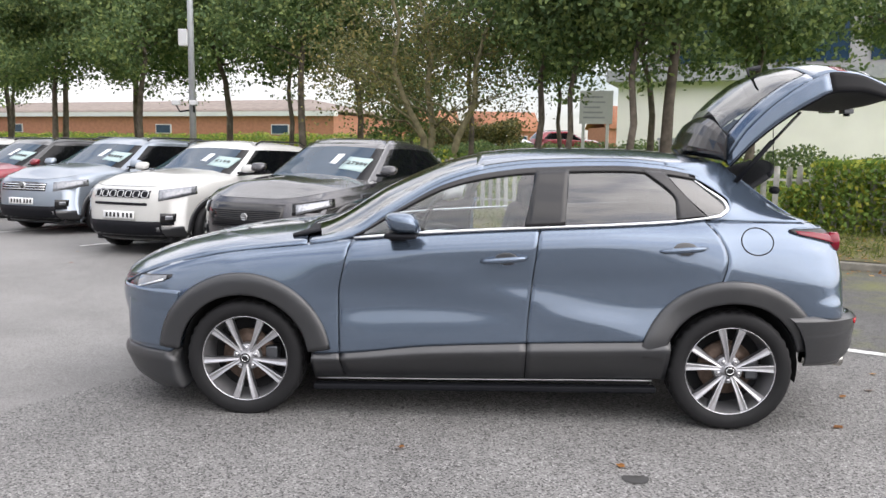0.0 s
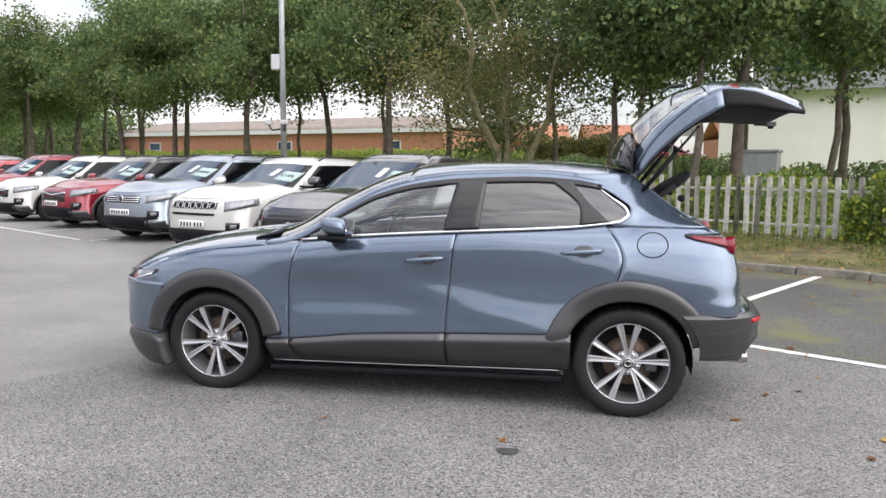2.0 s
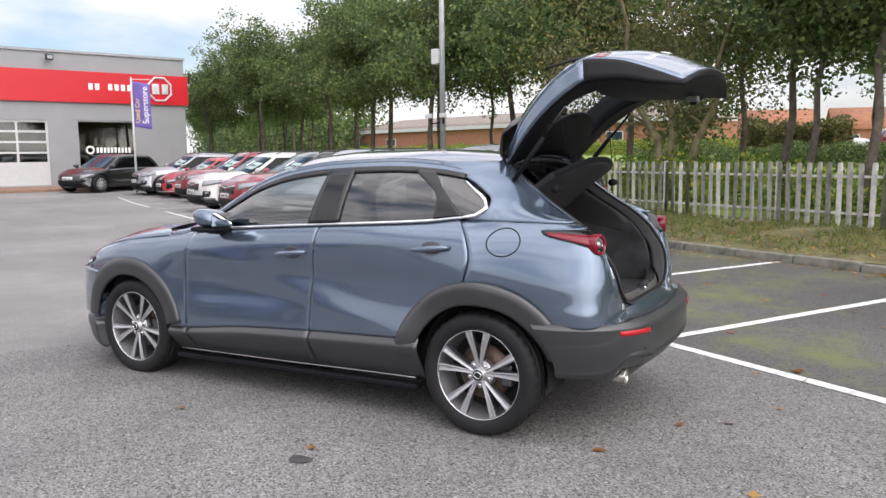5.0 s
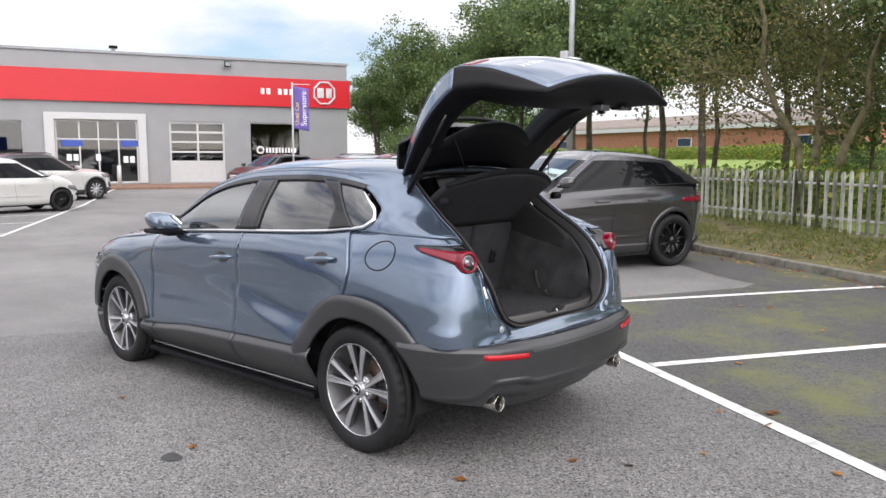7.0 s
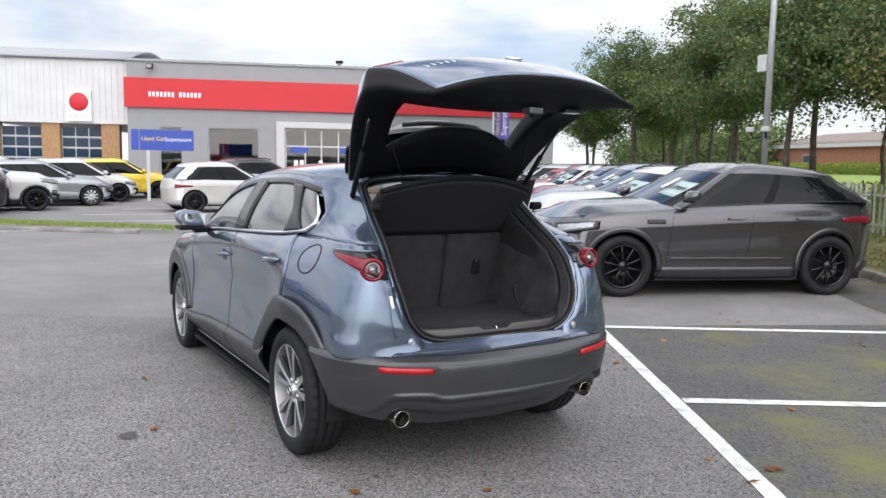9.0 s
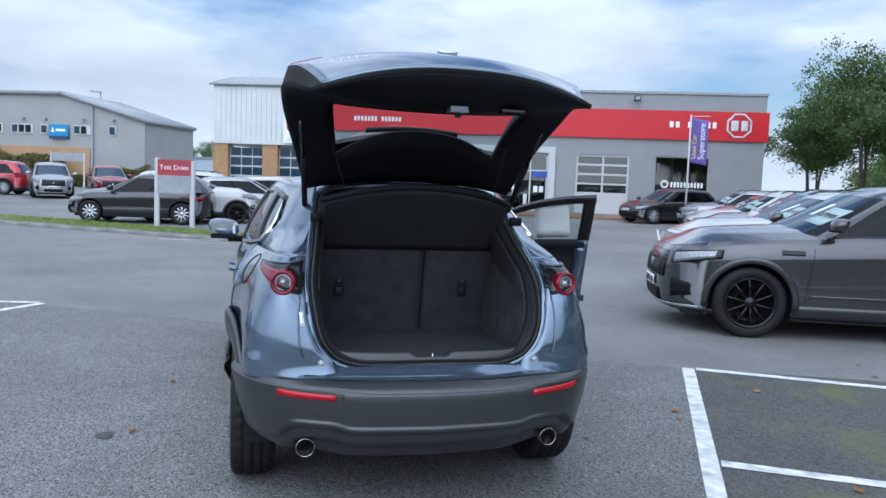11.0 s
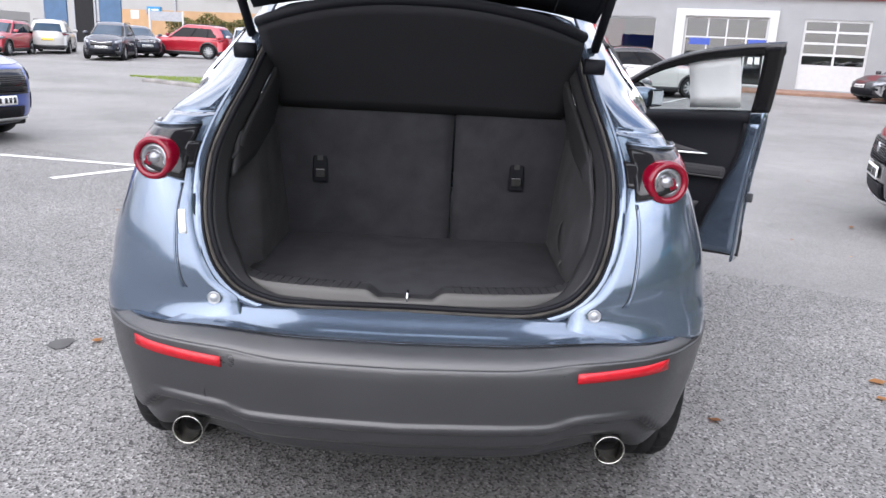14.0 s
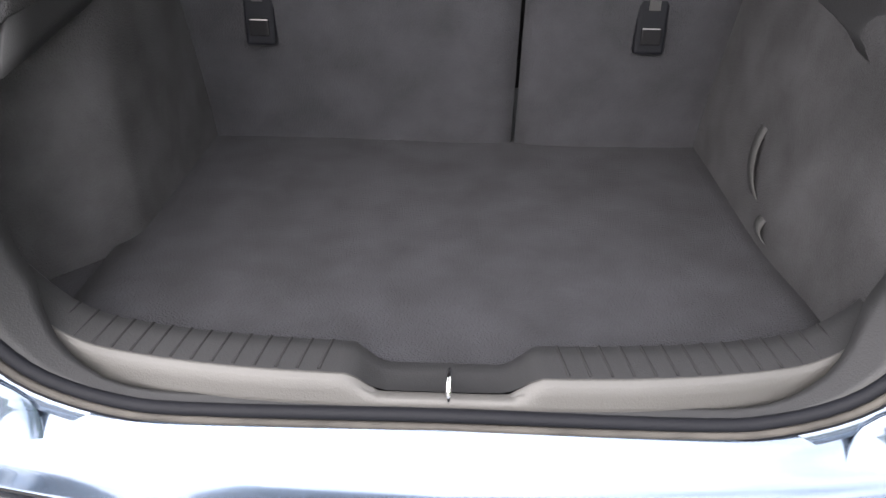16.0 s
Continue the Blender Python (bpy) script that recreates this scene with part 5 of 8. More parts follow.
# ---------- cabin ----------
M_seat = plain("black_seat_cloth", (0.022, 0.022, 0.024), 0.85, bump=0.5, bump_scale=350)
M_liner = plain("grey_headlining", (0.30, 0.30, 0.29), 0.9)
grid_ob("headlining", lambda u, v: (lerp(-0.02, 1.28, u), lerp(-0.56, 0.56, v), lerp(z_mid(lerp(-0.02, 1.28, u)), z_rail(lerp(-0.02, 1.28, u)), abs(2 * v - 1) ** 3) - 0.04), 14, 10, M_liner, suv)
for y in (-0.36, 0.36):
    seat = new("front_seat")
    seat.parent = suv
    box_ob("seat_cushion", (-0.45, 0.10, y - 0.24, y + 0.24, 0.42, 0.60), M_seat, seat, bevel=0.06, segs=3)
    box_ob("seat_backrest", (0.02, 0.20, y - 0.23, y + 0.23, 0.55, 1.15), M_seat, seat, bevel=0.06, segs=3, m=Matrix.Translation((0.1, 0, 0.6)) @ Matrix.Rotation(radians(14), 4, "Y") @ Matrix.Translation((-0.1, 0, -0.6)))
    box_ob("headrest", (0.21, 0.31, y - 0.13, y + 0.13, 1.14, 1.30), M_seat, seat, bevel=0.04, segs=3)
box_ob("rear_bench", (0.62, 1.12, -0.58, 0.58, 0.42, 0.62), M_seat, suv, bevel=0.05)
for y in (-0.36, 0.0, 0.36):
    box_ob("rear_headrest", (1.12, 1.20, y - 0.13, y + 0.13, 1.10, 1.24), M_seat, suv, bevel=0.03)
bm = bmesh.new()
box_bm(bm, -0.98, -0.60, -0.70, 0.70, 0.62, 0.985, 0.06, 3)
place("dashboard", bm, M_matt, suv, smooth=False)
bm = bmesh.new()
lathe_bm(bm, [(0.185 + 0.014 * math.cos(a), 0.014 * math.sin(a)) for a in np.linspace(0, 2 * math.pi, 13)], 40, "x")
o = place("steering_wheel", bm, M_black, suv)
o.matrix_basis = pose(-0.44, 0.36, 0.97, 0, 22, 0)
box_ob("cabin_floor", (-0.95, 1.15, -0.72, 0.72, 0.30, 0.42), M_void, suv, bevel=0.02)

# ---------- driver's door, swung open ----------
M_insert = plain("dark_grey_soft_trim", (0.035, 0.034, 0.036), 0.7, bump=0.3, bump_scale=300)
door = new("open_front_door")
door.parent = suv
tagged(door, "front door swung wide open")
HX, HY, SWING = -0.785, 0.845, 55.5
door.matrix_basis = Matrix.Translation((HX, HY, 0)) @ Matrix.Rotation(radians(SWING), 4, "Z") @ Matrix.Translation((-HX, -HY, 0))
side_panel("door_skin", seam_f, seam_m, rocker, z_belt, M_paint, door, 1, 36, 28)
side_panel("door_cladding", seam_f, seam_m, lambda x: z_sill(x) + 0.065, z_clad, M_clad, door, 1, 20, 8, out=0.010)
shut_w = lambda z: lerp(0.19, 0.055, min(max((z - 0.42) / 0.44, 0), 1))
f_in = side_patch(lambda z: seam_f(z) + 0.02, lambda z: seam_m(z) - 0.015 - shut_w(z), lambda x: z_sill(x) + 0.085, lambda x: z_belt(x) + 0.01)
grid_ob("door_card", lambda u, v: (f_in(u, v)[0], f_in(u, v)[1] - 0.075 - 0.02 * math.sin(math.pi * v), f_in(u, v)[2]), 24, 20, M_matt, door, "black inner door trim", thick=0.05, offset=0)
box_ob("door_armrest", (-0.62, 0.14, 0.70, 0.79, 0.735, 0.80), M_seat, door, "black padded armrest", bevel=0.022)
grid_ob("shut_face", lambda u, v: (lambda z: (seam_m(z) - 0.016 - (shut_w(z) + 0.03) * u, y_side(0.2, z) - 0.098 + 0.012 * u, z))(lerp(0.34, 1.03, v)), 6, 18, M_paint, door, "painted inner edge of the door", thick=0.006, offset=0)
pipe_ob("door_seal", [(seam_m(z) - 0.022 - shut_w(z), y_side(0.2, z) - 0.118, z) for z in np.linspace(0.42, 1.03, 12)], 0.010, M_matt, door, "black rubber door seal")
box_ob("door_latch", (0.255, 0.285, y_side(0.2, 0.66) - 0.112, y_side(0.2, 0.66) - 0.09, 0.63, 0.68), M_alloy_dark, door, bevel=0.005)
grid_ob("door_insert", lambda u, v: (lerp(-0.60, 0.02, u), y_side(-0.2, 0.85) - 0.122 - 0.006 * math.sin(math.pi * v), lerp(0.852, lerp(0.985, 0.858, u), v)), 14, 6, M_insert, door, "brown-grey tapering insert panel", thick=0.008)
pipe_ob("armrest_stitch", [(lerp(-0.60, 0.135, q), 0.696, 0.742 + 0.004 * q) for q in np.linspace(0, 1, 8)], 0.004, M_webbing, door, "pale stitched seam")
grid_ob("door_pocket", lambda u, v: (lerp(-0.58, lerp(-0.10, 0.02, v), u), y_side(-0.2, 0.6) - 0.112 - 0.016 * math.sin(math.pi * v), lerp(0.40, 0.60, v)), 12, 8, M_trim, door, "moulded door pocket", thick=0.012)
pipe_ob("door_pull", [(-0.55, y_side(-0.2, 0.85) - 0.130, 0.853), (-0.20, y_side(-0.2, 0.85) - 0.132, 0.851), (0.03, y_side(-0.2, 0.85) - 0.128, 0.857)], 0.007, M_chrome, door)
grid_ob("door_end", lambda u, v: (seam_m(lerp(0.30, 1.09, v)) - 0.012, lerp(0.0, -0.10, u) + y_side(0.2, lerp(0.30, 1.05, v)), lerp(0.30, 1.09, v)), 3, 16, M_paint, door, thick=0.01)
grid_ob("door_window", dlo_patch(a_edge, fg_r, 0.02, 0.86), 24, 12, M_glass, door, "clear door glass").visible_shadow = False
grid_ob("door_frame_top", dlo_patch(lambda w: -0.72, lambda w: 0.36, 0.84, 0.97, -0.01), 30, 3, M_black, door, thick=0.03)
grid_ob("door_frame_rear", dlo_patch(fg_r, lambda w: lerp(0.295, 0.365, w), 0.0, 0.97, -0.01), 4, 12, M_black, door, thick=0.035)
grid_ob("price_sheet", lambda u, v: (lambda p: (p[0], p[1] - 0.012, p[2]))(glass_fn(lerp(-0.11, 0.15, u), lerp(0.06, 0.88, v))), 4, 4, M_white_plastic, door, "white paper sheet in the window", thick=0.002)
bm = bmesh.new()
bmesh.ops.create_uvsphere(bm, u_segments=20, v_segments=12, radius=1)
for v in bm.verts:
    c = v.co
    v.co = Vector((-0.435 + 0.088 * math.copysign(abs(c.x) ** 0.7, c.x), 0.955 + 0.105 * math.copysign(abs(c.y) ** 0.75, c.y), 1.112 + 0.058 * math.copysign(abs(c.z) ** 0.75, c.z)))
place("mirror_shell", bm, M_paint, door)
box_ob("mirror_rim", (-0.375, -0.350, 0.862, 1.045, 1.062, 1.160), M_matt, door, bevel=0.012)
box_ob("mirror_glass", (-0.352, -0.347, 0.872, 1.035, 1.072, 1.150), plain("door_mirror_silver", (0.85, 0.87, 0.88), 0.03, 1.0, vary=0.02), door, "silvered mirror glass", bevel=0.002)
box_ob("mirror_foot", (-0.52, -0.38, 0.79, 0.95, 1.02, 1.06), M_matt, door, bevel=0.014)

# ---------- showroom ----------
M_grey_clad = plain("light_grey_wall_cladding", (0.265, 0.275, 0.285), 0.5, vary=0.05, vary_scale=1.2)
M_red_band = plain("red_fascia_panel", (0.52, 0.008, 0.018), 0.35, vary=0.04, vary_scale=0.8)
M_whiteframe = plain("white_painted_frame", (0.50, 0.51, 0.515), 0.45, vary=0.04)
M_cap = plain("grey_parapet_capping", (0.30, 0.31, 0.33), 0.45)
M_shopglass = glass_mat("shop_window_glass", (0.38, 0.40, 0.40))
# floor, partition and ceiling share a dark colour standing for unlit depth
M_indoor = plain("showroom_interior_painted_dim", (0.10, 0.10, 0.11), 0.8, vary=0.5, vary_scale=0.6)
M_letter = plain("white_sign_letters", (0.85, 0.85, 0.85), 0.4)
M_chromesign = plain("silver_sign_badge", (0.72, 0.73, 0.75), 0.3, 0.6)
M_blue_sign = plain("blue_sign_vinyl", (0.03, 0.07, 0.36), 0.4)
M_brickpave = plain("brown_block_paving", (0.22, 0.13, 0.09), 0.85, vary=0.3, vary_scale=5, bump=0.5, bump_scale=60)
M_concrete = plain("weathered_concrete_kerb", (0.22, 0.21, 0.20), 0.9, vary=0.3, vary_scale=3, bump=0.5, bump_scale=90)

FN = Vector((FD.y, -FD.x, 0))          # out of the front, towards the yard
FACE = Matrix(((FD.x, -FN.x, 0, FA.x), (FD.y, -FN.y, 0, FA.y), (0, 0, 1, 0.12), (0, 0, 0, 1))) @ Matrix.Diagonal((0.92, 0.92, 0.92, 1))
SHOW_L = 22.6


def facade_wall(name, length, height, openings, thick, mat, m, label, category, z0=0.0):
    """A wall along local x with rectangular openings (x0, x1, z0, z1) cut through it."""
    xs = sorted({0.0, length, *[v for o in openings for v in o[:2]]})
    zs = sorted({z0, height, *[v for o in openings for v in o[2:]]})
    bm = bmesh.new()
    for a, b in zip(xs, xs[1:]):
        for c, d in zip(zs, zs[1:]):
            if any(o[0] <= a and b <= o[1] and o[2] <= c and d <= o[3] for o in openings):
                continue
            box_bm(bm, a, b, 0, thick, c, d)
    bmesh.ops.remove_doubles(bm, verts=bm.verts, dist=1e-4)
    inner = [f for f in bm.faces if sum(1 for g in bm.faces if g is not f and (g.calc_center_median() - f.calc_center_median()).length < 1e-4)]
    bmesh.ops.delete(bm, geom=inner, context="FACES")
    ob = place(name, bm, mat, None, "", smooth=False)
    ob.matrix_world = m
    return tagged(ob, label, category, kind="structure")


BASE = 0.2
SHOW_OPEN = [(1.55, 2.7, 0.3, 3.2), (4.0, 6.6, 0.55, 3.2), (7.95, 11.65, BASE, 3.28), (13.15, 15.9, BASE, 3.28), (17.2, 19.95, 0.45, 3.3)]
facade_wall("wall_front", SHOW_L, 6.5, SHOW_OPEN, 0.3, M_grey_clad, FACE, "light grey clad showroom front wall", "wall")
for nm, sz in (("wall_side", (SHOW_L - 0.3, SHOW_L, 0.3, 16, 0, 6.5)), ("wall_side", (0.0, 0.3, 0.3, 16, 0, 6.5)), ("wall_back", (0, SHOW_L, 16, 16.3, 0, 6.5)), ("roof", (0.3, SHOW_L - 0.3, 0.3, 16, 6.0, 6.2))):
    o = box_ob(nm, sz, M_grey_clad, None)
    o.matrix_world = FACE
    tagged(o, "grey clad showroom shell wall" if nm != "roof" else "flat grey showroom roof", "wall" if nm != "roof" else "roof", kind="structure")


def on_face(name, size, mat, label="", category="", kind="", parent=None, bevel=0.0):
    o = box_ob(name, size, mat, parent, label, bevel=bevel)
    o.matrix_world = FACE
    if category:
        tagged(o, label, category, kind=kind)
    return o


on_face("trim", (-0.05, SHOW_L + 0.05, -0.08, 0.4, 6.5, 6.62), M_cap, "grey metal parapet capping", "trim", "structure")
on_face("fascia_sign", (-0.12, SHOW_L + 0.12, -0.16, -0.004, 4.17, 5.66), M_red_band, "long red fascia band across the showroom", "sign", "structure")
on_face("showroom_floor", (0.3, SHOW_L - 0.3, 0.3, 15.9, 0.05, BASE), M_indoor, "showroom floor, dimness put into its colour", "floor", "structure")
on_face("showroom_partition", (0.3, SHOW_L - 0.3, 5.0, 5.1, BASE, 3.6), M_indoor, "inner showroom wall, dimness put into its colour", "wall", "structure")
on_face("ceiling", (0.3, SHOW_L - 0.3, 0.3, 15.9, 3.6, 3.7), M_indoor, "showroom ceiling, dimness put into its colour", "ceiling", "structure")


def letter_bars(x0, x1, z, h, y, mat, gaps, label):
    """Plain upright bars in place of lettering."""
    sg = thing("sign_lettering", label, "sign", FACE)
    n = len(gaps)
    w = (x1 - x0) / n
    for k, on in enumerate(gaps):
        if on != " ":
            box_ob("letter_bar", (x0 + w * k, x0 + w * (k + 0.62), y - 0.02, y, z - h / 2, z + h / 2), mat, sg)
    return sg


letter_bars(1.1, 3.75, 4.84, 0.24, -0.164, M_letter, "xxxxxxx xxxxxx", "white raised lettering on the red band")
letter_bars(17.8, 20.25, 4.95, 0.30, -0.164, M_letter, "xx xxxxx", "white raised lettering on the red band")
# octagonal badge
badge = thing("badge_sign", "silver octagonal badge on the red band", "sign")
badge.matrix_world = FACE @ Matrix.Translation((21.25, -0.2, 4.95))
bm = bmesh.new()
oct_o = [(0.62 * math.cos(radians(22.5 + 45 * k)), 0.62 * math.sin(radians(22.5 + 45 * k))) for k in range(8)]
pipe_bm(bm, [(x, 0, z) for x, z in oct_o], 0.055, 8, closed=True)
place("badge_rim", bm, M_chromesign, badge, smooth=False)
bm = bmesh.new()
bm.faces.new([bm.verts.new((x * 0.95, 0.02, z * 0.95)) for x, z in oct_o])
place("badge_ground", bm, M_red_band, badge, smooth=False)
for x0, x1 in ((-0.40, -0.04), (0.10, 0.42)):
    box_ob("badge_stroke", (x0, x1, -0.04, 0.0, -0.26, 0.26), M_chromesign, badge, bevel=0.03)


def window_unit(name, x0, x1, z0, z1, bars_x, bars_z, label, frame=M_whiteframe, fw=0.07, glass=None):
    w = thing(name, label, "window", FACE, kind="structure")
    for a, b, c, d in ((x0, x1, z0, z0 + fw), (x0, x1, z1 - fw, z1), (x0, x0 + fw, z0 + fw, z1 - fw), (x1 - fw, x1, z0 + fw, z1 - fw)):
        box_ob("window_frame", (a, b, 0.06, 0.14, c, d), frame, w)
    xs = [x0, *bars_x, x1]
    zs = [z0, *bars_z, z1]
    for x in bars_x:
        box_ob("mullion", (x - fw / 2, x + fw / 2, 0.07, 0.13, z0 + fw, z1 - fw), frame, w)
    for z in bars_z:
        for a, b in zip(xs, xs[1:]):
            box_ob("transom", (a + fw / 2, b - fw / 2, 0.072, 0.128, z - fw / 2, z + fw / 2), frame, w)
    for a, b in zip(xs, xs[1:]):
        for c, d in zip(zs, zs[1:]):
            o = box_ob("pane", (a + fw / 2, b - fw / 2, 0.095, 0.105, c + fw / 2, d - fw / 2), glass or M_shopglass, w)
            o.visible_shadow = False
    return w


window_unit("window_1", 1.55, 2.7, 0.3, 3.2, [], [2.4], "narrow dark showroom window", M_cap, 0.06)
window_unit("window_2", 4.0, 6.6, 0.55, 3.2, [], [], "wide dark showroom window", M_cap, 0.06)
window_unit("window_3", 17.2, 19.95, 0.45, 3.3, [], [], "wide showroom window with white lettering", M_cap, 0.06)
window_unit("door_1", 7.95, 11.65, BASE, 3.28, [9.0, 9.85, 10.75], [2.35], "glazed entrance doors in white frames")
g_door = window_unit("door_2", 13.15, 15.9, BASE, 3.28, [14.55], [1.25, 1.75, 2.25, 2.75], "white sectional garage door with glazed panels", M_whiteframe, 0.10)
box_ob("lower_panel", (13.2, 15.85, 0.08, 0.12, BASE + 0.02, 1.2), M_whiteframe, g_door)
# projecting white surround of the entrance
for a, b, c, d in ((7.5, 12.05, 3.3, 3.62), (7.5, 7.93, BASE, 3.3), (11.67, 12.05, BASE, 3.3)):
    on_face("trim", (a, b, -0.14, -0.003, c, d), M_whiteframe, "white entrance surround", "trim", "structure")
for x in (8.2, 10.85):
    on_face("wall_sign", (x, x + 0.95, 0.05, 0.06, 2.0, 2.3), M_blue_sign, "small blue sign on the entrance glass", "sign")
for x, z in ((8.4, 1.3), (8.7, 1.3), (10.95, 1.2), (11.25, 1.2), (9.7, 1.3)):
    on_face("notice", (x, x + 0.22, 0.05, 0.056, z, z + 0.32), M_white_plastic, "white paper notice on the entrance glass", "notice")
letter_bars(18.05, 19.75, 1.85, 0.26, 0.055, M_letter, "xxxxxxxxxx", "white lettering on the showroom glass")
pipe_o = pipe_ob("window_logo", [(17.75 + 0.17 * math.cos(t), 0.05, 1.86 + 0.17 * math.sin(t)) for t in np.linspace(0, 2 * math.pi, 13)[:-1]], 0.05, M_letter, closed=True)
pipe_o.matrix_world = FACE
tagged(pipe_o, "white round mark on the showroom glass", "sign")
on_face("wall_poster", (4.15, 5.0, 0.5, 0.52, 0.7, 3.1), M_red_band, "red poster panel inside the showroom window", "poster")
for x in (1.2, 16.1):
    fl = thing("floodlight", "black floodlight on the parapet", "lamp", FACE @ Matrix.Translation((x, 0, 0)))
    box_ob("flood_head", (-0.16, 0.16, -0.42, -0.22, 6.10, 6.36), M_matt, fl, bevel=0.02)
    box_ob("flood_glass", (-0.12, 0.12, -0.43, -0.42, 6.14, 6.32), M_clear_lens, fl)
    box_ob("flood_arm", (-0.03, 0.03, -0.22, 0.0, 6.20, 6.26), M_matt, fl)
vent = thing("roof_vent", "small dark roof vent above the parapet", "vent", FACE @ Matrix.Translation((10.8, 2.0, 0)))
box_ob("vent_stack", (-0.1, 0.1, -0.1, 0.1, 6.2, 7.0), M_cap, vent)
box_ob("vent_cowl", (-0.2, 0.2, -0.2, 0.2, 7.0, 7.12), M_matt, vent, bevel=0.02)
# paving in front
pv = box_ob("pavement", (-2, SHOW_L + 2, -4.2, -0.0, 0.0, 0.14), M_brickpave, None, bevel=0.02)
pv.matrix_world = FACE
tagged(pv, "brown block paving before the showroom", "pavement", kind="structure")
bol = tube_ob("bollard", (0, 0, 0.14), (0, 0, 1.1), 0.09, M_whiteframe, None, n=16)
bol.matrix_world = FACE @ Matrix.Translation((10.6, -2.6, 0))
tagged(bol, "white round bollard at the entrance", "bollard")

# banner pole with a feather flag
M_purple = plain("purple_banner_cloth", (0.14, 0.10, 0.36), 0.7, vary=0.15, vary_scale=3)
M_yellow = plain("yellow_print", (0.75, 0.60, 0.06), 0.6)
flag = thing("banner_flag", "purple advertising banner on a white pole", "flag", pose(-22.14, 16.0, 0.108, 0, 0, 52) @ Matrix.Diagonal((0.929, 0.929, 0.929, 1)))
tube_ob("flag_pole", (0, 0, 0), (0, 0, 4.75), 0.045, M_whiteframe, flag, r1=0.035)
box_ob("flag_arm", (0, 0.75, -0.012, 0.012, 4.66, 4.69), M_whiteframe, flag)
grid_ob("flag_cloth", lambda u, v: (lerp(0.05, 0.72, u), 0.05 * math.sin(4 * v + 2 * u), lerp(2.75, 4.6, v) - 0.12 * u), 8, 14, M_purple, flag, thick=0.004)
text_ob("flag_text", "Superstore", 0.34, M_letter, Matrix.Translation((0.50, -0.09, 3.62)) @ Matrix.Rotation(radians(90), 4, "X") @ Matrix.Rotation(radians(90), 4, "Z"), flag)
text_ob("flag_text", "Used Car", 0.26, M_yellow, Matrix.Translation((0.20, -0.09, 3.4)) @ Matrix.Rotation(radians(90), 4, "X") @ Matrix.Rotation(radians(90), 4, "Z"), flag)

# service workshop beyond the showroom's far end
M_rib = plain("white_ribbed_cladding", (0.60, 0.61, 0.61), 0.5, vary=0.06, vary_scale=1)
M_tan = plain("tan_brick_pier", (0.36, 0.22, 0.11), 0.85, vary=0.2, vary_scale=8)
shop = thing("workshop_building", "white ribbed service workshop with glazed doors", "building", FACE)
box_ob("wall", (-7.4, -0.05, 0.8, 14, 3.3, 6.6), M_rib, shop)
for k in range(24):
    box_ob("wall_rib", (-7.35 + 0.3 * k, -7.25 + 0.3 * k, 0.77, 0.80, 3.32, 6.55), M_rib, shop)
grid_ob("roof", lambda u, v: (lerp(-7.6, -0.05, u), lerp(0.6, 14, v), 6.62 + 1.1 * math.sin(math.pi * v)), 4, 8, M_cap, shop, thick=0.1)
for k, x in enumerate((-1.1, -4.05, -7.0)):
    box_ob("brick_pier", (x - 0.45, x + 0.45, 0.9, 1.4, 0, 3.3), M_tan, shop)
    if k < 2:
        d = box_ob("bay_door", (x - 2.5, x - 0.45, 1.2, 1.3, 0, 3.1), M_whiteframe, shop)
        for z in (1.0, 1.55, 2.1, 2.65):
            for j in range(3):
                box_ob("pane", (x - 2.44 + 0.66 * j, x - 1.84 + 0.66 * j, 1.17, 1.2, z, z + 0.45), M_darkglass, shop)
sgn = thing("service_sign", "silver square sign with a round red badge", "sign", FACE @ Matrix.Translation((-2.55, 0.7, -0.35)))
box_ob("sign_panel", (-0.62, 0.62, -0.04, 0.06, 3.75, 5.35), M_chromesign, sgn, bevel=0.02)
bm = bmesh.new()
lathe_bm(bm, [(0.0, -0.09), (0.40, -0.09), (0.47, -0.07), (0.47, -0.03)], 28, "y", (0, 0, 4.75))
place("sign_badge", bm, M_red_band, sgn)
text_ob("sign_text", "SERVICE", 0.24, M_cap, Matrix.Translation((0, -0.05, 3.97)) @ Matrix.Rotation(radians(90), 4, "X"), sgn)

# long grey office block with an orange brick base
M_block = plain("pale_grey_panel_wall", (0.315, 0.315, 0.305), 0.6, vary=0.05, vary_scale=0.5)
M_orange = plain("orange_brick_base", (0.41, 0.26, 0.14), 0.85, vary=0.08, vary_scale=1.2)
blk = thing("office_block", "grey gabled unit with an orange brick base", "building", FACE @ Matrix.Translation((0, 20, 0)))
bm = bmesh.new()
gable = [(-66.0, 0.0), (-66.0, 7.75), (-29.6, 7.75), (-22.1, 5.6), (-22.1, 0.0)]
front = [bm.verts.new((x, 0, z)) for x, z in gable]
back = [bm.verts.new((x, 9, z)) for x, z in gable]
bm.faces.new(front)
bm.faces.new(back[::-1])
for k in range(5):
    bm.faces.new((front[k], front[(k + 1) % 5], back[(k + 1) % 5], back[k]))
place("wall", bm, M_block, blk, smooth=False)
for (x0, z0), (x1, z1) in (((-66.3, 7.78), (-29.5, 7.78)), ((-29.5, 7.78), (-21.8, 5.58))):
    grid_ob("roof_edge", lambda u, v: (lerp(x0, x1, u), lerp(-0.35, 9, v), lerp(z0, z1, u) + 0.12), 2, 2, M_cap, blk, thick=0.3)
box_ob("brick_base", (-46.3, -27.0, -0.12, 0.0, 0, 3.35), M_orange, blk)
for x in (-26.9, -39.95, -49.75):
    box_ob("downpipe", (x, x + 0.2, -0.18, 0.0, 0, 7.5 if x < -30 else 6.9), M_cap, blk)
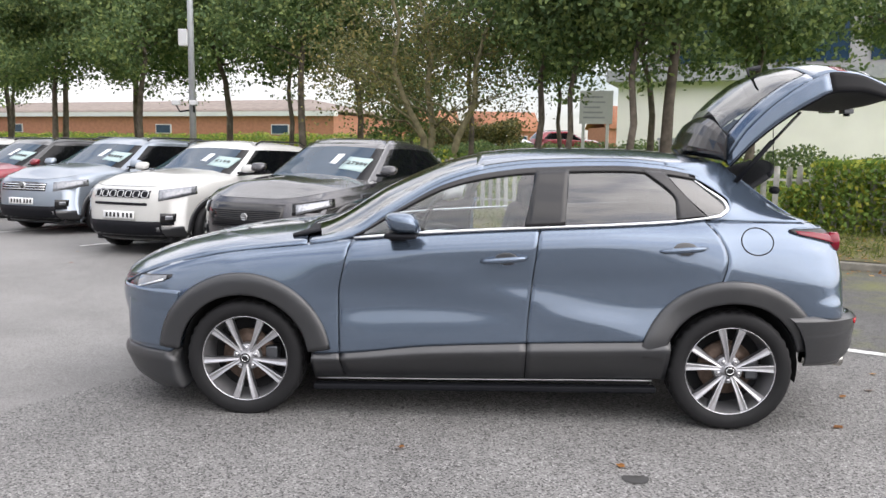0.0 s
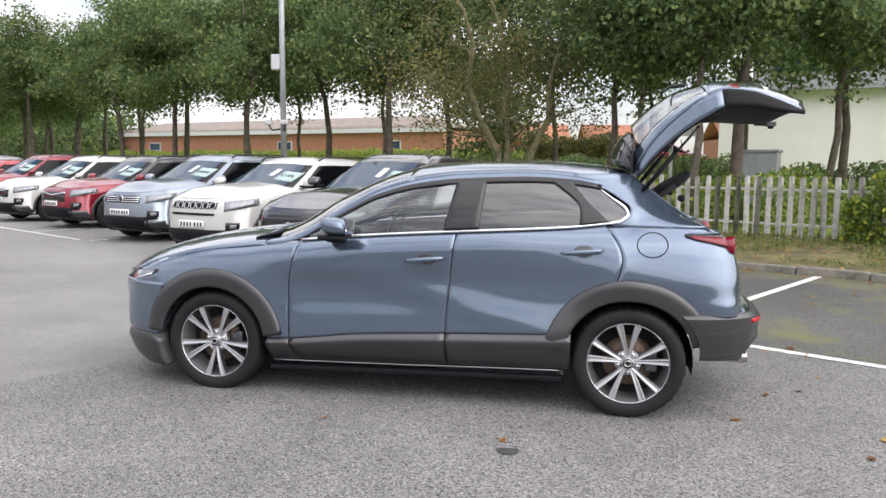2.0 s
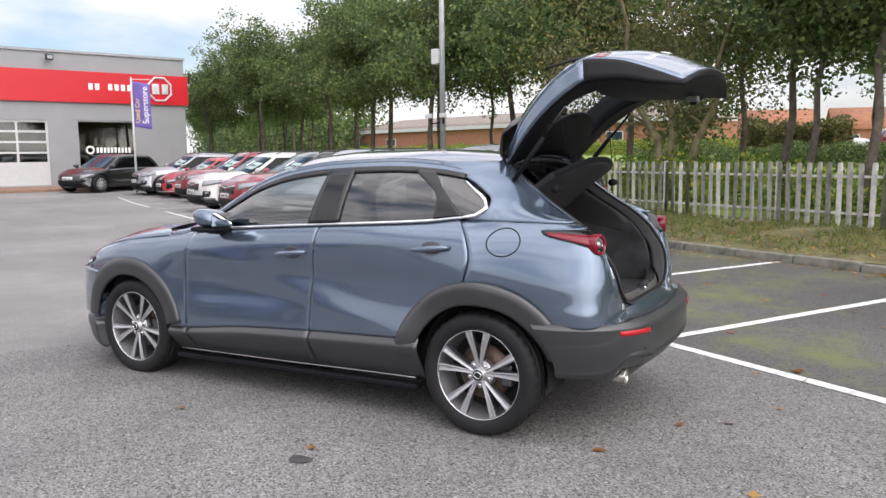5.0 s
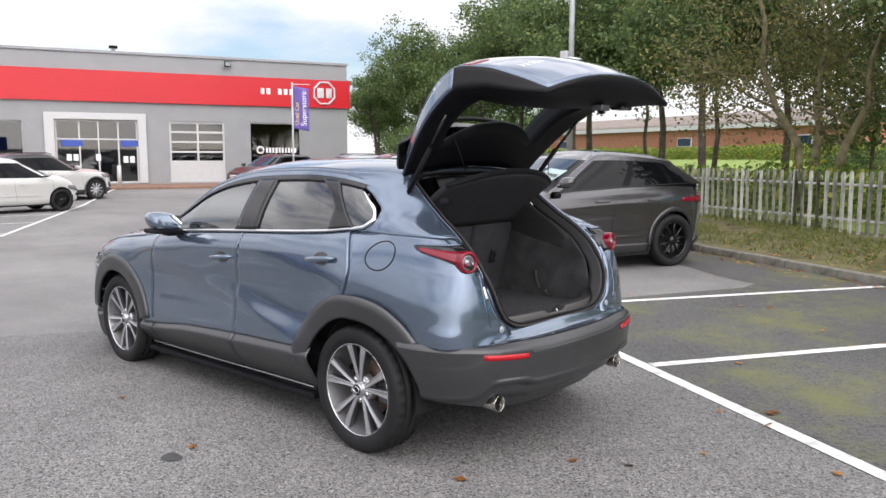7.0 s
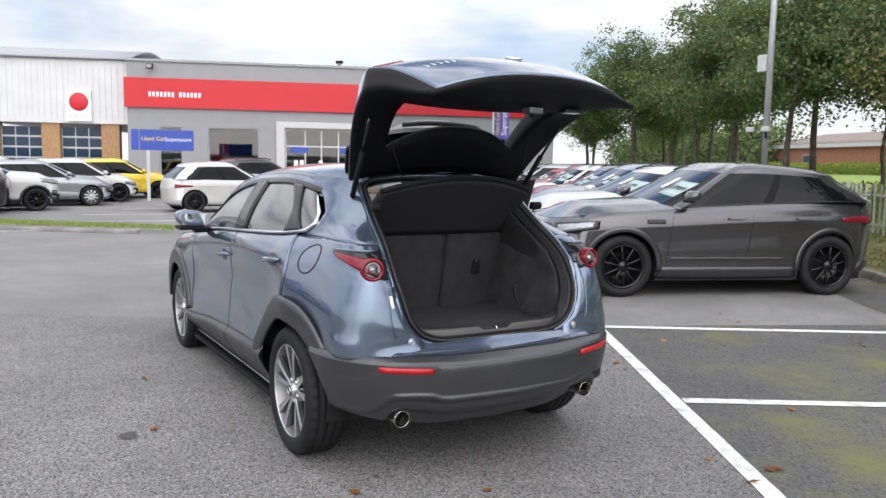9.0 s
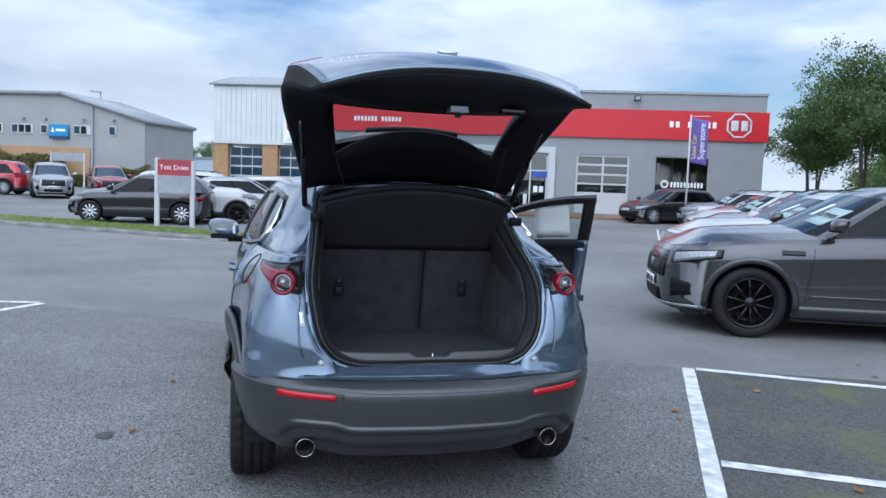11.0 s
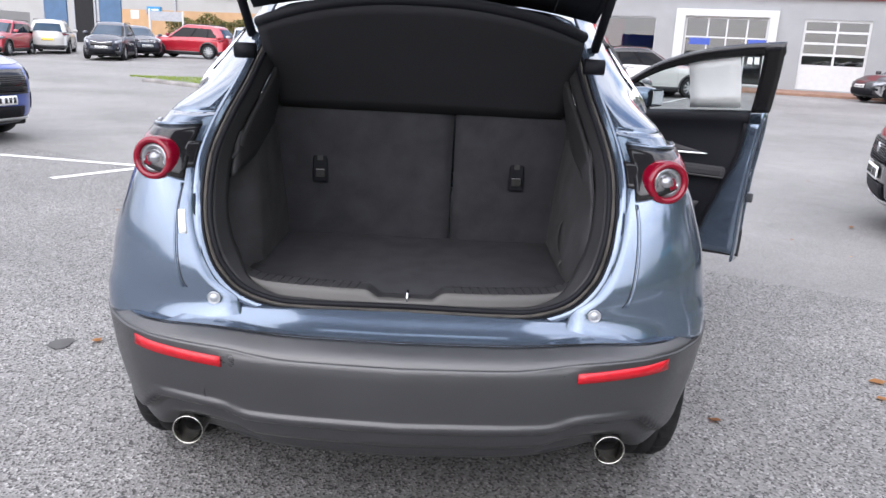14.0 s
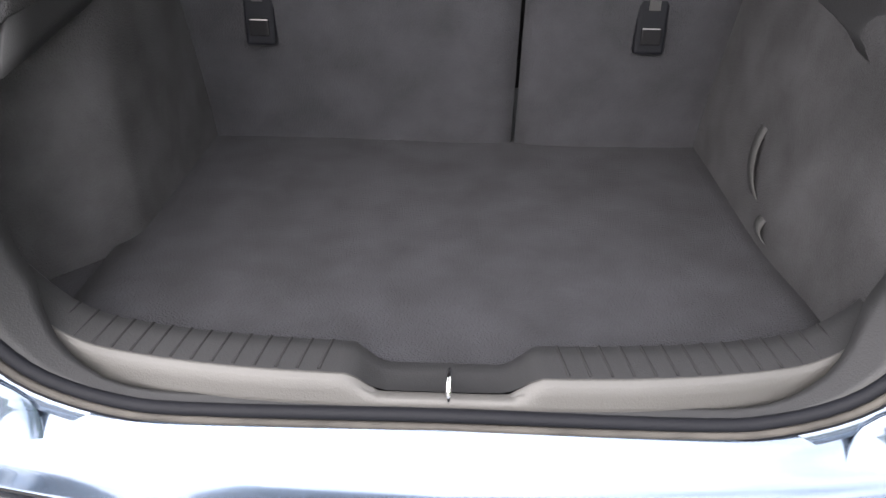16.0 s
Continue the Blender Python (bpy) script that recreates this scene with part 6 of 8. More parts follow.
M_shutter = plain("blue_roller_shutter", (0.055, 0.115, 0.21), 0.5, vary=0.1, vary_scale=1.5)
# the open doorway is a black leaf in place of its unlit inside
for x0, x1, mt, nm in ((-52.3, -50.0, M_void, "open_doorway"), (-49.1, -46.4, M_shutter, "roller_shutter"), (-56.4, -53.4, M_shutter, "roller_shutter")):
    dr = new(nm)
    dr.parent = blk
    box_ob("door_leaf", (x0, x1, -0.10, -0.003, 0, 5.25), mt, dr)
    box_ob("door_frame", (x0 - 0.3, x0, -0.16, -0.002, 0, 5.5), M_cap, dr)
    box_ob("door_head", (x0, x1, -0.16, -0.002, 5.25, 5.5), M_cap, dr)
    if mt is M_shutter:
        for k in range(16):
            box_ob("slat", (x0, x1, -0.118, -0.101, 0.02 + 0.325 * k, 0.31 + 0.325 * k), mt, dr)
for x, w2, z0, z1 in ((-36.4, 1.35, 4.45, 5.25), (-34.25, 2.0, 4.45, 5.25), (-31.55, 0.65, 4.45, 5.25), (-28.5, 1.55, 4.45, 5.25), (-25.3, 0.65, 4.45, 5.25), (-44.3, 1.3, 4.9, 5.7), (-42.0, 1.4, 4.9, 5.7)):
    wd = new("window")
    wd.parent = blk
    box_ob("window_frame", (x, x + w2, -0.10, 0.02, z0, z1), M_whiteframe, wd)
    for j in range(max(1, int(w2 / 0.62))):
        box_ob("pane", (x + 0.07 + j * 0.62, x + 0.55 + j * 0.62, -0.13, -0.08, z0 + 0.09, z1 - 0.09), M_sideglass if j else M_darkglass, wd)
    box_ob("security_lamp", (x + w2 * 0.5, x + w2 * 0.5 + 0.25, -0.35, -0.02, z1 + 0.35, z1 + 0.55), M_cap, blk)
M_sky_sign = plain("light_blue_sign", (0.02, 0.22, 0.48), 0.4, vary=0.05)
M_navy_sign = plain("navy_sign_foot", (0.012, 0.03, 0.13), 0.4)
for x0, x1, z0, z1 in ((-30.65, -28.9, 4.05, 5.25), (-43.1, -41.5, 2.95, 3.65)):
    sg_ = new("company_sign")
    sg_.parent = blk
    box_ob("sign_panel", (x0, x1, -0.25, -0.13, z0 + 0.2 * (z1 - z0), z1), M_sky_sign, sg_, "light blue company sign")
    box_ob("sign_foot", (x0, x1, -0.25, -0.13, z0, z0 + 0.2 * (z1 - z0) - 0.003), M_navy_sign, sg_)
    box_ob("sign_bar", (lerp(x0, x1, 0.36), lerp(x0, x1, 0.86), -0.262, -0.251, lerp(z0, z1, 0.52), lerp(z0, z1, 0.70)), M_letter, sg_)
    bm = bmesh.new()
    tri = [bm.verts.new((lerp(x0, x1, q), -0.258, lerp(z0, z1, w))) for q, w in ((0.10, 0.46), (0.28, 0.46), (0.19, 0.82))]
    bm.faces.new(tri)
    solid(place("sign_mark", bm, M_letter, sg_, smooth=False), 0.01)
box_ob("notice", (-45.2, -44.2, -0.14, -0.121, 2.5, 3.3), M_whiteframe, blk, "white notice on the brick base")
# plain yard walls behind the camera's way
for nm, sz in (("wall_yard", (-60, 45, -34, -33.6, 0, 2.4)), ("wall_yard", (38, 38.4, -33.6, 30, 0, 2.4))):
    tagged(box_ob(nm, sz, M_block, None), "plain grey wall closing the yard", "wall", kind="structure")


# ---------- signs in the yard ----------
def post_sign(name, label, m, panels, posts, texts):
    s = thing(name, label, "sign", m)
    for x, h in posts:
        box_ob("post", (x - 0.055, x + 0.055, -0.055, 0.055, 0, h), M_whiteframe, s, bevel=0.008)
    for x0, x1, z0, z1, mt in panels:
        box_ob("panel", (x0, x1, -0.075, -0.056, z0, z1), mt, s)
    for body, x, z, size, mt in texts:
        text_ob("sign_text", body, size, mt, Matrix.Translation((x, -0.078, z)) @ Matrix.Rotation(radians(90), 4, "X"), s)
    return s


M_redsign = plain("dull_red_sign_panel", (0.33, 0.035, 0.05), 0.45)
post_sign("test_drive_sign", "grey and red sign on two white posts on the grass", pose(-15.75, -2.60, 0.1, 0, 0, 77), [(-0.42, 0.42, 1.32, 1.72, M_redsign), (-0.42, 0.42, 0.86, 1.32, M_cap)], [(-0.45, 1.76), (0.45, 1.70)], [("Test Drive", 0.0, 1.52, 0.17, M_letter)])
post_sign("superstore_sign", "blue sign on a white post", pose(-23.56, 2.55, 0.063, 0, 0, 78) @ Matrix.Diagonal((0.991, 0.991, 0.991, 1)), [(-0.25, 1.55, 1.78, 2.50, M_blue_sign), (-0.52, -0.27, 1.78, 2.50, M_blue_sign)], [(0.02, 1.9)], [("Used Car", 0.20, 2.18, 0.20, M_yellow), ("Superstore", 1.03, 2.17, 0.20, M_letter)])

# ---------- parked cars ----------
def superpt(f, w, n):
    return (max(1 - abs(f) ** n, 0)) ** (1 / n) * w


M_plate_bar = plain("dark_plate_print", (0.02, 0.02, 0.02), 0.6)
M_rimblack = plain("gloss_black_alloy", (0.008, 0.008, 0.009), 0.16, 0.2)
M_rimsilver = plain("silver_alloy_wheel", (0.52, 0.53, 0.54), 0.3, 0.9)
# white card toned down to look seen through the windscreen
M_card = plain("glass_dimmed_price_card", (0.34, 0.44, 0.44), 0.6, vary=0.04)
WHEELS = {}


def parked_wheel(r, rim, spokes):
    """The mesh pieces of a wheel of that size, made once: tyre, rim, spokes."""
    key = (round(r, 3), rim.name, spokes)
    if key in WHEELS:
        return WHEELS[key]
    rr = r * 0.70
    bm = bmesh.new()
    lathe_bm(bm, [(rr, 0.06), (rr + 0.02, 0.10), (r - 0.03, 0.10), (r, 0.075), (r, -0.075), (r - 0.03, -0.10), (rr, -0.08)], 36)
    t = place("tyre", bm, M_rubber).data
    bm = bmesh.new()
    lathe_bm(bm, [(rr + 0.004, 0.088), (rr - 0.012, 0.092), (rr - 0.02, 0.07), (rr - 0.03, -0.05), (0.0, -0.05)], 36)
    b = place("rim", bm, [M_alloy_dark if rim is not M_rimblack else M_rimblack]).data
    bm = bmesh.new()
    wd = 0.011 if rim is M_rimblack else 0.024
    box_bm(bm, -wd, wd, 0.050, 0.085, 0.03, rr - 0.008, 0.007, 1)
    s = place("spoke", bm, rim).data
    bm = bmesh.new()
    lathe_bm(bm, [(0.0, 0.09), (0.06, 0.088), (0.065, 0.05)], 20)
    h = place("hub", bm, rim).data
    for o in [o for o in scene.collection.objects if o.data in (t, b, s, h)]:
        bpy.data.objects.remove(o)
    WHEELS[key] = (t, b, s, h)
    return WHEELS[key]


def parked_car(label, paint, at, heading, L=4.4, WD=1.84, H=1.62, wb=2.66, r=0.345, belt=1.0, hood=0.95, rim=None, spokes=10, roof=None, grille="slats", nose=0.85, clad=True, cowl=1.22, tail=0.30, card=True, group="parked cars", lamps=True, z=0.0, drop=0.0, slope=0.10, rise=0.04, rails=True, vent=False, price="", qend=37):
    """A parked car, built with its front along +x and then turned to its heading (degrees)."""
    rim = rim or M_rimsilver
    roof = roof or paint
    c = thing("car", label, "car", pose(at[0], at[1], z, 0, 0, heading), group)
    a, hw = L / 2, WD / 2
    cx = a - cowl
    # shoulder: the bonnet's edge, then the line under the side glass
    shoulder = curve([(-a, belt + rise + 0.01), (-a + 0.5, belt + rise), (cx - 1.2, belt + 0.015), (cx - 0.1, hood + 0.015), (cx + 0.15, hood), (lerp(cx, a, 0.55), lerp(nose, hood, 0.72)), (a - 0.22, lerp(nose, hood, 0.34)), (a - 0.08, nose + 0.02), (a, nose)])
    # level: height fraction, front and rear set back, half width lost, plan exponent
    lev = [(0.0, 0.17, 0.17, 0.10, 3.6), (0.08, 0.06, 0.06, 0.045, 3.8), (0.18, 0.015, 0.03, 0.020, 4.0), (0.28, 0.004, 0.016, 0.020, 4.1), (0.38, 0.0, 0.01, 0.026, 4.2), (0.50, 0.004, 0.004, 0.018, 4.2), (0.64, 0.012, 0.0, 0.006, 4.2), (0.76, 0.022, 0.02, 0.0, 4.2), (0.82, 0.032, 0.028, 0.006, 4.2), (0.90, 0.050, 0.037, 0.024, 4.2), (0.95, 0.075, 0.045, 0.040, 4.2), (1.0, 0.135, 0.06, 0.072, 4.2)]
    peak = cx - 1.15

    def roof_z(x):
        if x < peak:
            return H - slope * ((peak - x) / (peak + a)) ** 1.7
        return H - 0.035 * min((x - peak) / 0.6, 1.5) ** 2

    # greenhouse level: height fraction, front x, rear x, half width, exponent
    up = [(0.0, cx + 0.02, -a + 0.09, hw - 0.075, 6), (0.36, cx - 0.36, -a + lerp(0.10, tail, 0.45), hw - 0.14, 6), (0.74, cx - 0.76, -a + tail + 0.06, hw - 0.215, 5.5), (0.86, cx - 0.89, -a + tail + 0.12, hw - 0.24, 5.5),
          (0.945, cx - 1.02, -a + tail + 0.24, hw - 0.30, 5), (0.985, cx - 1.18, -a + tail + 0.42, hw - 0.40, 4.5), (1.0, cx - 1.4, -a + tail + 0.7, hw - 0.56, 4)]
    lf = [q[0] for q in lev]

    def at_f(f):
        d = [float(np.interp(f, lf, [q[k] for q in lev])) for k in range(1, 5)]
        return a - d[0], -a + d[1], hw - d[2], d[3]

    def at_z(zz, x=None):
        return at_f(min(max((zz - 0.20) / (shoulder(a - 0.05 if x is None else x) - 0.20), 0), 1))

    def crown(x):
        return 0.105 * min(max((a - 0.05 - x) / 0.45, 0), 1) + 0.012

    fr = list(np.linspace(-1, 1, 15))
    sd = list(np.linspace(1, -1, 41))

    def outline(xf, xr, w, n):
        xm, ax = (xf + xr) / 2, (xf - xr) / 2
        k = 2 ** (-1 / n)
        pts = [(xm + superpt(f * k, ax, n), f * k * w) for f in fr]
        pts += [(xm + ax * f * k, superpt(f * k, w, n)) for f in sd]
        pts += [(xm - superpt(f * k, ax, n), f * k * w) for f in reversed(fr)]
        pts += [(xm + ax * f * k, -superpt(f * k, w, n)) for f in reversed(sd)]
        return pts

    def ring(q):
        if len(q) == 5 and q[1] < 0.5 and q[2] >= 0:
            xf, xr, w, n = a - q[1], -a + q[2], hw - q[3], q[4]
            return [(x, y, lerp(0.20, shoulder(x), q[0])) for x, y in outline(xf, xr, w, n)]
        k, xf, xr, w, n = q
        return [(x, y, lerp(shoulder(x) + (crown(x) * (1 - (y / w) ** 2) if x > 0 else 0.0) - 0.015, roof_z(x) - (0.02 * (y / w) ** 2), k)) for x, y in outline(xf, xr, w, n)]

    nf, ns = len(fr), len(sd)

    def skin(levels, keep, name, mat, parent, lab="", close=False, cut=False, sub=1, pick=None):
        rows = []
        for p, q in zip(levels, levels[1:]):
            for i in range(sub):
                rows.append([lerp(u, v, i / sub) for u, v in zip(p, q)])
        rows.append(levels[-1])
        bm = bmesh.new()
        vs = [[bm.verts.new(p) for p in ring(q)] for q in rows]
        n = len(vs[0])
        for i in range(len(vs) - 1):
            for j in range(n):
                if keep(i / sub, j):
                    face = bm.faces.new((vs[i][j], vs[i][(j + 1) % n], vs[i + 1][(j + 1) % n], vs[i + 1][j]))
                    face.material_index = pick(i / sub, j) if pick else 0
        if close:
            bm.faces.new(vs[-1])
        if cut:
            for wx in (wb / 2 + drop, -wb / 2 + drop):
                rad = r + 0.055
                inside = {v for v in bm.verts if math.hypot(v.co.x - wx, v.co.z - r) < rad}
                bmesh.ops.delete(bm, geom=[f for f in bm.faces if all(v in inside for v in f.verts)], context="FACES")
                for v in [v for v in bm.verts if v.is_valid and math.hypot(v.co.x - wx, v.co.z - r) < rad]:
                    d = math.hypot(v.co.x - wx, v.co.z - r) or 1e-5
                    v.co.x, v.co.z = wx + (v.co.x - wx) * rad / d, r + (v.co.z - r) * rad / d
        bmesh.ops.delete(bm, geom=[v for v in bm.verts if not v.link_faces], context="VERTS")
        return place(name, bm, mat, parent, lab)

    skin(lev, lambda i, j: True, "body", paint, c, cut=True, sub=3)
    xf, xr, dw, dn = at_f(1.0)
    xm, ax, kk, x1 = (xf + xr) / 2, (xf - xr) / 2, 2 ** (-1 / dn), cx - 0.25

    def deck(u, v):
        s = lerp(-1, 1, v)
        x = lerp(xm + superpt(s * kk, ax, dn), x1, u)
        ye = superpt((lerp(xm + kk * ax, x1, u) - xm) / ax, dw, dn)
        ridge = 0.012 * math.exp(-((abs(s) - 0.62) / 0.12) ** 2) * min(u * 4, 1)
        return (x, s * ye, shoulder(x) + crown(x) * (1 - s * s) * min(u * 3 + 0.15, 1) + ridge)
    grid_ob("bonnet", deck, 16, 16, paint, c)
    # greenhouse
    side = lambda j: nf <= j < nf + ns - 1 or 2 * nf + ns <= j < 2 * nf + 2 * ns - 1
    col = lambda j: (j - nf) if j < nf + ns else (2 * nf + 2 * ns - 2 - j)
    win_f = lambda j: side(j) and 2 <= col(j) < 17
    win_r = lambda j: side(j) and 19 <= col(j) < 30
    win_q = lambda i, j: side(j) and 31 <= col(j) < qend - 2.0 * i
    scr = lambda j: 1 <= j < nf - 2
    rear = lambda j: nf + ns + 1 <= j < 2 * nf + ns - 2
    glazed = lambda i, j: i < 2 and (win_f(j) or win_r(j) or win_q(i, j) or scr(j) or rear(j))
    skin(up, lambda i, j: not glazed(i, j), "cabin_frame", [roof, M_pillar], c, close=True, sub=3, pick=lambda i, j: 1 if i < 2 and (side(j) and 14 <= col(j) < qend - 2.0 * i or not side(j) and (scr(j - 1) or scr(j + 1))) else 0)
    near, far = (lambda j: j < nf + ns), (lambda j: j > nf + ns)
    for nm, sel, lab in (("windscreen", lambda i, j: scr(j), "dark windscreen with sky reflection in its colour"), ("rear_window", lambda i, j: rear(j), "dark rear glass"),
                         ("side_window", lambda i, j: win_f(j) and near(j), ""), ("side_window", lambda i, j: win_r(j) and near(j), ""), ("side_window", lambda i, j: win_q(i, j) and near(j), ""),
                         ("side_window", lambda i, j: win_f(j) and far(j), ""), ("side_window", lambda i, j: win_r(j) and far(j), ""), ("side_window", lambda i, j: win_q(i, j) and far(j), "")):
        skin(up, lambda i, j, sel=sel: i < 2 and sel(i, j), nm, M_sideglass if nm == "side_window" else M_darkglass, c, lab, sub=3)

    def patch(name, y0, y1, z0, z1, mat, out=0.008, parent=c, nu=10, nv=3, back=False, lab="", sl=0.0, thick=0.012):
        def fn(u, v):
            y, zz = lerp(y0, y1, u), lerp(z0, z1, v) + sl * (u - 0.5)
            xf, xr, w, n = at_z(zz)
            xm, ax = (xf + xr) / 2, (xf - xr) / 2
            x = superpt(min(abs(y) / w, 0.999), ax, n)
            return (xm + x + out, y, zz) if not back else (xm - x - out, y, zz)
        return grid_ob(name, fn, nu, nv, mat, parent, lab, thick=thick, offset=0)

    def flank(name, x0, x1, z0, z1, mat, sg, out=0.008, parent=c, lab=""):
        def fn(u, v):
            x, zz = lerp(x0, x1, u), lerp(z0, z1, v)
            xf, xr, w, n = at_z(zz, x)
            xm, ax = (xf + xr) / 2, (xf - xr) / 2
            return (x, sg * (superpt((x - xm) / ax, w, n) + out), zz)
        return grid_ob(name, fn, 20, 3, mat, parent, lab, thick=0.012, offset=0)

    def wrap(name, t0, t1, za0, za1, zb0, zb1, mat, sg, out, lab=""):
        """A patch that runs round the front corner, between two angles of the plan."""
        def fn(u, v):
            th, zz = radians(lerp(t0, t1, u)), lerp(lerp(za0, zb0, u), lerp(za1, zb1, u), v)
            x = a - 0.1
            for _ in range(3):
                xf, xr, w, n = at_z(zz, x)
                x = (xf + xr) / 2 + (xf - xr) / 2 * math.cos(th) ** (2 / n)
            return (x + out * math.cos(th), sg * (w * math.sin(th) ** (2 / n) + out * math.sin(th)), zz)
        return grid_ob(name, fn, 12, 3, mat, c, lab, thick=0.003, offset=0)

    box_ob("underbody", (-a + 0.25, a - 0.25, -hw + 0.27, hw - 0.27, 0.17, 0.62), M_void, c, bevel=0.02)
    box_ob("floorpan", (-wb / 2 + drop + r + 0.06, wb / 2 + drop - r - 0.06, -hw + 0.08, hw - 0.08, 0.19, 0.5), M_void, c)
    if lamps:
        for sg in (-1, 1):
            low = 0.012 if grille == "mesh" else 0.0
            wrap("lamp_bezel", 22, 57, nose - 0.155 + low, nose - 0.006, nose - 0.07 + low, nose + 0.040, M_smoke if not low else M_rimblack, sg, 0.004)
            wrap("headlamp", 25, 54, nose - 0.140 + low, nose - 0.022, nose - 0.058 + low, nose + 0.028, M_smoke if low else M_clear_lens, sg, 0.011, "clear headlamp")
            wrap("fog_recess", 25, 41 if low else 38, *((0.36, 0.57, 0.41, 0.53) if grille == 'mesh' else (0.42, 0.50, 0.43, 0.49)), M_matt, sg, 0.004)
            if grille in ("slots", "slats", "wing"):
                wrap("fog_surround", 25, 40, 0.455, 0.585, 0.475, 0.580, M_black, sg, 0.007, "black fog lamp surround")
                wrap("fog_lamp", 30, 37, 0.495, 0.550, 0.500, 0.548, M_clear_lens, sg, 0.013, "small round fog lamp")
            patch("tail_lamp", sg * hw * 0.62, sg * hw * 0.96, nose + 0.0, nose + 0.10, M_red_lens, 0.010, back=True, lab="red tail lamp")
    gw = hw * 0.50

    def badge(zz, rad):
        """A bright ring with a disc on the nose."""
        q = at_z(zz)
        o = new("nose_badge")
        o.parent = c
        bm = bmesh.new()
        lathe_bm(bm, [(0.0, 0.006), (rad * 0.8, 0.004), (rad * 0.86, 0.010), (rad, 0.008), (rad, -0.02)], 20, "x", (q[0] + 0.016, 0, zz))
        place("badge_ring", bm, M_rimsilver, o, "bright round badge")
        if sum(q) and grille == "slats":
            for sg in (-1, 1):
                pipe_ob("badge_bar", [(q[0] + 0.028, sg * rad * 0.55, zz + rad * 0.5), (q[0] + 0.028, sg * rad * 0.2, zz - rad * 0.5), (q[0] + 0.028, 0, zz + rad * 0.05)], 0.006, M_black, o, n=5)
    if grille == "slats":
        patch("grille", -gw, gw, nose - 0.15, nose - 0.012, M_black, 0.006, lab="black grille")
        for k in range(3):
            patch("grille_bar", -gw, gw, nose - 0.13 + 0.038 * k, nose - 0.117 + 0.038 * k, M_chrome, 0.014, nv=1)
        badge(nose - 0.080, 0.068)
    elif grille == "slots":
        patch("grille", -gw, gw, nose - 0.115, nose - 0.015, M_matt, 0.005, lab="black slotted grille")
        for k in range(7):
            y = lerp(-gw, gw, (k + 0.5) / 7)
            rnd4 = lambda k: math.copysign(abs(k) ** 0.5, k)
            slot = []
            for t in np.linspace(0, 2 * math.pi, 25)[:-1]:
                q = at_z(nose - 0.066 + 0.042 * rnd4(math.sin(t)))
                yy = y + 0.047 * rnd4(math.cos(t))
                slot.append((sum(q[:2]) / 2 + superpt(min(abs(yy) / q[2], 0.99), (q[0] - q[1]) / 2, q[3]) + 0.014, yy, nose - 0.066 + 0.042 * rnd4(math.sin(t))))
            pipe_ob("grille_slot", slot, 0.006, M_rimsilver, c, closed=True)
        patch("slot_intake", -gw * 0.95, gw * 0.95, nose - 0.215, nose - 0.180, M_matt, 0.006, lab="thin black intake under the grille")
    elif grille == "mesh":
        patch("grille", -gw * 1.05, gw * 1.05, 0.56, nose - 0.02, M_black, 0.008, lab="black mesh grille")
        for k in range(9):
            patch("grille_bar", -gw, gw, 0.575 + 0.022 * k, 0.583 + 0.022 * k, M_matt, 0.016, nv=1)
        badge(0.685, 0.045)
    elif grille == "wing":
        patch("grille", -gw, gw, 0.60, nose - 0.01, M_black, 0.006, lab="black grille with a chrome wing bar")
        for sg in (-1, 1):
            patch("grille_bar", 0.0, sg * gw, nose - 0.10, nose - 0.075, M_chrome, 0.016, nv=1, sl=0.06)
    elif grille == "none":
        patch("lower_grille", -gw, gw, 0.34, 0.46, M_black, 0.006)
    if clad:
        for k in (0, 1):
            patch("lower_bumper", -hw * 0.84, hw * 0.84, 0.22, 0.40 if grille != "mesh" or k else 0.26, M_clad, 0.012, nu=16, back=bool(k), lab="black plastic lower bumper")
    if grille == "mesh":
        patch("front_intake", -hw * 0.42, hw * 0.42, 0.29, 0.42, M_matt, 0.010, lab="black lower air intake")
        patch("bumper_lip", -hw * 0.80, hw * 0.80, 0.255, 0.285, M_rimsilver, 0.020, nu=16, nv=1, lab="silver lower bumper lip")
    else:
        patch("front_intake", -hw * 0.66, hw * 0.66, 0.25, 0.475, M_matt, 0.016, lab="black lower air intake")
    pl = new("number_plate")
    pl.parent = c
    pz = 0.50 if grille != "mesh" else 0.44
    patch("plate", -0.26, 0.26, pz, pz + 0.105, M_plate_w, 0.022, parent=pl, nu=6, lab="white number plate")
    for k in range(7):
        y = -0.21 + 0.065 * k + (0.02 if k > 3 else 0)
        patch("plate_bar", y, y + 0.035, pz + 0.022, pz + 0.084, M_plate_bar, 0.030, parent=pl, nu=1, nv=1, thick=0.004)
    patch("rear_plate", -0.26, 0.26, 0.62, 0.725, plain("yellow_number_plate", (0.75, 0.55, 0.05), 0.4) if "yellow_number_plate" not in bpy.data.materials else bpy.data.materials["yellow_number_plate"], 0.014, back=True, nu=6)
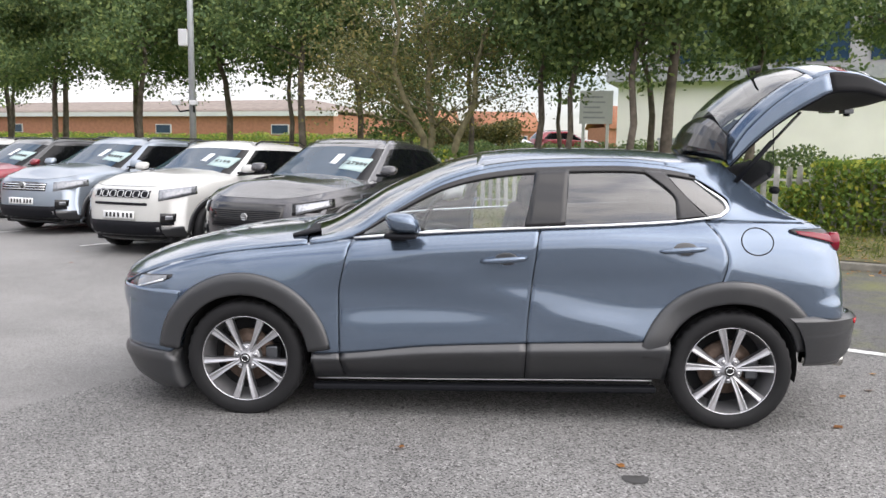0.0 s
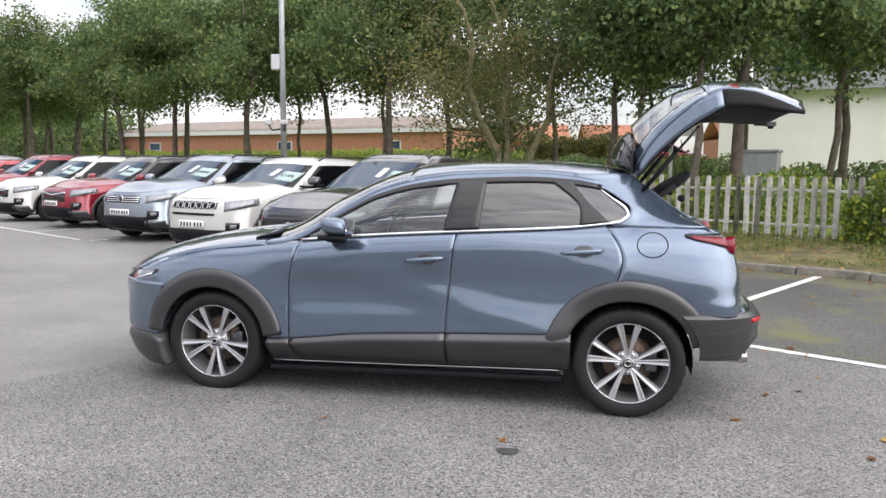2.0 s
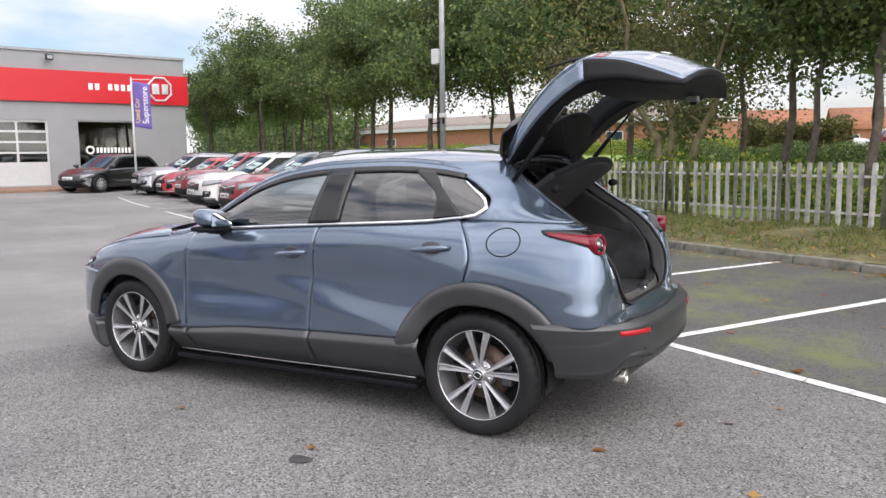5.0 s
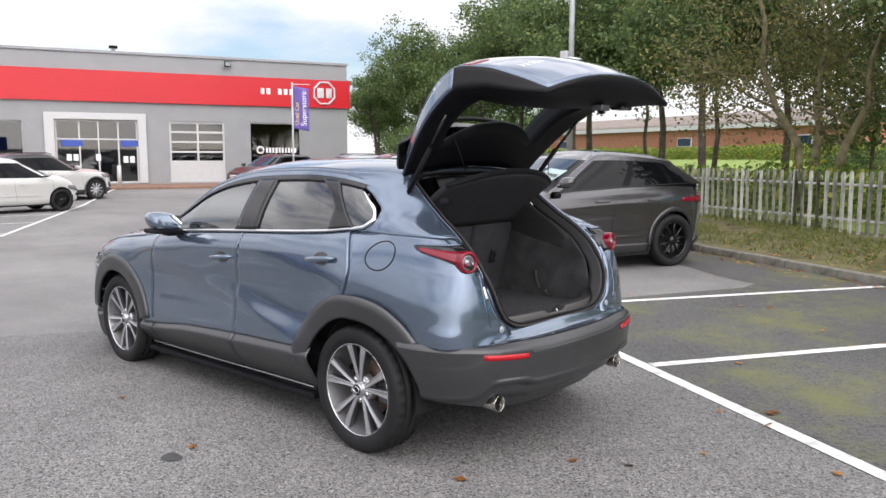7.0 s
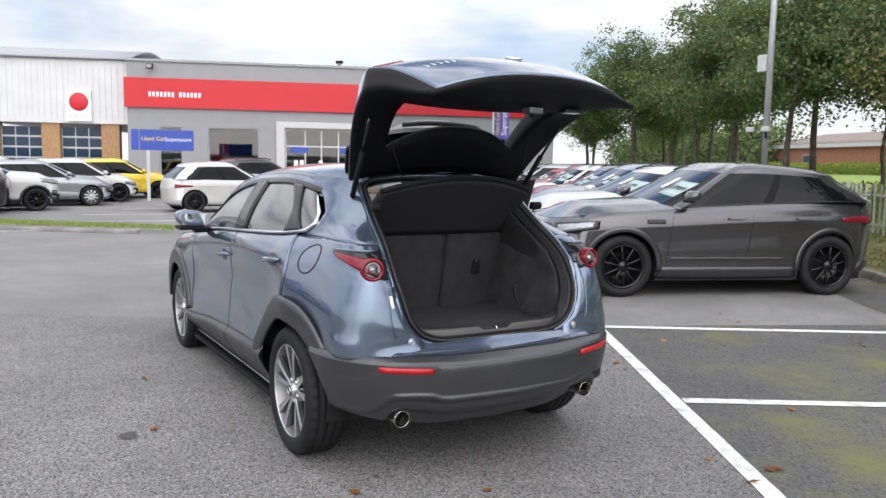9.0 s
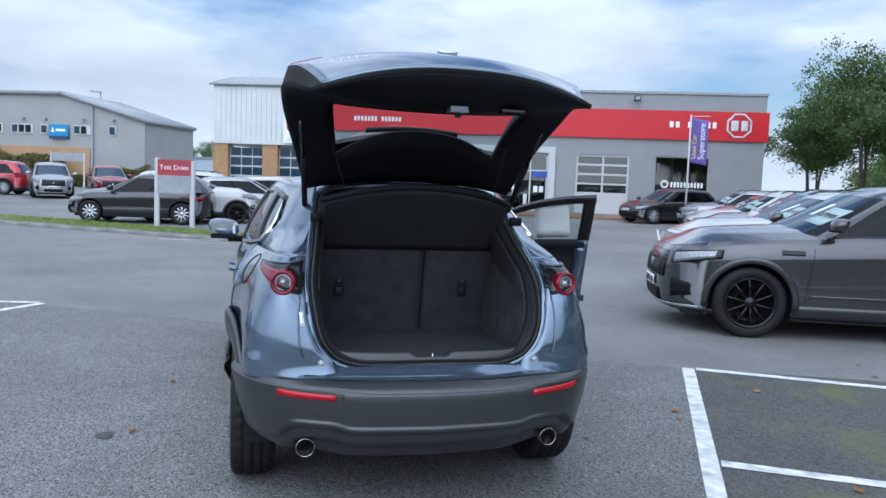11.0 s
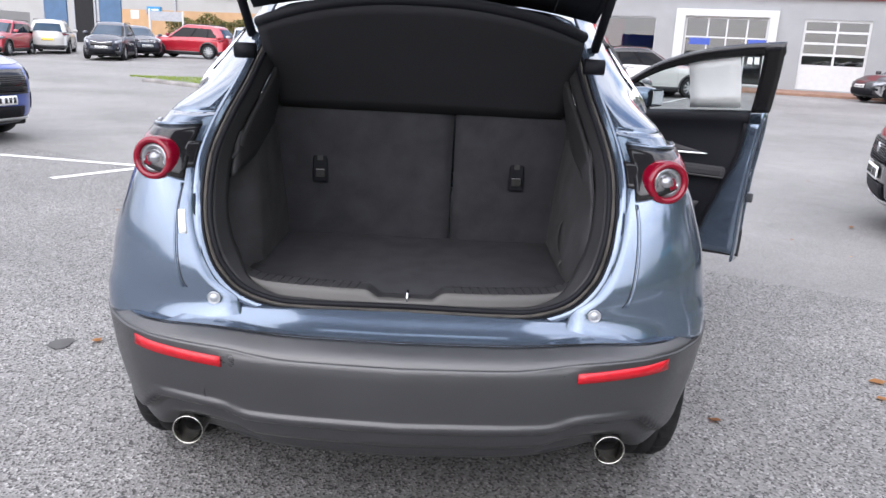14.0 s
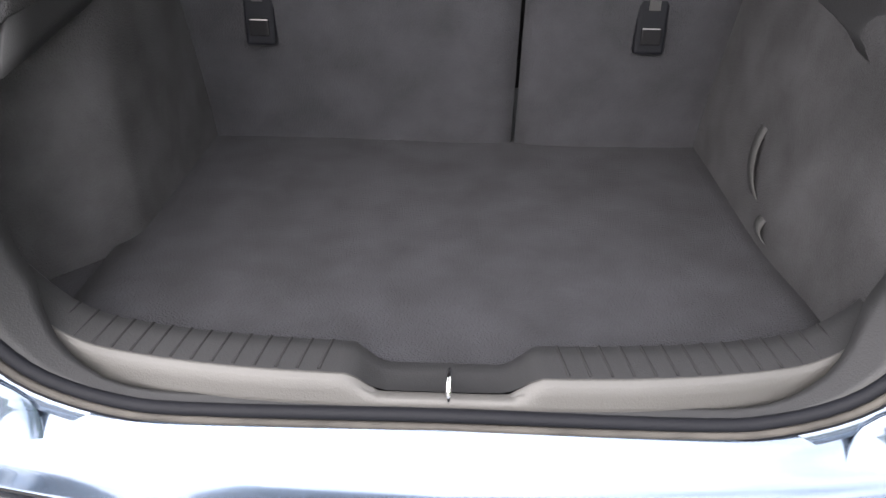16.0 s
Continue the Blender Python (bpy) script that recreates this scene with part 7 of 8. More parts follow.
    for sg in (-1, 1):
        if clad:
            flank("sill_cladding", -wb / 2 + drop + r + 0.07, wb / 2 + drop - r - 0.07, 0.205, 0.36, M_clad, sg, 0.008)
            for wx in (wb / 2 + drop, -wb / 2 + drop):
                def lip(u, v, wx=wx, sg=sg):
                    ang = lerp(radians(-8), radians(188), u)
                    rad = lerp(r + 0.045, r + 0.11, v)
                    x, zz = wx + rad * math.cos(ang), max(r + rad * math.sin(ang), 0.21)
                    xf, xr, w, n = at_z(min(zz, hood - 0.05), min(max(x, -a + 0.1), a - 0.1))
                    xm, ax = (xf + xr) / 2, (xf - xr) / 2
                    return (x, sg * (superpt(min(max((x - xm) / ax, -0.99), 0.99), w, n) + 0.012), zz)
                grid_ob("arch_trim", lip, 26, 2, M_clad, c, thick=0.014, offset=0)
        def beltline(u, v, sg=sg):
            x = lerp(cx - 0.25, -a + 0.45, u)
            q = up[0]
            xm, ax = (q[1] + q[2]) / 2, (q[1] - q[2]) / 2
            return (x, sg * (superpt((x - xm) / ax, q[3], q[4]) + 0.006), shoulder(x) - 0.004 + 0.016 * v)
        grid_ob("window_strip", beltline, 20, 1, M_black if clad else M_matt, c, thick=0.006)
        flank("door_crease", -wb / 2 + drop + r + 0.22, wb / 2 + drop - r - 0.20, 0.455, 0.475, paint, sg, 0.014)
        if vent:
            flank("wing_vent", cx - 0.02, cx + 0.20, belt - 0.225, belt - 0.175, M_rimblack, sg, 0.006, lab="black side vent")
        def rear_corner(u, v, sg=sg):
            th, zz = radians(lerp(30, 64, u)), lerp(lerp(nose + 0.02, nose + 0.055, u), lerp(nose + 0.13, nose + 0.10, u), v)
            xf, xr, w, n = at_z(zz, -a + 0.1)
            return ((xf + xr) / 2 - (xf - xr) / 2 * math.cos(th) ** (2 / n) - 0.006 * math.cos(th), sg * (w * math.sin(th) ** (2 / n) + 0.006 * math.sin(th)), zz)
        grid_ob("corner_lamp", rear_corner, 12, 3, M_red_lens, c, "red wrap-round tail lamp", thick=0.006, offset=0)
        # seams and handles
        for x in (cx - 0.05, cx - 1.08, cx - 2.0):
            def seam(u, v, x=x, sg=sg):
                xx = x - 0.08 * v + 0.006 * u
                zz = lerp(0.34, shoulder(xx) - 0.02, v)
                xf, xr, w, n = at_z(zz, xx)
                xm, ax = (xf + xr) / 2, (xf - xr) / 2
                return (xx, sg * (superpt((xx - xm) / ax, w, n) + 0.0025), zz)
            grid_ob("door_seam", seam, 1, 8, M_void, c)
        for x in (cx - 0.92, cx - 1.82):
            flank("door_handle", x - 0.10, x + 0.10, belt - 0.17, belt - 0.14, paint, sg, 0.030)
        bm = bmesh.new()
        bmesh.ops.create_uvsphere(bm, u_segments=14, v_segments=8, radius=1)
        for v in bm.verts:
            q = [math.copysign(abs(k) ** 0.65, k) for k in v.co]
            v.co = Vector((cx - 0.30 + 0.075 * q[0] - 0.02 * q[2], sg * (hw + 0.07 + 0.105 * q[1]), belt + 0.11 + 0.062 * q[2]))
        place("door_mirror", bm, paint, c)
        box_ob("mirror_arm", (cx - 0.34, cx - 0.26, min(sg * (hw - 0.10), sg * (hw + 0.06)), max(sg * (hw - 0.10), sg * (hw + 0.06)), belt + 0.03, belt + 0.06), M_matt, c)
        pipe_ob("roof_rail", [(cx - 1.0, sg * (hw - 0.27), H - 0.07), (cx - 1.15, sg * (hw - 0.28), H - 0.015), (-a + tail + 0.5, sg * (hw - 0.29), H - 0.02), (-a + tail + 0.35, sg * (hw - 0.28), H - 0.07)], 0.016, M_black, c) if clad and rails else None
    t, b, s, h = parked_wheel(r, rim, spokes)
    for wx in (wb / 2 + drop, -wb / 2 + drop):
        for sg in (-1, 1):
            w = new("wheel")
            w.parent = c
            w.matrix_basis = pose(wx, sg * (hw - 0.125), r) @ Matrix.Diagonal((1, sg, 1, 1))
            for nm, me in (("tyre", t), ("rim", b), ("hub", h)):
                o = new(nm, me)
                o.parent = w
            for k in range(spokes):
                o = new("spoke", s)
                o.parent = w
                o.matrix_basis = Matrix.Rotation(2 * math.pi * k / spokes + wx, 4, "Y")
    if card:
        def cardfn(y0, y1, k0, k1):
            def fn(u, v):
                k = lerp(k0, k1, v)
                y = lerp(y0, y1, u)
                q = [lerp(m_, n_, k) for m_, n_ in zip(up[0], up[2])]
                h, xf, xr, w, n = q
                xm, ax = (xf + xr) / 2, (xf - xr) / 2
                x = xm + superpt(y / w, ax, n)
                return (x + 0.008, y, lerp(shoulder(x) + crown(x) * (1 - (y / w) ** 2) - 0.015, roof_z(x) - 0.02 * (y / w) ** 2, h))
            return fn
        grid_ob("tax_slip", cardfn(0.12, 0.22, 0.42, 0.74), 2, 3, M_white_plastic, c, "small white paper slip", thick=0.002)
        pc = new("price_card")
        pc.parent = c
        grid_ob("card", cardfn(0.32, 0.64, 0.28, 0.68), 4, 4, M_card, pc, "price card coloured as if dimmed by the windscreen", thick=0.002)
        f = cardfn(0.32, 0.64, 0.28, 0.68)
        p0, pu, pv = Vector(f(0.5, 0.5)), Vector(f(1, 0.5)) - Vector(f(0, 0.5)), Vector(f(0.5, 1)) - Vector(f(0.5, 0))
        eu = pu.normalized()
        en = eu.cross(pv).normalized()
        m = Matrix.Identity(4)
        for k, q in enumerate((eu, en.cross(eu), en, p0 + en * 0.012)):
            for r_ in range(3):
                m[r_][k] = q[r_]
        if price:
            text_ob("price", price, 0.115, M_plate_bar, m, pc, "printed price")
        else:
            for k in range(5):
                box_ob("card_bar", (-0.12 + 0.052 * k, -0.09 + 0.052 * k, -0.035, 0.035, 0.0, 0.003), M_plate_bar, pc, m=m)
    return c


P_grey = car_paint("dark_grey_metallic_paint", (0.066, 0.065, 0.070), 0.7, 0.24)
P_white = car_paint("solid_white_paint", (0.50, 0.50, 0.48), 0.0, 0.4)
P_silver = car_paint("silver_blue_paint", (0.26, 0.30, 0.35), 0.7, 0.35)
P_red = car_paint("dark_red_paint", (0.21, 0.005, 0.018), 0.3, 0.3)
P_bright = car_paint("bright_red_paint", (0.36, 0.009, 0.022), 0.2, 0.35)
P_black = car_paint("black_paint", (0.006, 0.006, 0.008), 0.1, 0.3)
P_yellow = car_paint("yellow_paint", (0.70, 0.50, 0.015), 0.0, 0.4)
P_lsilver = car_paint("light_silver_paint", (0.31, 0.32, 0.34), 0.7, 0.35)
P_navy = car_paint("dark_slate_paint", (0.020, 0.025, 0.042), 0.5, 0.35)

parked_car("grey metallic crossover with black wheels in a bay", P_grey, (-2.02, 5.82), -110.5, 4.41, 1.90, 1.64, 2.68, 0.365, 1.10, 1.03, M_rimblack, 10, grille="mesh", nose=0.86, tail=0.50, group="bay row cars", slope=0.22, rise=0.06, qend=35.5, cowl=1.34, rails=False, vent=True, price="\u00a327999")
parked_car("white crossover with a slotted grille in a bay", P_white, (-4.30, 7.25), -107, 4.40, 1.82, 1.58, 2.64, 0.345, 1.05, 1.03, M_rimsilver, 10, grille="slots", nose=0.90, tail=0.26, cowl=1.28, price="\u00a3159", group="bay row cars")
parked_car("silver-blue crossover with chrome grille bars", P_silver, (-6.90, 9.35), -107.5, 4.49, 1.84, 1.63, 2.68, 0.35, 1.05, 1.03, M_rimsilver, 10, grille="slats", nose=0.87, tail=0.26, group="bay row cars")
parked_car("dark red crossover with a black roof", P_red, (-9.75, 11.3), -114, 4.47, 1.85, 1.61, 2.67, 0.345, 1.0, 0.97, M_rimsilver, 10, roof=P_black, grille="wing", nose=0.85, tail=0.28, group="bay row cars")
parked_car("white crossover with a black grille in a bay", P_white, (-12.2, 12.5), -114, 4.47, 1.85, 1.61, 2.67, 0.345, 1.0, 0.97, M_rimsilver, 10, grille="wing", nose=0.85, tail=0.28, group="bay row cars")
parked_car("red compact crossover at the row's far end", P_red, (-16.0, 15.2), -114, 4.1, 1.77, 1.65, 2.52, 0.34, 1.02, 0.98, M_rimsilver, 12, grille="slats", nose=0.89, tail=0.22, group="bay row cars")
parked_car("bright red hatchback in the bay row", P_bright, (-18.6, 16.6), -114, 4.05, 1.74, 1.48, 2.49, 0.32, 0.91, 0.86, M_rimsilver, 10, grille="mesh", nose=0.69, tail=0.32, clad=False, cowl=1.05, group="bay row cars")
parked_car("silver crossover at the end of the bay row", P_lsilver, (-20.44, 17.23), -114, 4.4, 1.84, 1.60, 2.65, 0.345, 1.0, 0.97, grille="wing", nose=0.85, group="bay row cars", z=0.05)
parked_car("black electric hatchback beside the showroom", P_black, (-24.31, 16.53), -84, 4.29, 1.84, 1.50, 2.70, 0.34, 0.91, 0.86, M_rimsilver, 10, grille="none", nose=0.69, tail=0.35, clad=False, card=False, cowl=1.0, z=0.148)
parked_car("small white hatchback parked in the far bays", P_white, (-18.75, 3.95), 97, 3.63, 1.66, 1.50, 2.32, 0.31, 0.93, 0.92, M_rimblack, 14, grille="none", nose=0.69, tail=0.42, clad=False, card=False, cowl=0.80)
parked_car("white crossover with a dark roof in the far bays", P_white, (-23.23, 6.65), 100, 4.21, 1.76, 1.60, 2.60, 0.345, 1.0, 0.96, M_rimsilver, 10, roof=P_black, grille="wing", nose=0.85, card=False, z=0.041)
parked_car("yellow city car by the workshop", P_yellow, (-26.16, 1.99), 92, 3.65, 1.66, 1.48, 2.4, 0.30, 0.91, 0.86, M_rimblack, 8, grille="none", nose=0.69, clad=False, cowl=0.85, card=False, tail=0.2, z=0.068)
parked_car("white hatchback by the workshop", P_white, (-24.65, 0.37), 92, 3.9, 1.70, 1.50, 2.5, 0.31, 0.91, 0.86, M_rimblack, 8, grille="none", nose=0.69, clad=False, cowl=0.85, card=False, tail=0.24, z=0.018)
parked_car("silver hatchback in the far bays", P_lsilver, (-22.6, -0.75), 92, 3.97, 1.74, 1.46, 2.54, 0.31, 0.91, 0.86, M_rimsilver, 10, grille="slats", nose=0.69, clad=False, cowl=1.05, card=False)
parked_car("white boxy compact off-roader in the far bays", P_white, (-20.3, -2.35), 92, 3.7, 1.69, 1.60, 2.44, 0.32, 1.03, 0.99, M_rimblack, 8, grille="slats", nose=0.89, clad=True, card=False, tail=0.14)
parked_car("black hatchback parked past the grass strip", P_black, (-19.2, -3.75), -99, 4.05, 1.75, 1.46, 2.55, 0.315, 0.91, 0.86, M_rimsilver, 10, grille="slats", nose=0.69, clad=False, cowl=1.05, card=False)
P_blue = car_paint("royal_blue_paint", (0.040, 0.075, 0.300), 0.3, 0.3)
parked_car("royal blue crossover with a black mesh grille in a bay", P_blue, (-5.66, -7.20), 75, 4.4, 1.84, 1.60, 2.65, 0.345, 1.02, 0.98, M_rimsilver, 10, grille="mesh", nose=0.86, card=False)
parked_car("bright red estate car in the far lot", P_bright, (-33.0, -20.8), 8, 4.6, 1.84, 1.60, 2.7, 0.34, 1.0, 0.96, M_rimsilver, 10, grille="slats", nose=0.85, card=False, group="far lot cars")
parked_car("white crossover parked deep in the far lot", P_white, (-36.66, -20.18), 200, 4.4, 1.84, 1.62, 2.65, 0.345, 1.0, 0.97, M_rimsilver, 10, grille="wing", card=False, group="far lot cars", z=0.109)
parked_car("red crossover on the far side of the road", P_bright, (-37.18, -13.38), -98, 4.5, 1.87, 1.69, 2.72, 0.36, 1.03, 0.98, M_rimsilver, 10, grille="mesh", card=False, group="far lot cars", z=0.15)
parked_car("pale silver crossover in the far lot", P_lsilver, (-34.98, -9.8), 15, 4.3, 1.81, 1.64, 2.58, 0.345, 1.02, 0.98, grille="mesh", card=False, group="far lot cars", z=0.149)
parked_car("dark red crossover in the far lot", P_red, (-37.63, -7.72), 15, 4.3, 1.81, 1.62, 2.58, 0.345, 1.02, 0.98, grille="mesh", card=False, group="far lot cars", z=0.15)
parked_car("dark slate people carrier in the far lot", P_navy, (-32.9, -15.64), 12, 4.25, 1.78, 1.66, 2.6, 0.33, 1.04, 0.99, grille="wing", card=False, group="far lot cars", z=0.059)
parked_car("dark blue hatchback in the far lot", P_navy, (-36.59, -15.92), 35, 4.2, 1.8, 1.5, 2.6, 0.32, 0.96, 0.9, grille="slats", clad=False, cowl=1.05, card=False, group="far lot cars", z=0.14)
parked_car("silver hatchback at the back of the far lot", P_lsilver, (-43.46, -5.84), 15, 4.2, 1.8, 1.5, 2.6, 0.32, 0.96, 0.9, grille="slats", clad=False, cowl=1.05, card=False, group="far lot cars", z=0.15)
parked_car("white crossover beside the workshop row", P_white, (-26.14, -3.39), -99, 4.2, 1.78, 1.6, 2.6, 0.33, 1.0, 0.96, grille="wing", card=False, z=0.018)
parked_car("dark red crossover beyond the yard fence", P_red, (4.6, 42.0), 20, 4.4, 1.84, 1.55, 2.65, 0.33, 1.0, 0.95, grille="slats", card=False, z=1.1)
parked_car("red hatchback beyond the yard fence", P_red, (-2.6, 52.0), 40, 4.2, 1.8, 1.5, 2.6, 0.33, 1.0, 0.95, grille="slats", card=False, z=1.25)
parked_car("white estate car beyond the yard fence", P_white, (0.4, 40.9), 10, 4.5, 1.84, 1.5, 2.7, 0.33, 1.0, 0.95, grille="slats", card=False, z=1.05, clad=False, cowl=1.05)

# ---------- verge, fence, trees ----------
M_litter = plain("leaf_litter_soil", (0.115, 0.105, 0.045), 0.95, vary=0.5, vary_scale=2.5, bump=0.9, bump_scale=35)
M_lawn = plain("mown_grass", (0.19, 0.26, 0.05), 0.95, vary=0.3, vary_scale=1.5, bump=0.8, bump_scale=60)
M_bark = plain("grey_brown_bark", (0.095, 0.078, 0.062), 0.95, vary=0.45, vary_scale=5, bump=1.0, bump_scale=22)
M_bark2 = plain("pale_olive_bark", (0.17, 0.15, 0.085), 0.95, vary=0.4, vary_scale=5, bump=1.0, bump_scale=22)
M_leaf_a = leaf_mat("oak_leaves", (0.058, 0.100, 0.040), (0.115, 0.172, 0.064), (0.24, 0.29, 0.095))
M_leaf_b = leaf_mat("turning_leaves", (0.085, 0.095, 0.042), (0.14, 0.14, 0.055), (0.26, 0.22, 0.07))
M_leaf_c = leaf_mat("ivy_hedge_leaves", (0.08, 0.14, 0.03), (0.16, 0.25, 0.045), (0.42, 0.40, 0.06))
M_blade = leaf_mat("grass_blades", (0.07, 0.10, 0.022), (0.14, 0.17, 0.04), (0.26, 0.24, 0.08))
M_fallen = leaf_mat("fallen_leaves", (0.18, 0.07, 0.02), (0.32, 0.15, 0.05), (0.50, 0.30, 0.10))
M_galv = plain("weathered_grey_palisade", (0.46, 0.45, 0.42), 0.75, vary=0.35, vary_scale=9, bump=0.4, bump_scale=120)

side = -ROW                      # along the kerb, towards +x
inward = Vector((0.484, 0.876, 0))


def bank_z(d):
    """Height of the bank by distance behind the kerb."""
    return 0.10 + 0.14 * min(d / 2.8, 1.0) + 0.030 * max(min(d, 42) - 2.8, 0)


def bank_pt(s, d, dz=0.0):
    p = KERB0 + side * s + inward * d
    return Vector((p.x, p.y, bank_z(d) + dz))


# kerb stones
kerb = thing("kerb", "weathered concrete kerb along the verge", "kerb", kind="structure")
bm = bmesh.new()
box_bm(bm, 0.004, 0.906, -0.065, 0.065, -0.05, 0.115, 0.018, 2)
kerb_me = place("kerb_stone", bm, plain("dirty_mossy_concrete", (0.17, 0.16, 0.135), 0.9, vary=0.4, vary_scale=7, bump=0.6, bump_scale=60), kerb).data
kerb.children[0].matrix_basis = pose(*(KERB0 + side * -30.0), 0, 0, math.degrees(math.atan2(side.y, side.x)))
rk = random.Random(4)
for k in range(1, 60):
    o = new("kerb_stone", kerb_me)
    o.parent = kerb
    p = KERB0 + side * (-30.0 + 0.915 * k)
    o.matrix_basis = pose(p.x, p.y, rk.uniform(-0.012, 0.008), 0, 0, math.degrees(math.atan2(side.y, side.x)) + rk.uniform(-0.4, 0.4))
bm = bmesh.new()
grid_bm(bm, lambda u, v: (lambda p: (p.x, p.y, p.z - 0.01 + 0.05 * noise.noise(Vector((p.x * 0.9, p.y * 0.9, 0)))))(bank_pt(lerp(-40, 24, u), 0.06 + 3.2 * v)), 160, 16)
tagged(place("verge", bm, M_litter), "leaf-strewn bank between kerb and fence", "ground", kind="structure")
bm = bmesh.new()
grid_bm(bm, lambda u, v: (lambda p: (p.x, p.y, p.z - 0.01 + 0.10 * noise.noise(Vector((p.x * 0.3, p.y * 0.3, 2)))))(bank_pt(lerp(-95, 70, u), 3.2 + 150 * v * v)), 120, 40)
tagged(place("lawn", bm, M_lawn), "rough grass under the trees", "ground", kind="structure")


def leaves_mesh(name, centres, sizes, rnd, mat, flat=0.0, aspect=0.62):
    """Many small leaf blades at given places, each a kite of its own."""
    n = len(centres)
    c = np.asarray(centres)
    a = rnd.normal(size=(n, 3))
    a[:, 2] *= 1 - flat
    a /= np.linalg.norm(a, axis=1)[:, None]
    b = np.cross(a, rnd.normal(size=(n, 3)) * [1 - flat, 1 - flat, 1] + [0, 0, 1.5 * flat])
    b /= np.linalg.norm(b, axis=1)[:, None] + 1e-9
    s = np.asarray(sizes)[:, None]
    v = np.empty((n, 4, 3))
    v[:, 0], v[:, 1], v[:, 2], v[:, 3] = c - a * s * 0.5, c + b * s * aspect * 0.5 + a * s * 0.08, c + a * s * 0.5, c - b * s * aspect * 0.5 + a * s * 0.08
    me = bpy.data.meshes.new(name)
    me.from_pydata(v.reshape(-1, 3).tolist(), [], np.arange(4 * n).reshape(-1, 4).tolist())
    me.materials.append(mat)
    return me


def tree_parts(seed, height, bole, spread, leaves, mat, lean=0.0, stems=1, bark=None, bare=0.50, leaf=0.19):
    """Meshes of one kind of tree: trunk with limbs, and its crown."""
    rnd = np.random.RandomState(seed)
    bm = bmesh.new()
    tips = []
    for st in range(stems):
        ang = 2 * math.pi * (st + rnd.rand() * 0.5) / max(stems, 1)
        off = 0.16 if stems > 1 else 0.0
        pts, rad = [], []
        top = height * (0.82 if st == 0 else 0.7)
        wob = rnd.normal(size=(8, 2)) * 0.12
        for i in range(8):
            t = i / 7
            ln = lean * t * t * height * 0.3 + (0.9 * t * spread * 0.4 if stems > 1 else 0)
            pts.append((off * math.cos(ang) + ln * math.cos(ang) + wob[i, 0] * t * 2, off * math.sin(ang) + ln * math.sin(ang) + wob[i, 1] * t * 2, -0.2 + t * top))
            rad.append(bole * (1 - 0.80 * t) * (1.25 if i == 0 else 1) / (1 if stems == 1 else 1.4))
        pipe_bm(bm, pts, rad, 9)
        for k in range(9 if stems == 1 else 6):
            t0 = lerp(bare, 0.92, (k + rnd.rand() * 0.6) / 9)
            i = min(int(t0 * 7), 6)
            p0 = Vector(pts[i]).lerp(Vector(pts[i + 1]), t0 * 7 - i)
            a2 = rnd.rand() * 2 * math.pi
            ln = spread * lerp(0.95, 0.45, t0) * rnd.uniform(0.75, 1.1)
            rise = rnd.uniform(0.25, 0.75)
            q = [p0]
            for j in range(1, 5):
                f = j / 4
                q.append(p0 + Vector((math.cos(a2 + 0.35 * f) * ln * f, math.sin(a2 + 0.35 * f) * ln * f, ln * rise * f * (1.1 - 0.35 * f))) + Vector(rnd.normal(size=3) * 0.10))
            r0 = rad[i] * 0.42
            pipe_bm(bm, q, [r0, r0 * 0.75, r0 * 0.5, r0 * 0.3, r0 * 0.12], 6)
            tips += [q[2], q[3], q[4]]
            for _ in range(3):
                s0 = q[rnd.randint(1, 4)]
                d = Vector((rnd.normal(), rnd.normal(), rnd.uniform(0.0, 0.9))).normalized() * rnd.uniform(0.5, 1.1)
                pipe_bm(bm, [s0, s0 + d * 0.5 + Vector((0, 0, 0.05)), s0 + d], [r0 * 0.35, r0 * 0.2, r0 * 0.06], 5)
                tips.append(s0 + d)
        tips.append(Vector(pts[-1]))
    trunk = place("trunk", bm, bark or M_bark)
    tm = trunk.data
    bpy.data.objects.remove(trunk)
    cs, ss = [], []
    per = max(1, leaves // len(tips))
    for tp in tips:
        for _ in range(3):
            c0 = np.array(tp) + rnd.normal(size=3) * [0.55, 0.55, 0.42]
            k = per // 3
            cs.append(c0 + rnd.normal(size=(k, 3)) * [0.30, 0.30, 0.20])
            ss.append(rnd.uniform(leaf * 0.6, leaf * 1.3, size=k))
    return tm, leaves_mesh("crown", np.concatenate(cs), np.concatenate(ss), rnd, mat)


KINDS = {
    "tall": tree_parts(11, 10.5, 0.150, 3.1, 15000, M_leaf_a, 0.0, leaf=0.15),
    "dense": tree_parts(12, 9.5, 0.135, 3.3, 17000, M_leaf_a, 0.1, bare=0.47, leaf=0.15),
    "slim": tree_parts(13, 9.0, 0.105, 2.6, 11000, M_leaf_a, 0.15, bare=0.47, leaf=0.15),
    "turning": tree_parts(14, 8.5, 0.16, 3.4, 13000, M_leaf_b, 0.2, stems=3, bark=M_bark2, bare=0.25, leaf=0.085),
    "young": tree_parts(15, 5.5, 0.08, 1.8, 4200, M_leaf_a, 0.2, bare=0.28),
}


def tree(kind, x, y, scale, turn, label):
    t = thing("tree", label, "tree", pose(x, y, bank_z(max((Vector((x, y, 0)) - KERB0).dot(inward), 2.8)) - 0.03, 0, 0, turn) @ Matrix.Diagonal((scale, scale, scale, 1)), "trees behind the fence")
    for nm, me in zip(("trunk", "crown"), KINDS[kind]):
        o = new(nm, me)
        o.parent = t


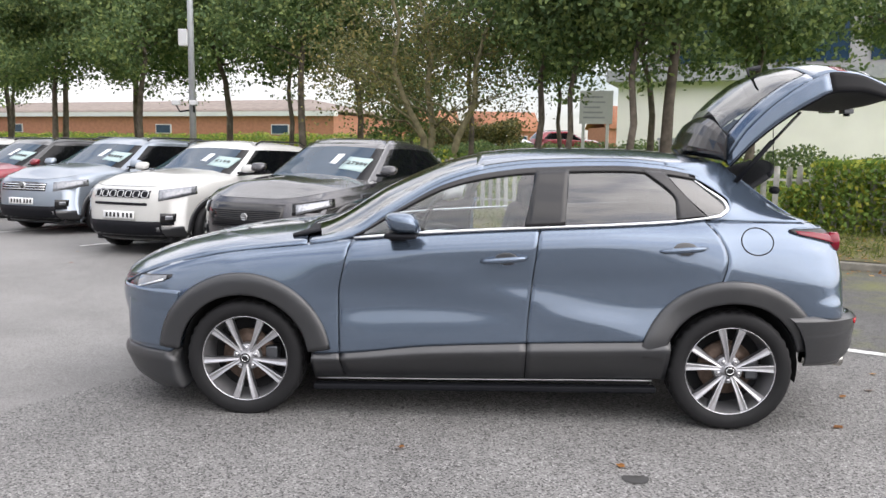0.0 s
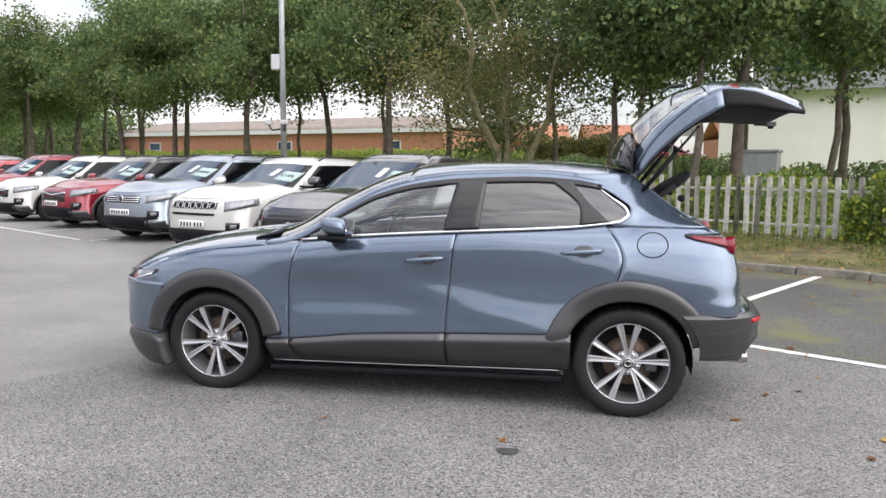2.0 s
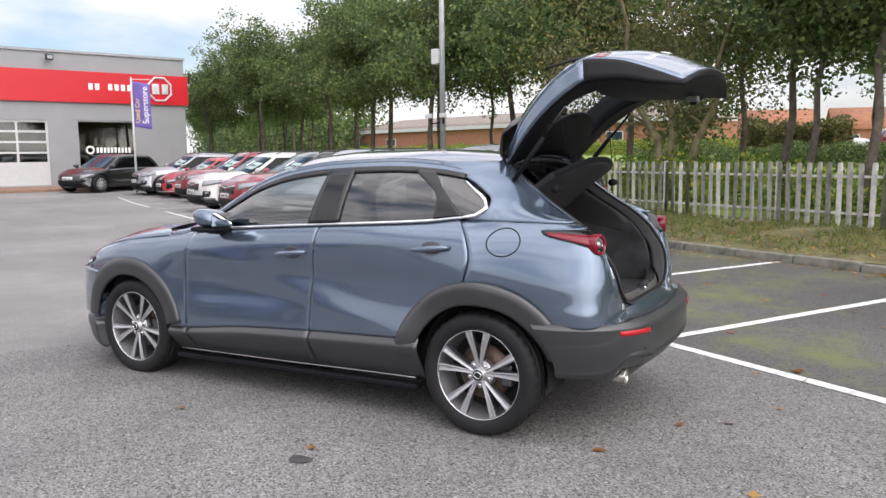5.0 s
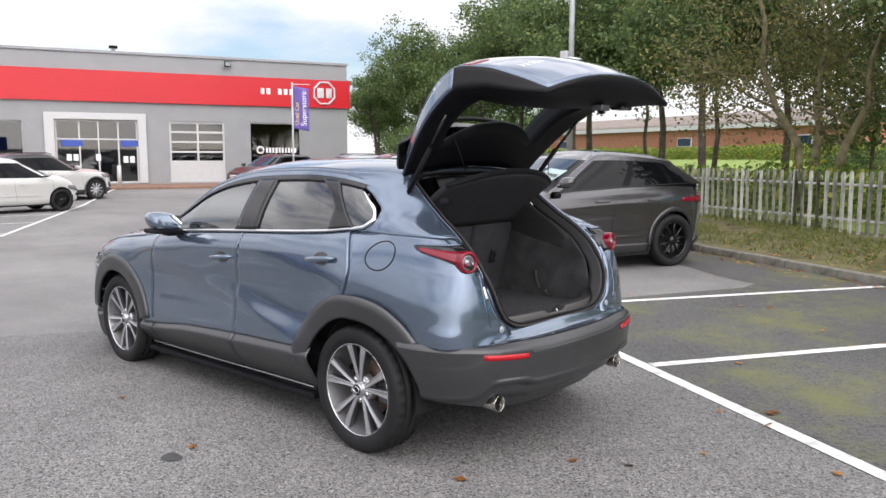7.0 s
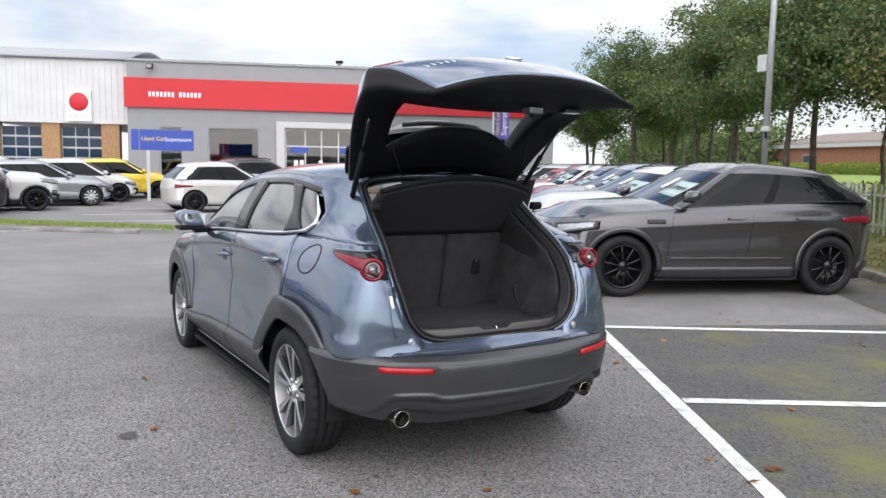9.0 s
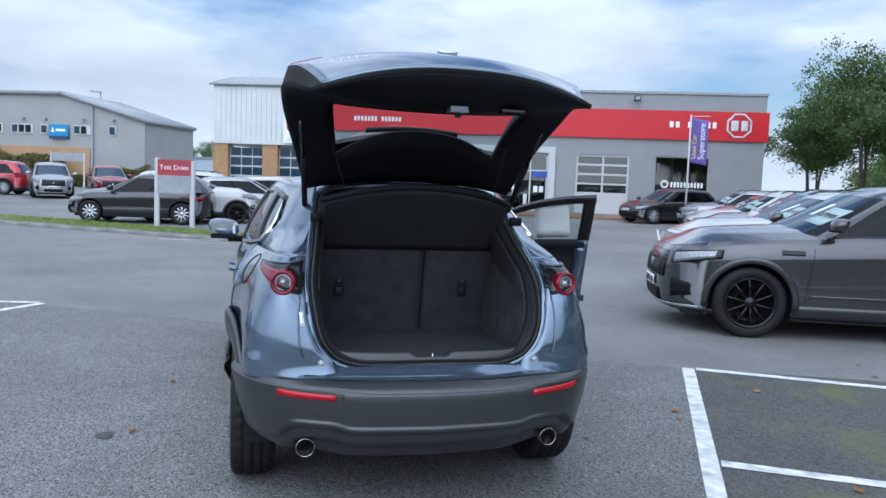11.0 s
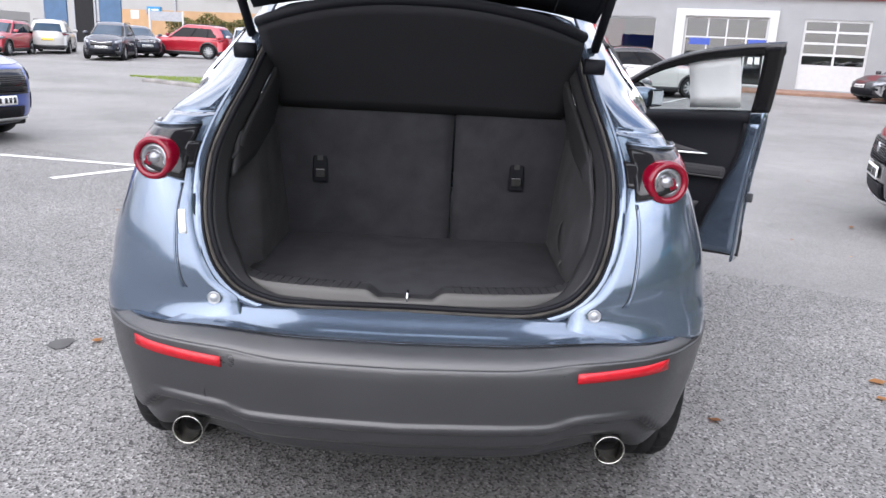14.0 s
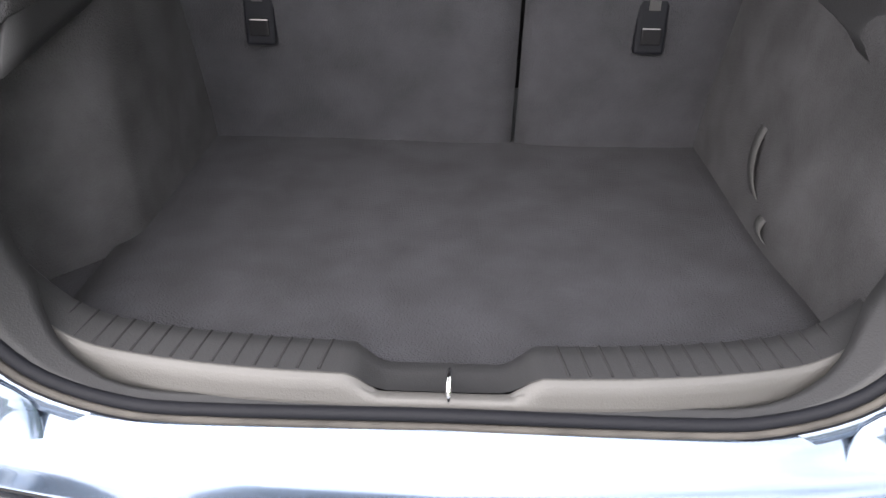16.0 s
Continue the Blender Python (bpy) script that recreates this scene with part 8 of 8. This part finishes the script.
L_T, L_D, L_S, L_Y = "tall dark green tree with a bare trunk", "dense dark green tree behind the fence", "slim dark green tree", "pale-barked tree with turning olive leaves"
for kind, x, y, sc, lb in (("turning", -1.3, 14.6, 1.0, L_Y), ("slim", 1.2, 14.5, 1.0, L_S), ("slim", 1.8, 13.2, 0.85, L_S), ("slim", 2.9, 11.5, 0.95, L_S), ("slim", -0.6, 20.0, 1.0, L_S), ("tall", 3.9, 12.3, 1.0, L_T), ("dense", 7.4, 17.6, 1.0, L_D), ("dense", 5.6, 22.5, 1.05, L_D), ("slim", 6.2, 14.0, 0.95, L_S), ("tall", 10.5, 15.8, 1.0, L_T),
                           ("dense", -4.4, 21.6, 1.0, L_D), ("slim", -7.0, 22.3, 1.0, L_S), ("dense", -9.6, 23.6, 1.1, L_D), ("tall", -5.6, 18.2, 0.9, L_T), ("dense", -11.8, 21.0, 0.95, L_D), ("tall", -14.0, 25.5, 1.05, L_T), ("slim", -12.6, 28.0, 1.0, L_S),
                           ("dense", -16.4, 23.8, 1.0, L_D), ("tall", -18.6, 28.6, 1.05, L_T), ("dense", -20.6, 26.4, 1.0, L_D), ("slim", -22.6, 31.0, 1.05, L_S), ("tall", -24.6, 34.0, 1.1, L_T), ("dense", -26.8, 31.5, 1.0, L_D), ("tall", -29.0, 37.0, 1.05, L_T),
                           ("dense", -32.0, 36.0, 1.0, L_D), ("slim", -34.5, 42.0, 1.0, L_S), ("dense", -38.0, 43.0, 1.0, L_D), ("tall", -41.5, 48.0, 1.0, L_T), ("dense", -47.0, 52.0, 1.0, L_D), ("slim", -53.0, 56.0, 0.9, L_S),
                           ("young", -3.0, 26.0, 1.1, L_S), ("dense", 13.5, 19.0, 1.0, L_D), ("slim", 2.8, 26.0, 1.0, L_S), ("tall", 16.5, 13.5, 1.0, L_T), ("dense", -32.5, 30.0, 0.9, L_D), ("tall", -30.0, 31.5, 0.85, L_T), ("slim", -36.5, 34.0, 0.85, L_S), ("dense", -40.0, 37.0, 0.85, L_D), ("tall", -27.5, 29.0, 0.95, L_T)):
    tree(kind, x, y, sc, (x * 71 + y * 37) % 360, lb)

# palisade fence
FENCE_D = 2.9
fence = thing("fence", "weathered grey steel palisade fence on the bank", "fence")
bm = bmesh.new()
prof = [(-0.048, 0.0), (-0.026, -0.012), (0.0, -0.016), (0.026, -0.012), (0.048, 0.0)]
lo = [bm.verts.new((x, y, -0.05)) for x, y in prof]
hi = [bm.verts.new((x, y, 1.02)) for x, y in prof]
tip = [bm.verts.new((x * 0.72, y, 1.05)) for x, y in prof]
for a, b in ((lo, hi), (hi, tip)):
    for i in range(4):
        bm.faces.new((a[i], a[i + 1], b[i + 1], b[i]))
bmesh.ops.solidify(bm, geom=bm.faces[:], thickness=0.004)
pale = place("pale", bm, M_galv, fence, smooth=False)
pale_me = pale.data
ang = math.degrees(math.atan2(side.y, side.x))
rf = random.Random(8)
n_pale = 126
for k in range(n_pale):
    o = pale if k == 0 else new("pale", pale_me)
    o.parent = fence
    p = bank_pt(-12.5 + 0.185 * k, FENCE_D)
    o.matrix_basis = pose(p.x, p.y, p.z + rf.uniform(-0.02, 0.015), rf.uniform(-1, 1), rf.uniform(-1.2, 1.2), ang)
for k in range(10):
    p = bank_pt(-12.6 + 2.6 * k, FENCE_D + 0.05)
    o = box_ob("post", (-0.03, 0.03, -0.03, 0.03, -0.2, 1.06), M_galv, fence)
    o.matrix_basis = pose(*p, 0, 0, ang)
for dz in (0.22, 0.82):
    a, b = bank_pt(-12.6, FENCE_D + 0.02, dz), bank_pt(10.8, FENCE_D + 0.02, dz)
    o = box_ob("rail", (0, (b - a).length, -0.012, 0.012, -0.02, 0.02), M_galv, fence)
    o.matrix_basis = pose(*a, 0, 0, ang)

# ivy hedge over the fence, shrubs behind it
rng = np.random.RandomState(21)


def hedge(name, s0, s1, d0, d1, z0, z1, count, mat, label, lump=0.25, leaf=0.09):
    u = rng.rand(count, 3)
    cs = []
    for a, b, c in u:
        s = lerp(s0, s1, a)
        e = noise.noise(Vector((s * 1.3, c * 2, 4))) * lump
        p = KERB0 + side * s + inward * (lerp(d0, d1, b) + e)
        ztop = z1 + lump * noise.noise(Vector((s * 0.9, 7, b))) * 1.3 - (0.35 * z1 if s < s0 + 0.4 and name == "hedge" else 0)
        cs.append((p.x, p.y, lerp(z0, ztop, c ** 0.8) + bank_z(d0)))
    me = leaves_mesh(name, np.array(cs), rng.uniform(leaf * 0.6, leaf * 1.4, count), rng, mat)
    ob = new(name, me)
    return tagged(ob, label, {"hedge": "hedge", "far_woods": "woods"}.get(name, "shrub"), kind="stuff")


hedge("hedge", 1.9, 14.0, 2.55, 3.4, -0.1, 1.20, 46000, M_leaf_c, "bright green ivy hedge over the fence", 0.14, 0.085)
hedge("shrubs", -14, 12, 4.0, 6.5, -0.1, 0.92, 24000, M_leaf_c, "low green shrubs behind the fence", 0.4, 0.11)
hedge("shrubs", -110, -24, 37.5, 40, 0, 1.15, 44000, M_leaf_c, "yellowing hedge along the far road", 0.4, 0.17)
hedge("shrubs", -24, -6, 21, 22.6, 0, 0.95, 16000, M_leaf_a, "low green shrubs on the far grass", 0.35, 0.12)
hedge("shrubs", -8, 10, 15.5, 17.5, 0, 0.85, 15000, M_leaf_a, "rounded green bushes before the white unit", 0.5, 0.12)
hedge("shrubs", -20, -14.5, 24.5, 26, 0, 2.0, 14000, M_leaf_b, "yellowing hedge before the far houses", 0.4, 0.15)
hedge("far_woods", -185, -98, 37, 45, -1.5, 6.5, 26000, M_leaf_a, "distant green wood past the lawn", 2.2, 0.62)
# grass tufts and fallen leaves on the bank
n = 30000
u = rng.rand(n, 2)
pts = []
for a, b in u:
    p = bank_pt(lerp(-14, 13, a), 0.15 + 3.6 * b ** 0.8)
    if noise.noise(Vector((p.x * 0.8, p.y * 0.8, 1))) > -0.25:
        pts.append((p.x, p.y, p.z + 0.035))
me = leaves_mesh("grass_tufts", np.array(pts), rng.uniform(0.05, 0.17, len(pts)), rng, M_blade, -0.6, 0.12)
tagged(new("grass_tufts", me), "rough tufted grass on the bank", "grass", kind="stuff")
pts = []
for a, b in rng.rand(3600, 2):
    p = bank_pt(lerp(-13, 13, a), -0.5 + 2.6 * b)
    pts.append((p.x, p.y, (p.z if (p - KERB0).dot(inward) > 0.06 else 0.0) + 0.022))
for a, b in rng.rand(150, 2):
    p = CORNER - ROW * lerp(-6, 9, a) + DEEP * lerp(-3, 4.6, b ** 0.5)
    pts.append((p.x, p.y, 0.014))
me = leaves_mesh("fallen_leaves", np.array(pts), rng.uniform(0.035, 0.09, len(pts)), rng, M_fallen, 0.92, 0.7)
tagged(new("fallen_leaves", me), "scattered brown fallen leaves", "leaves", kind="stuff")
for x, y, s in ((-0.41, -1.29, 0.055), (0.667, -1.414, 0.055), (2.235, -0.2, 0.06), (1.9, -2.2, 0.04), (-1.9, -2.4, 0.045), (3.3, -0.9, 0.04)):
    me = leaves_mesh("leaf", np.array([(x, y, 0.016), (x + 0.012, y + 0.01, 0.018)]), [s, s * 0.7], np.random.RandomState(int(abs(x) * 100)), M_fallen, 0.9, 0.7)
    tagged(new("fallen_leaf", me), "single orange leaf lying on the tarmac", "leaf", "single fallen leaves")
# oil stain by the wheel
M_stain = plain("dark_oil_stain", (0.045, 0.044, 0.043), 0.6, vary=0.35, vary_scale=12)
bm = bmesh.new()
ring = [bm.verts.new((0.715 + 0.060 * math.cos(t) * (1 + 0.15 * math.sin(3 * t)), -1.552 + 0.055 * math.sin(t) * (1 + 0.2 * math.cos(2 * t)), 0.0085)) for t in np.linspace(0, 2 * math.pi, 29)[:-1]]
bm.faces.new(ring)
tagged(place("oil_stain", bm, M_stain, smooth=False), "dark oil stain on the tarmac", "stain", kind="structure")

# lamp post with cabinet box
lp = thing("lamp_post", "tall galvanised lamp post with a white box", "lamp post", pose(-7.3, 14.0, 0.15))
M_post = plain("galvanised_post", (0.36, 0.38, 0.39), 0.5, 0.4, vary=0.1)
tube_ob("post", (0, 0, 0), (0, 0, 9.0), 0.085, M_post, lp, r1=0.06, n=14)
box_ob("box", (-0.26, -0.04, -0.15, 0.10, 3.72, 4.12), M_whiteframe, lp, bevel=0.02)
for sg in (-1, 1):
    pipe_ob("camera_arm", [(0, 0, 2.2), (0.18 * sg - 0.1, -0.1, 2.15), (0.22 * sg - 0.14, -0.12, 2.3)], 0.02, M_matt, lp)
    box_ob("camera_head", (0.22 * sg - 0.24, 0.22 * sg - 0.04, -0.18, -0.08, 2.30, 2.42), M_whiteframe, lp, bevel=0.02)

# grass strip with kerb across the yard
strip = thing("grass_strip", "mown grass strip with a stone kerb", "grass", kind="structure")
GA, GB = Vector((-17.75, -8.1, 0)), Vector((-11.1, 0.9, 0))
gd = (GB - GA).normalized()
gn = Vector((-gd.y, gd.x, 0))
bm = bmesh.new()
grid_bm(bm, lambda u, v: (lambda p: (p.x, p.y, 0.075 + 0.03 * math.sin(math.pi * v)))(GA - gd * 1.4 + gd * (u * ((GB - GA).length + 1.4)) + gn * lerp(0.10, lerp(2.2, 1.0, u) * ease(0.25 + u * 8), v)), 60, 6)
place("turf", bm, M_lawn, strip)
bm = bmesh.new()
box_bm(bm, 0.004, 0.91, 0, 0.12, -0.05, 0.085, 0.015, 1)
k_me = place("kerb_stone", bm, M_concrete, strip).data
first = strip.children[-1]
ga = math.degrees(math.atan2(gd.y, gd.x))
for k in range(int((GB - GA + gd * 1.4).length / 0.915)):
    o = first if k == 0 else new("kerb_stone", k_me)
    o.parent = strip
    p = GA - gd * 1.4 + gd * (0.915 * k)
    o.matrix_basis = pose(p.x, p.y, 0, 0, 0, ga)
pts = []
for a, b in rng.rand(9000, 2):
    p = GA - gd * 1.3 + gd * (a * ((GB - GA).length + 1.3)) + gn * lerp(0.12, lerp(2.0, 1.0, a) * ease(0.25 + a * 8), b)
    pts.append((p.x, p.y, 0.115))
me = leaves_mesh("mown_grass", np.array(pts), rng.uniform(0.05, 0.11, len(pts)), rng, leaf_mat("mown_grass_blades", (0.13, 0.20, 0.03), (0.21, 0.30, 0.045), (0.34, 0.40, 0.07)), -0.5, 0.14)
tagged(new("mown_grass", me), "short mown grass blades on the strip", "grass", kind="stuff")
# far bay lines before the small hatchback
for k in range(5):
    p = Vector((-12.4 - 2.3 * k, 1.9 + 1.3 * k, 0))
    line_strip(p, p + Vector((-0.6, -4.6, 0)), 0.09)
line_strip((-11.8, 1.6, 0), (-28.5, 11.5, 0), 0.10)
line_strip((-4.0, -3.0, 0), (-4.6, -6.5, 0), 0.10)
line_strip((-3.95, -2.95, 0), (-3.1, -3.5, 0), 0.10)

# ---------- beyond the trees ----------
M_brick = plain("red_brick_wall", (0.30, 0.135, 0.085), 0.85, vary=0.15, vary_scale=3, bump=0.4, bump_scale=30)
M_slate = plain("brown_tile_roof", (0.22, 0.18, 0.155), 0.8, vary=0.2, vary_scale=2)
M_render = plain("white_rendered_wall", (0.74, 0.73, 0.70), 0.7, vary=0.04, vary_scale=0.8)
M_terra = plain("terracotta_tile_roof", (0.30, 0.13, 0.07), 0.85, vary=0.2, vary_scale=2)
br = thing("brick_building", "long low red brick building with a white fascia", "building", pose(-42.0, 83.2, 1.33, 0, 0, -20) @ Matrix.Diagonal((1.4, 1.4, 0.95, 1)))
box_ob("wall", (-22, 20, 0, 10, 0, 3.6), M_brick, br)
box_ob("fascia", (-22.3, 20.3, -0.4, 0.1, 3.4, 3.9), M_whiteframe, br)
grid_ob("roof", lambda u, v: (lerp(-22.3, 20.3, u), lerp(-0.4, 10, v), 3.9 + 1.7 * min(1, min(u * 42.6, (1 - u) * 42.6, v * 10.4, (1 - v) * 10.4) / 5.2)), 24, 8, M_slate, br, thick=0.1)
for k in (1, 4, 6):
    wd = new("window")
    wd.parent = br
    box_ob("window_frame", (-19 + 5.6 * k, -17.4 + 5.6 * k, -0.06, 0.1, 1.4, 2.5), M_whiteframe, wd)
    box_ob("pane", (-18.9 + 5.6 * k, -17.5 + 5.6 * k, -0.09, -0.05, 1.5, 2.4), M_darkglass, wd)
for x, y, s in ((1.5, 80.0, 0.65), (16.0, 84.0, 0.8), (-8.0, 92.0, 0.75)):
    hs = thing("house", "small brick house with a tiled roof", "house", pose(x, y, 1.3, 0, 0, 12) @ Matrix.Diagonal((s, s, s, 1)))
    box_ob("wall", (-5, 5, -4, 4, 0, 3.4), M_brick, hs)
    for sg in (-1, 1):
        grid_ob("roof", lambda u, v: (lerp(-5.4, 5.4, u), sg * lerp(4.4, -0.02, v), lerp(3.2, 6.4, v)), 2, 2, M_terra, hs, thick=0.12)
    for wx in (-3.2, 1.8):
        wd = new("window")
        wd.parent = hs
        box_ob("window_frame", (wx, wx + 1.4, -4.08, -3.9, 1.1, 2.5), M_whiteframe, wd)
        box_ob("pane", (wx + 0.1, wx + 1.3, -4.11, -4.06, 1.2, 2.4), M_darkglass, wd)
# white unit with a glazed end
wu = thing("white_unit", "white rendered unit with a grey roof edge", "building", pose(6.2, 33.5, 0.35, 0, 0, -18))
box_ob("wall", (0, 17, 0, 16, 0, 4.4), M_render, wu)
box_ob("roof_edge", (-0.5, 17.5, -0.6, 16, 4.4, 4.95), M_cap, wu)
box_ob("upper_storey", (1, 30, 2.5, 14, 4.95, 8.2), M_block, wu)
for k in range(6):
    box_ob("upper_pane", (2 + 4.5 * k, 5.6 + 4.5 * k, 2.42, 2.5, 5.5, 7.6), M_darkglass, wu)
box_ob("glazed_end", (17.2, 32, 0.4, 15, 0, 4.9), M_darkglass, wu, "dark glazed shop front")
box_ob("shop_fascia", (17.0, 32, 0.1, 0.42, 3.5, 4.9), plain("turquoise_shop_fascia", (0.05, 0.42, 0.55), 0.4), wu, "turquoise shop fascia")
for k in range(5):
    box_ob("mullion", (17.2 + 3 * k, 17.35 + 3 * k, 0.3, 0.4, 0, 3.5), M_cap, wu)
nb = post_sign("notice_board", "white notice board on two grey posts", pose(3.6, 21.8, 0.5, 0, 0, -8), [(-0.55, 0.55, 1.9, 3.0, M_whiteframe)], [(-0.4, 3.0), (0.4, 3.0)], [])
for k in range(5):
    o = box_ob("print_bar", (-0.42, 0.30 - 0.08 * (k % 3), -0.080, -0.0755, 2.08 + 0.17 * k, 2.14 + 0.17 * k), M_cap, nb)
cb = thing("utility_cabinet", "grey steel utility cabinet on the grass", "cabinet", pose(4.75, 14.8, 0.50, 0, 0, -25) @ Matrix.Diagonal((1.05, 1.0, 1.35, 1)))
box_ob("cabinet_body", (-0.45, 0.45, -0.2, 0.2, 0, 0.95), M_cap, cb, bevel=0.015)
box_ob("cabinet_lid", (-0.48, 0.48, -0.23, 0.23, 0.951, 1.0), M_cap, cb, bevel=0.01)
box_ob("cabinet_door", (-0.42, -0.01, -0.215, -0.201, 0.06, 0.9), M_post, cb, bevel=0.004)
box_ob("cabinet_door", (0.01, 0.42, -0.215, -0.201, 0.06, 0.9), M_post, cb, bevel=0.004)

# shrubs along the office block, trees and a shed past its end
cs = []
for a, b, c in rng.rand(16000, 3):
    q = lerp(-46, -21, a)
    h = (2.7 if -39.5 < q < -28.5 else 1.7 if q > -26 else 0.6) + 1.0 * noise.noise(Vector((q * 0.5, 3, 1)))
    cs.append(tuple(FACE @ Vector((q, 18.6 + 0.9 * (b - 0.5) + 0.5 * noise.noise(Vector((q, c, 9))), max(h, 0.5) * c ** 0.7))))
me = leaves_mesh("shrubs", np.array(cs), rng.uniform(0.10, 0.26, len(cs)), rng, M_leaf_b)
tagged(new("shrubs", me), "scruffy yellowing shrubs along the office block", "shrub", kind="stuff")
for x, y, sc, kd in ((-98, -15.5, 0.75, "dense"), (-103, -12, 0.8, "tall"), (-99, -8.5, 0.62, "dense"), (-106, -6, 0.75, "slim"), (-101, -3.0, 0.7, "dense")):
    tree(kd, x, y, sc, (x * 31) % 360, "distant green tree past the office block")
shed = thing("shed", "long low pale blue industrial shed", "building", pose(-92, -10, 0, 0, 0, 100))
box_ob("wall", (-8, 10, 0, 8, 0, 3.4), plain("pale_blue_sheet", (0.42, 0.48, 0.55), 0.5, vary=0.05), shed)
box_ob("roof_edge", (-8.2, 10.2, -0.2, 8.2, 3.4, 3.6), M_cap, shed)
post_sign("lot_sign", "plain grey sign panel on two posts in the far lot", pose(-48.73, -18.71, 0.15, 0, 0, 83) @ Matrix.Diagonal((0.92, 0.92, 0.92, 1)), [(-1.2, 1.2, 2.1, 2.75, M_cap)], [(-1.25, 2.8), (1.25, 2.8)], [])
post_sign("lot_sign", "plain grey sign panel on two posts in the far lot", pose(-56.65, -13.55, 0.15, 0, 0, 83) @ Matrix.Diagonal((0.92, 0.92, 0.92, 1)), [(-1.2, 1.2, 2.1, 2.75, M_cap)], [(-1.25, 2.8), (1.25, 2.8)], [])
lp2 = thing("lamp_post", "slim grey lamp post beyond the office block", "lamp post", pose(-92, -17.3, 0))
tube_ob("post", (0, 0, 0), (0, 0, 10.5), 0.10, M_post, lp2, r1=0.07, n=12)
box_ob("lamp_head", (-0.2, 0.2, -1.1, 0.1, 10.4, 10.6), M_post, lp2, bevel=0.03)
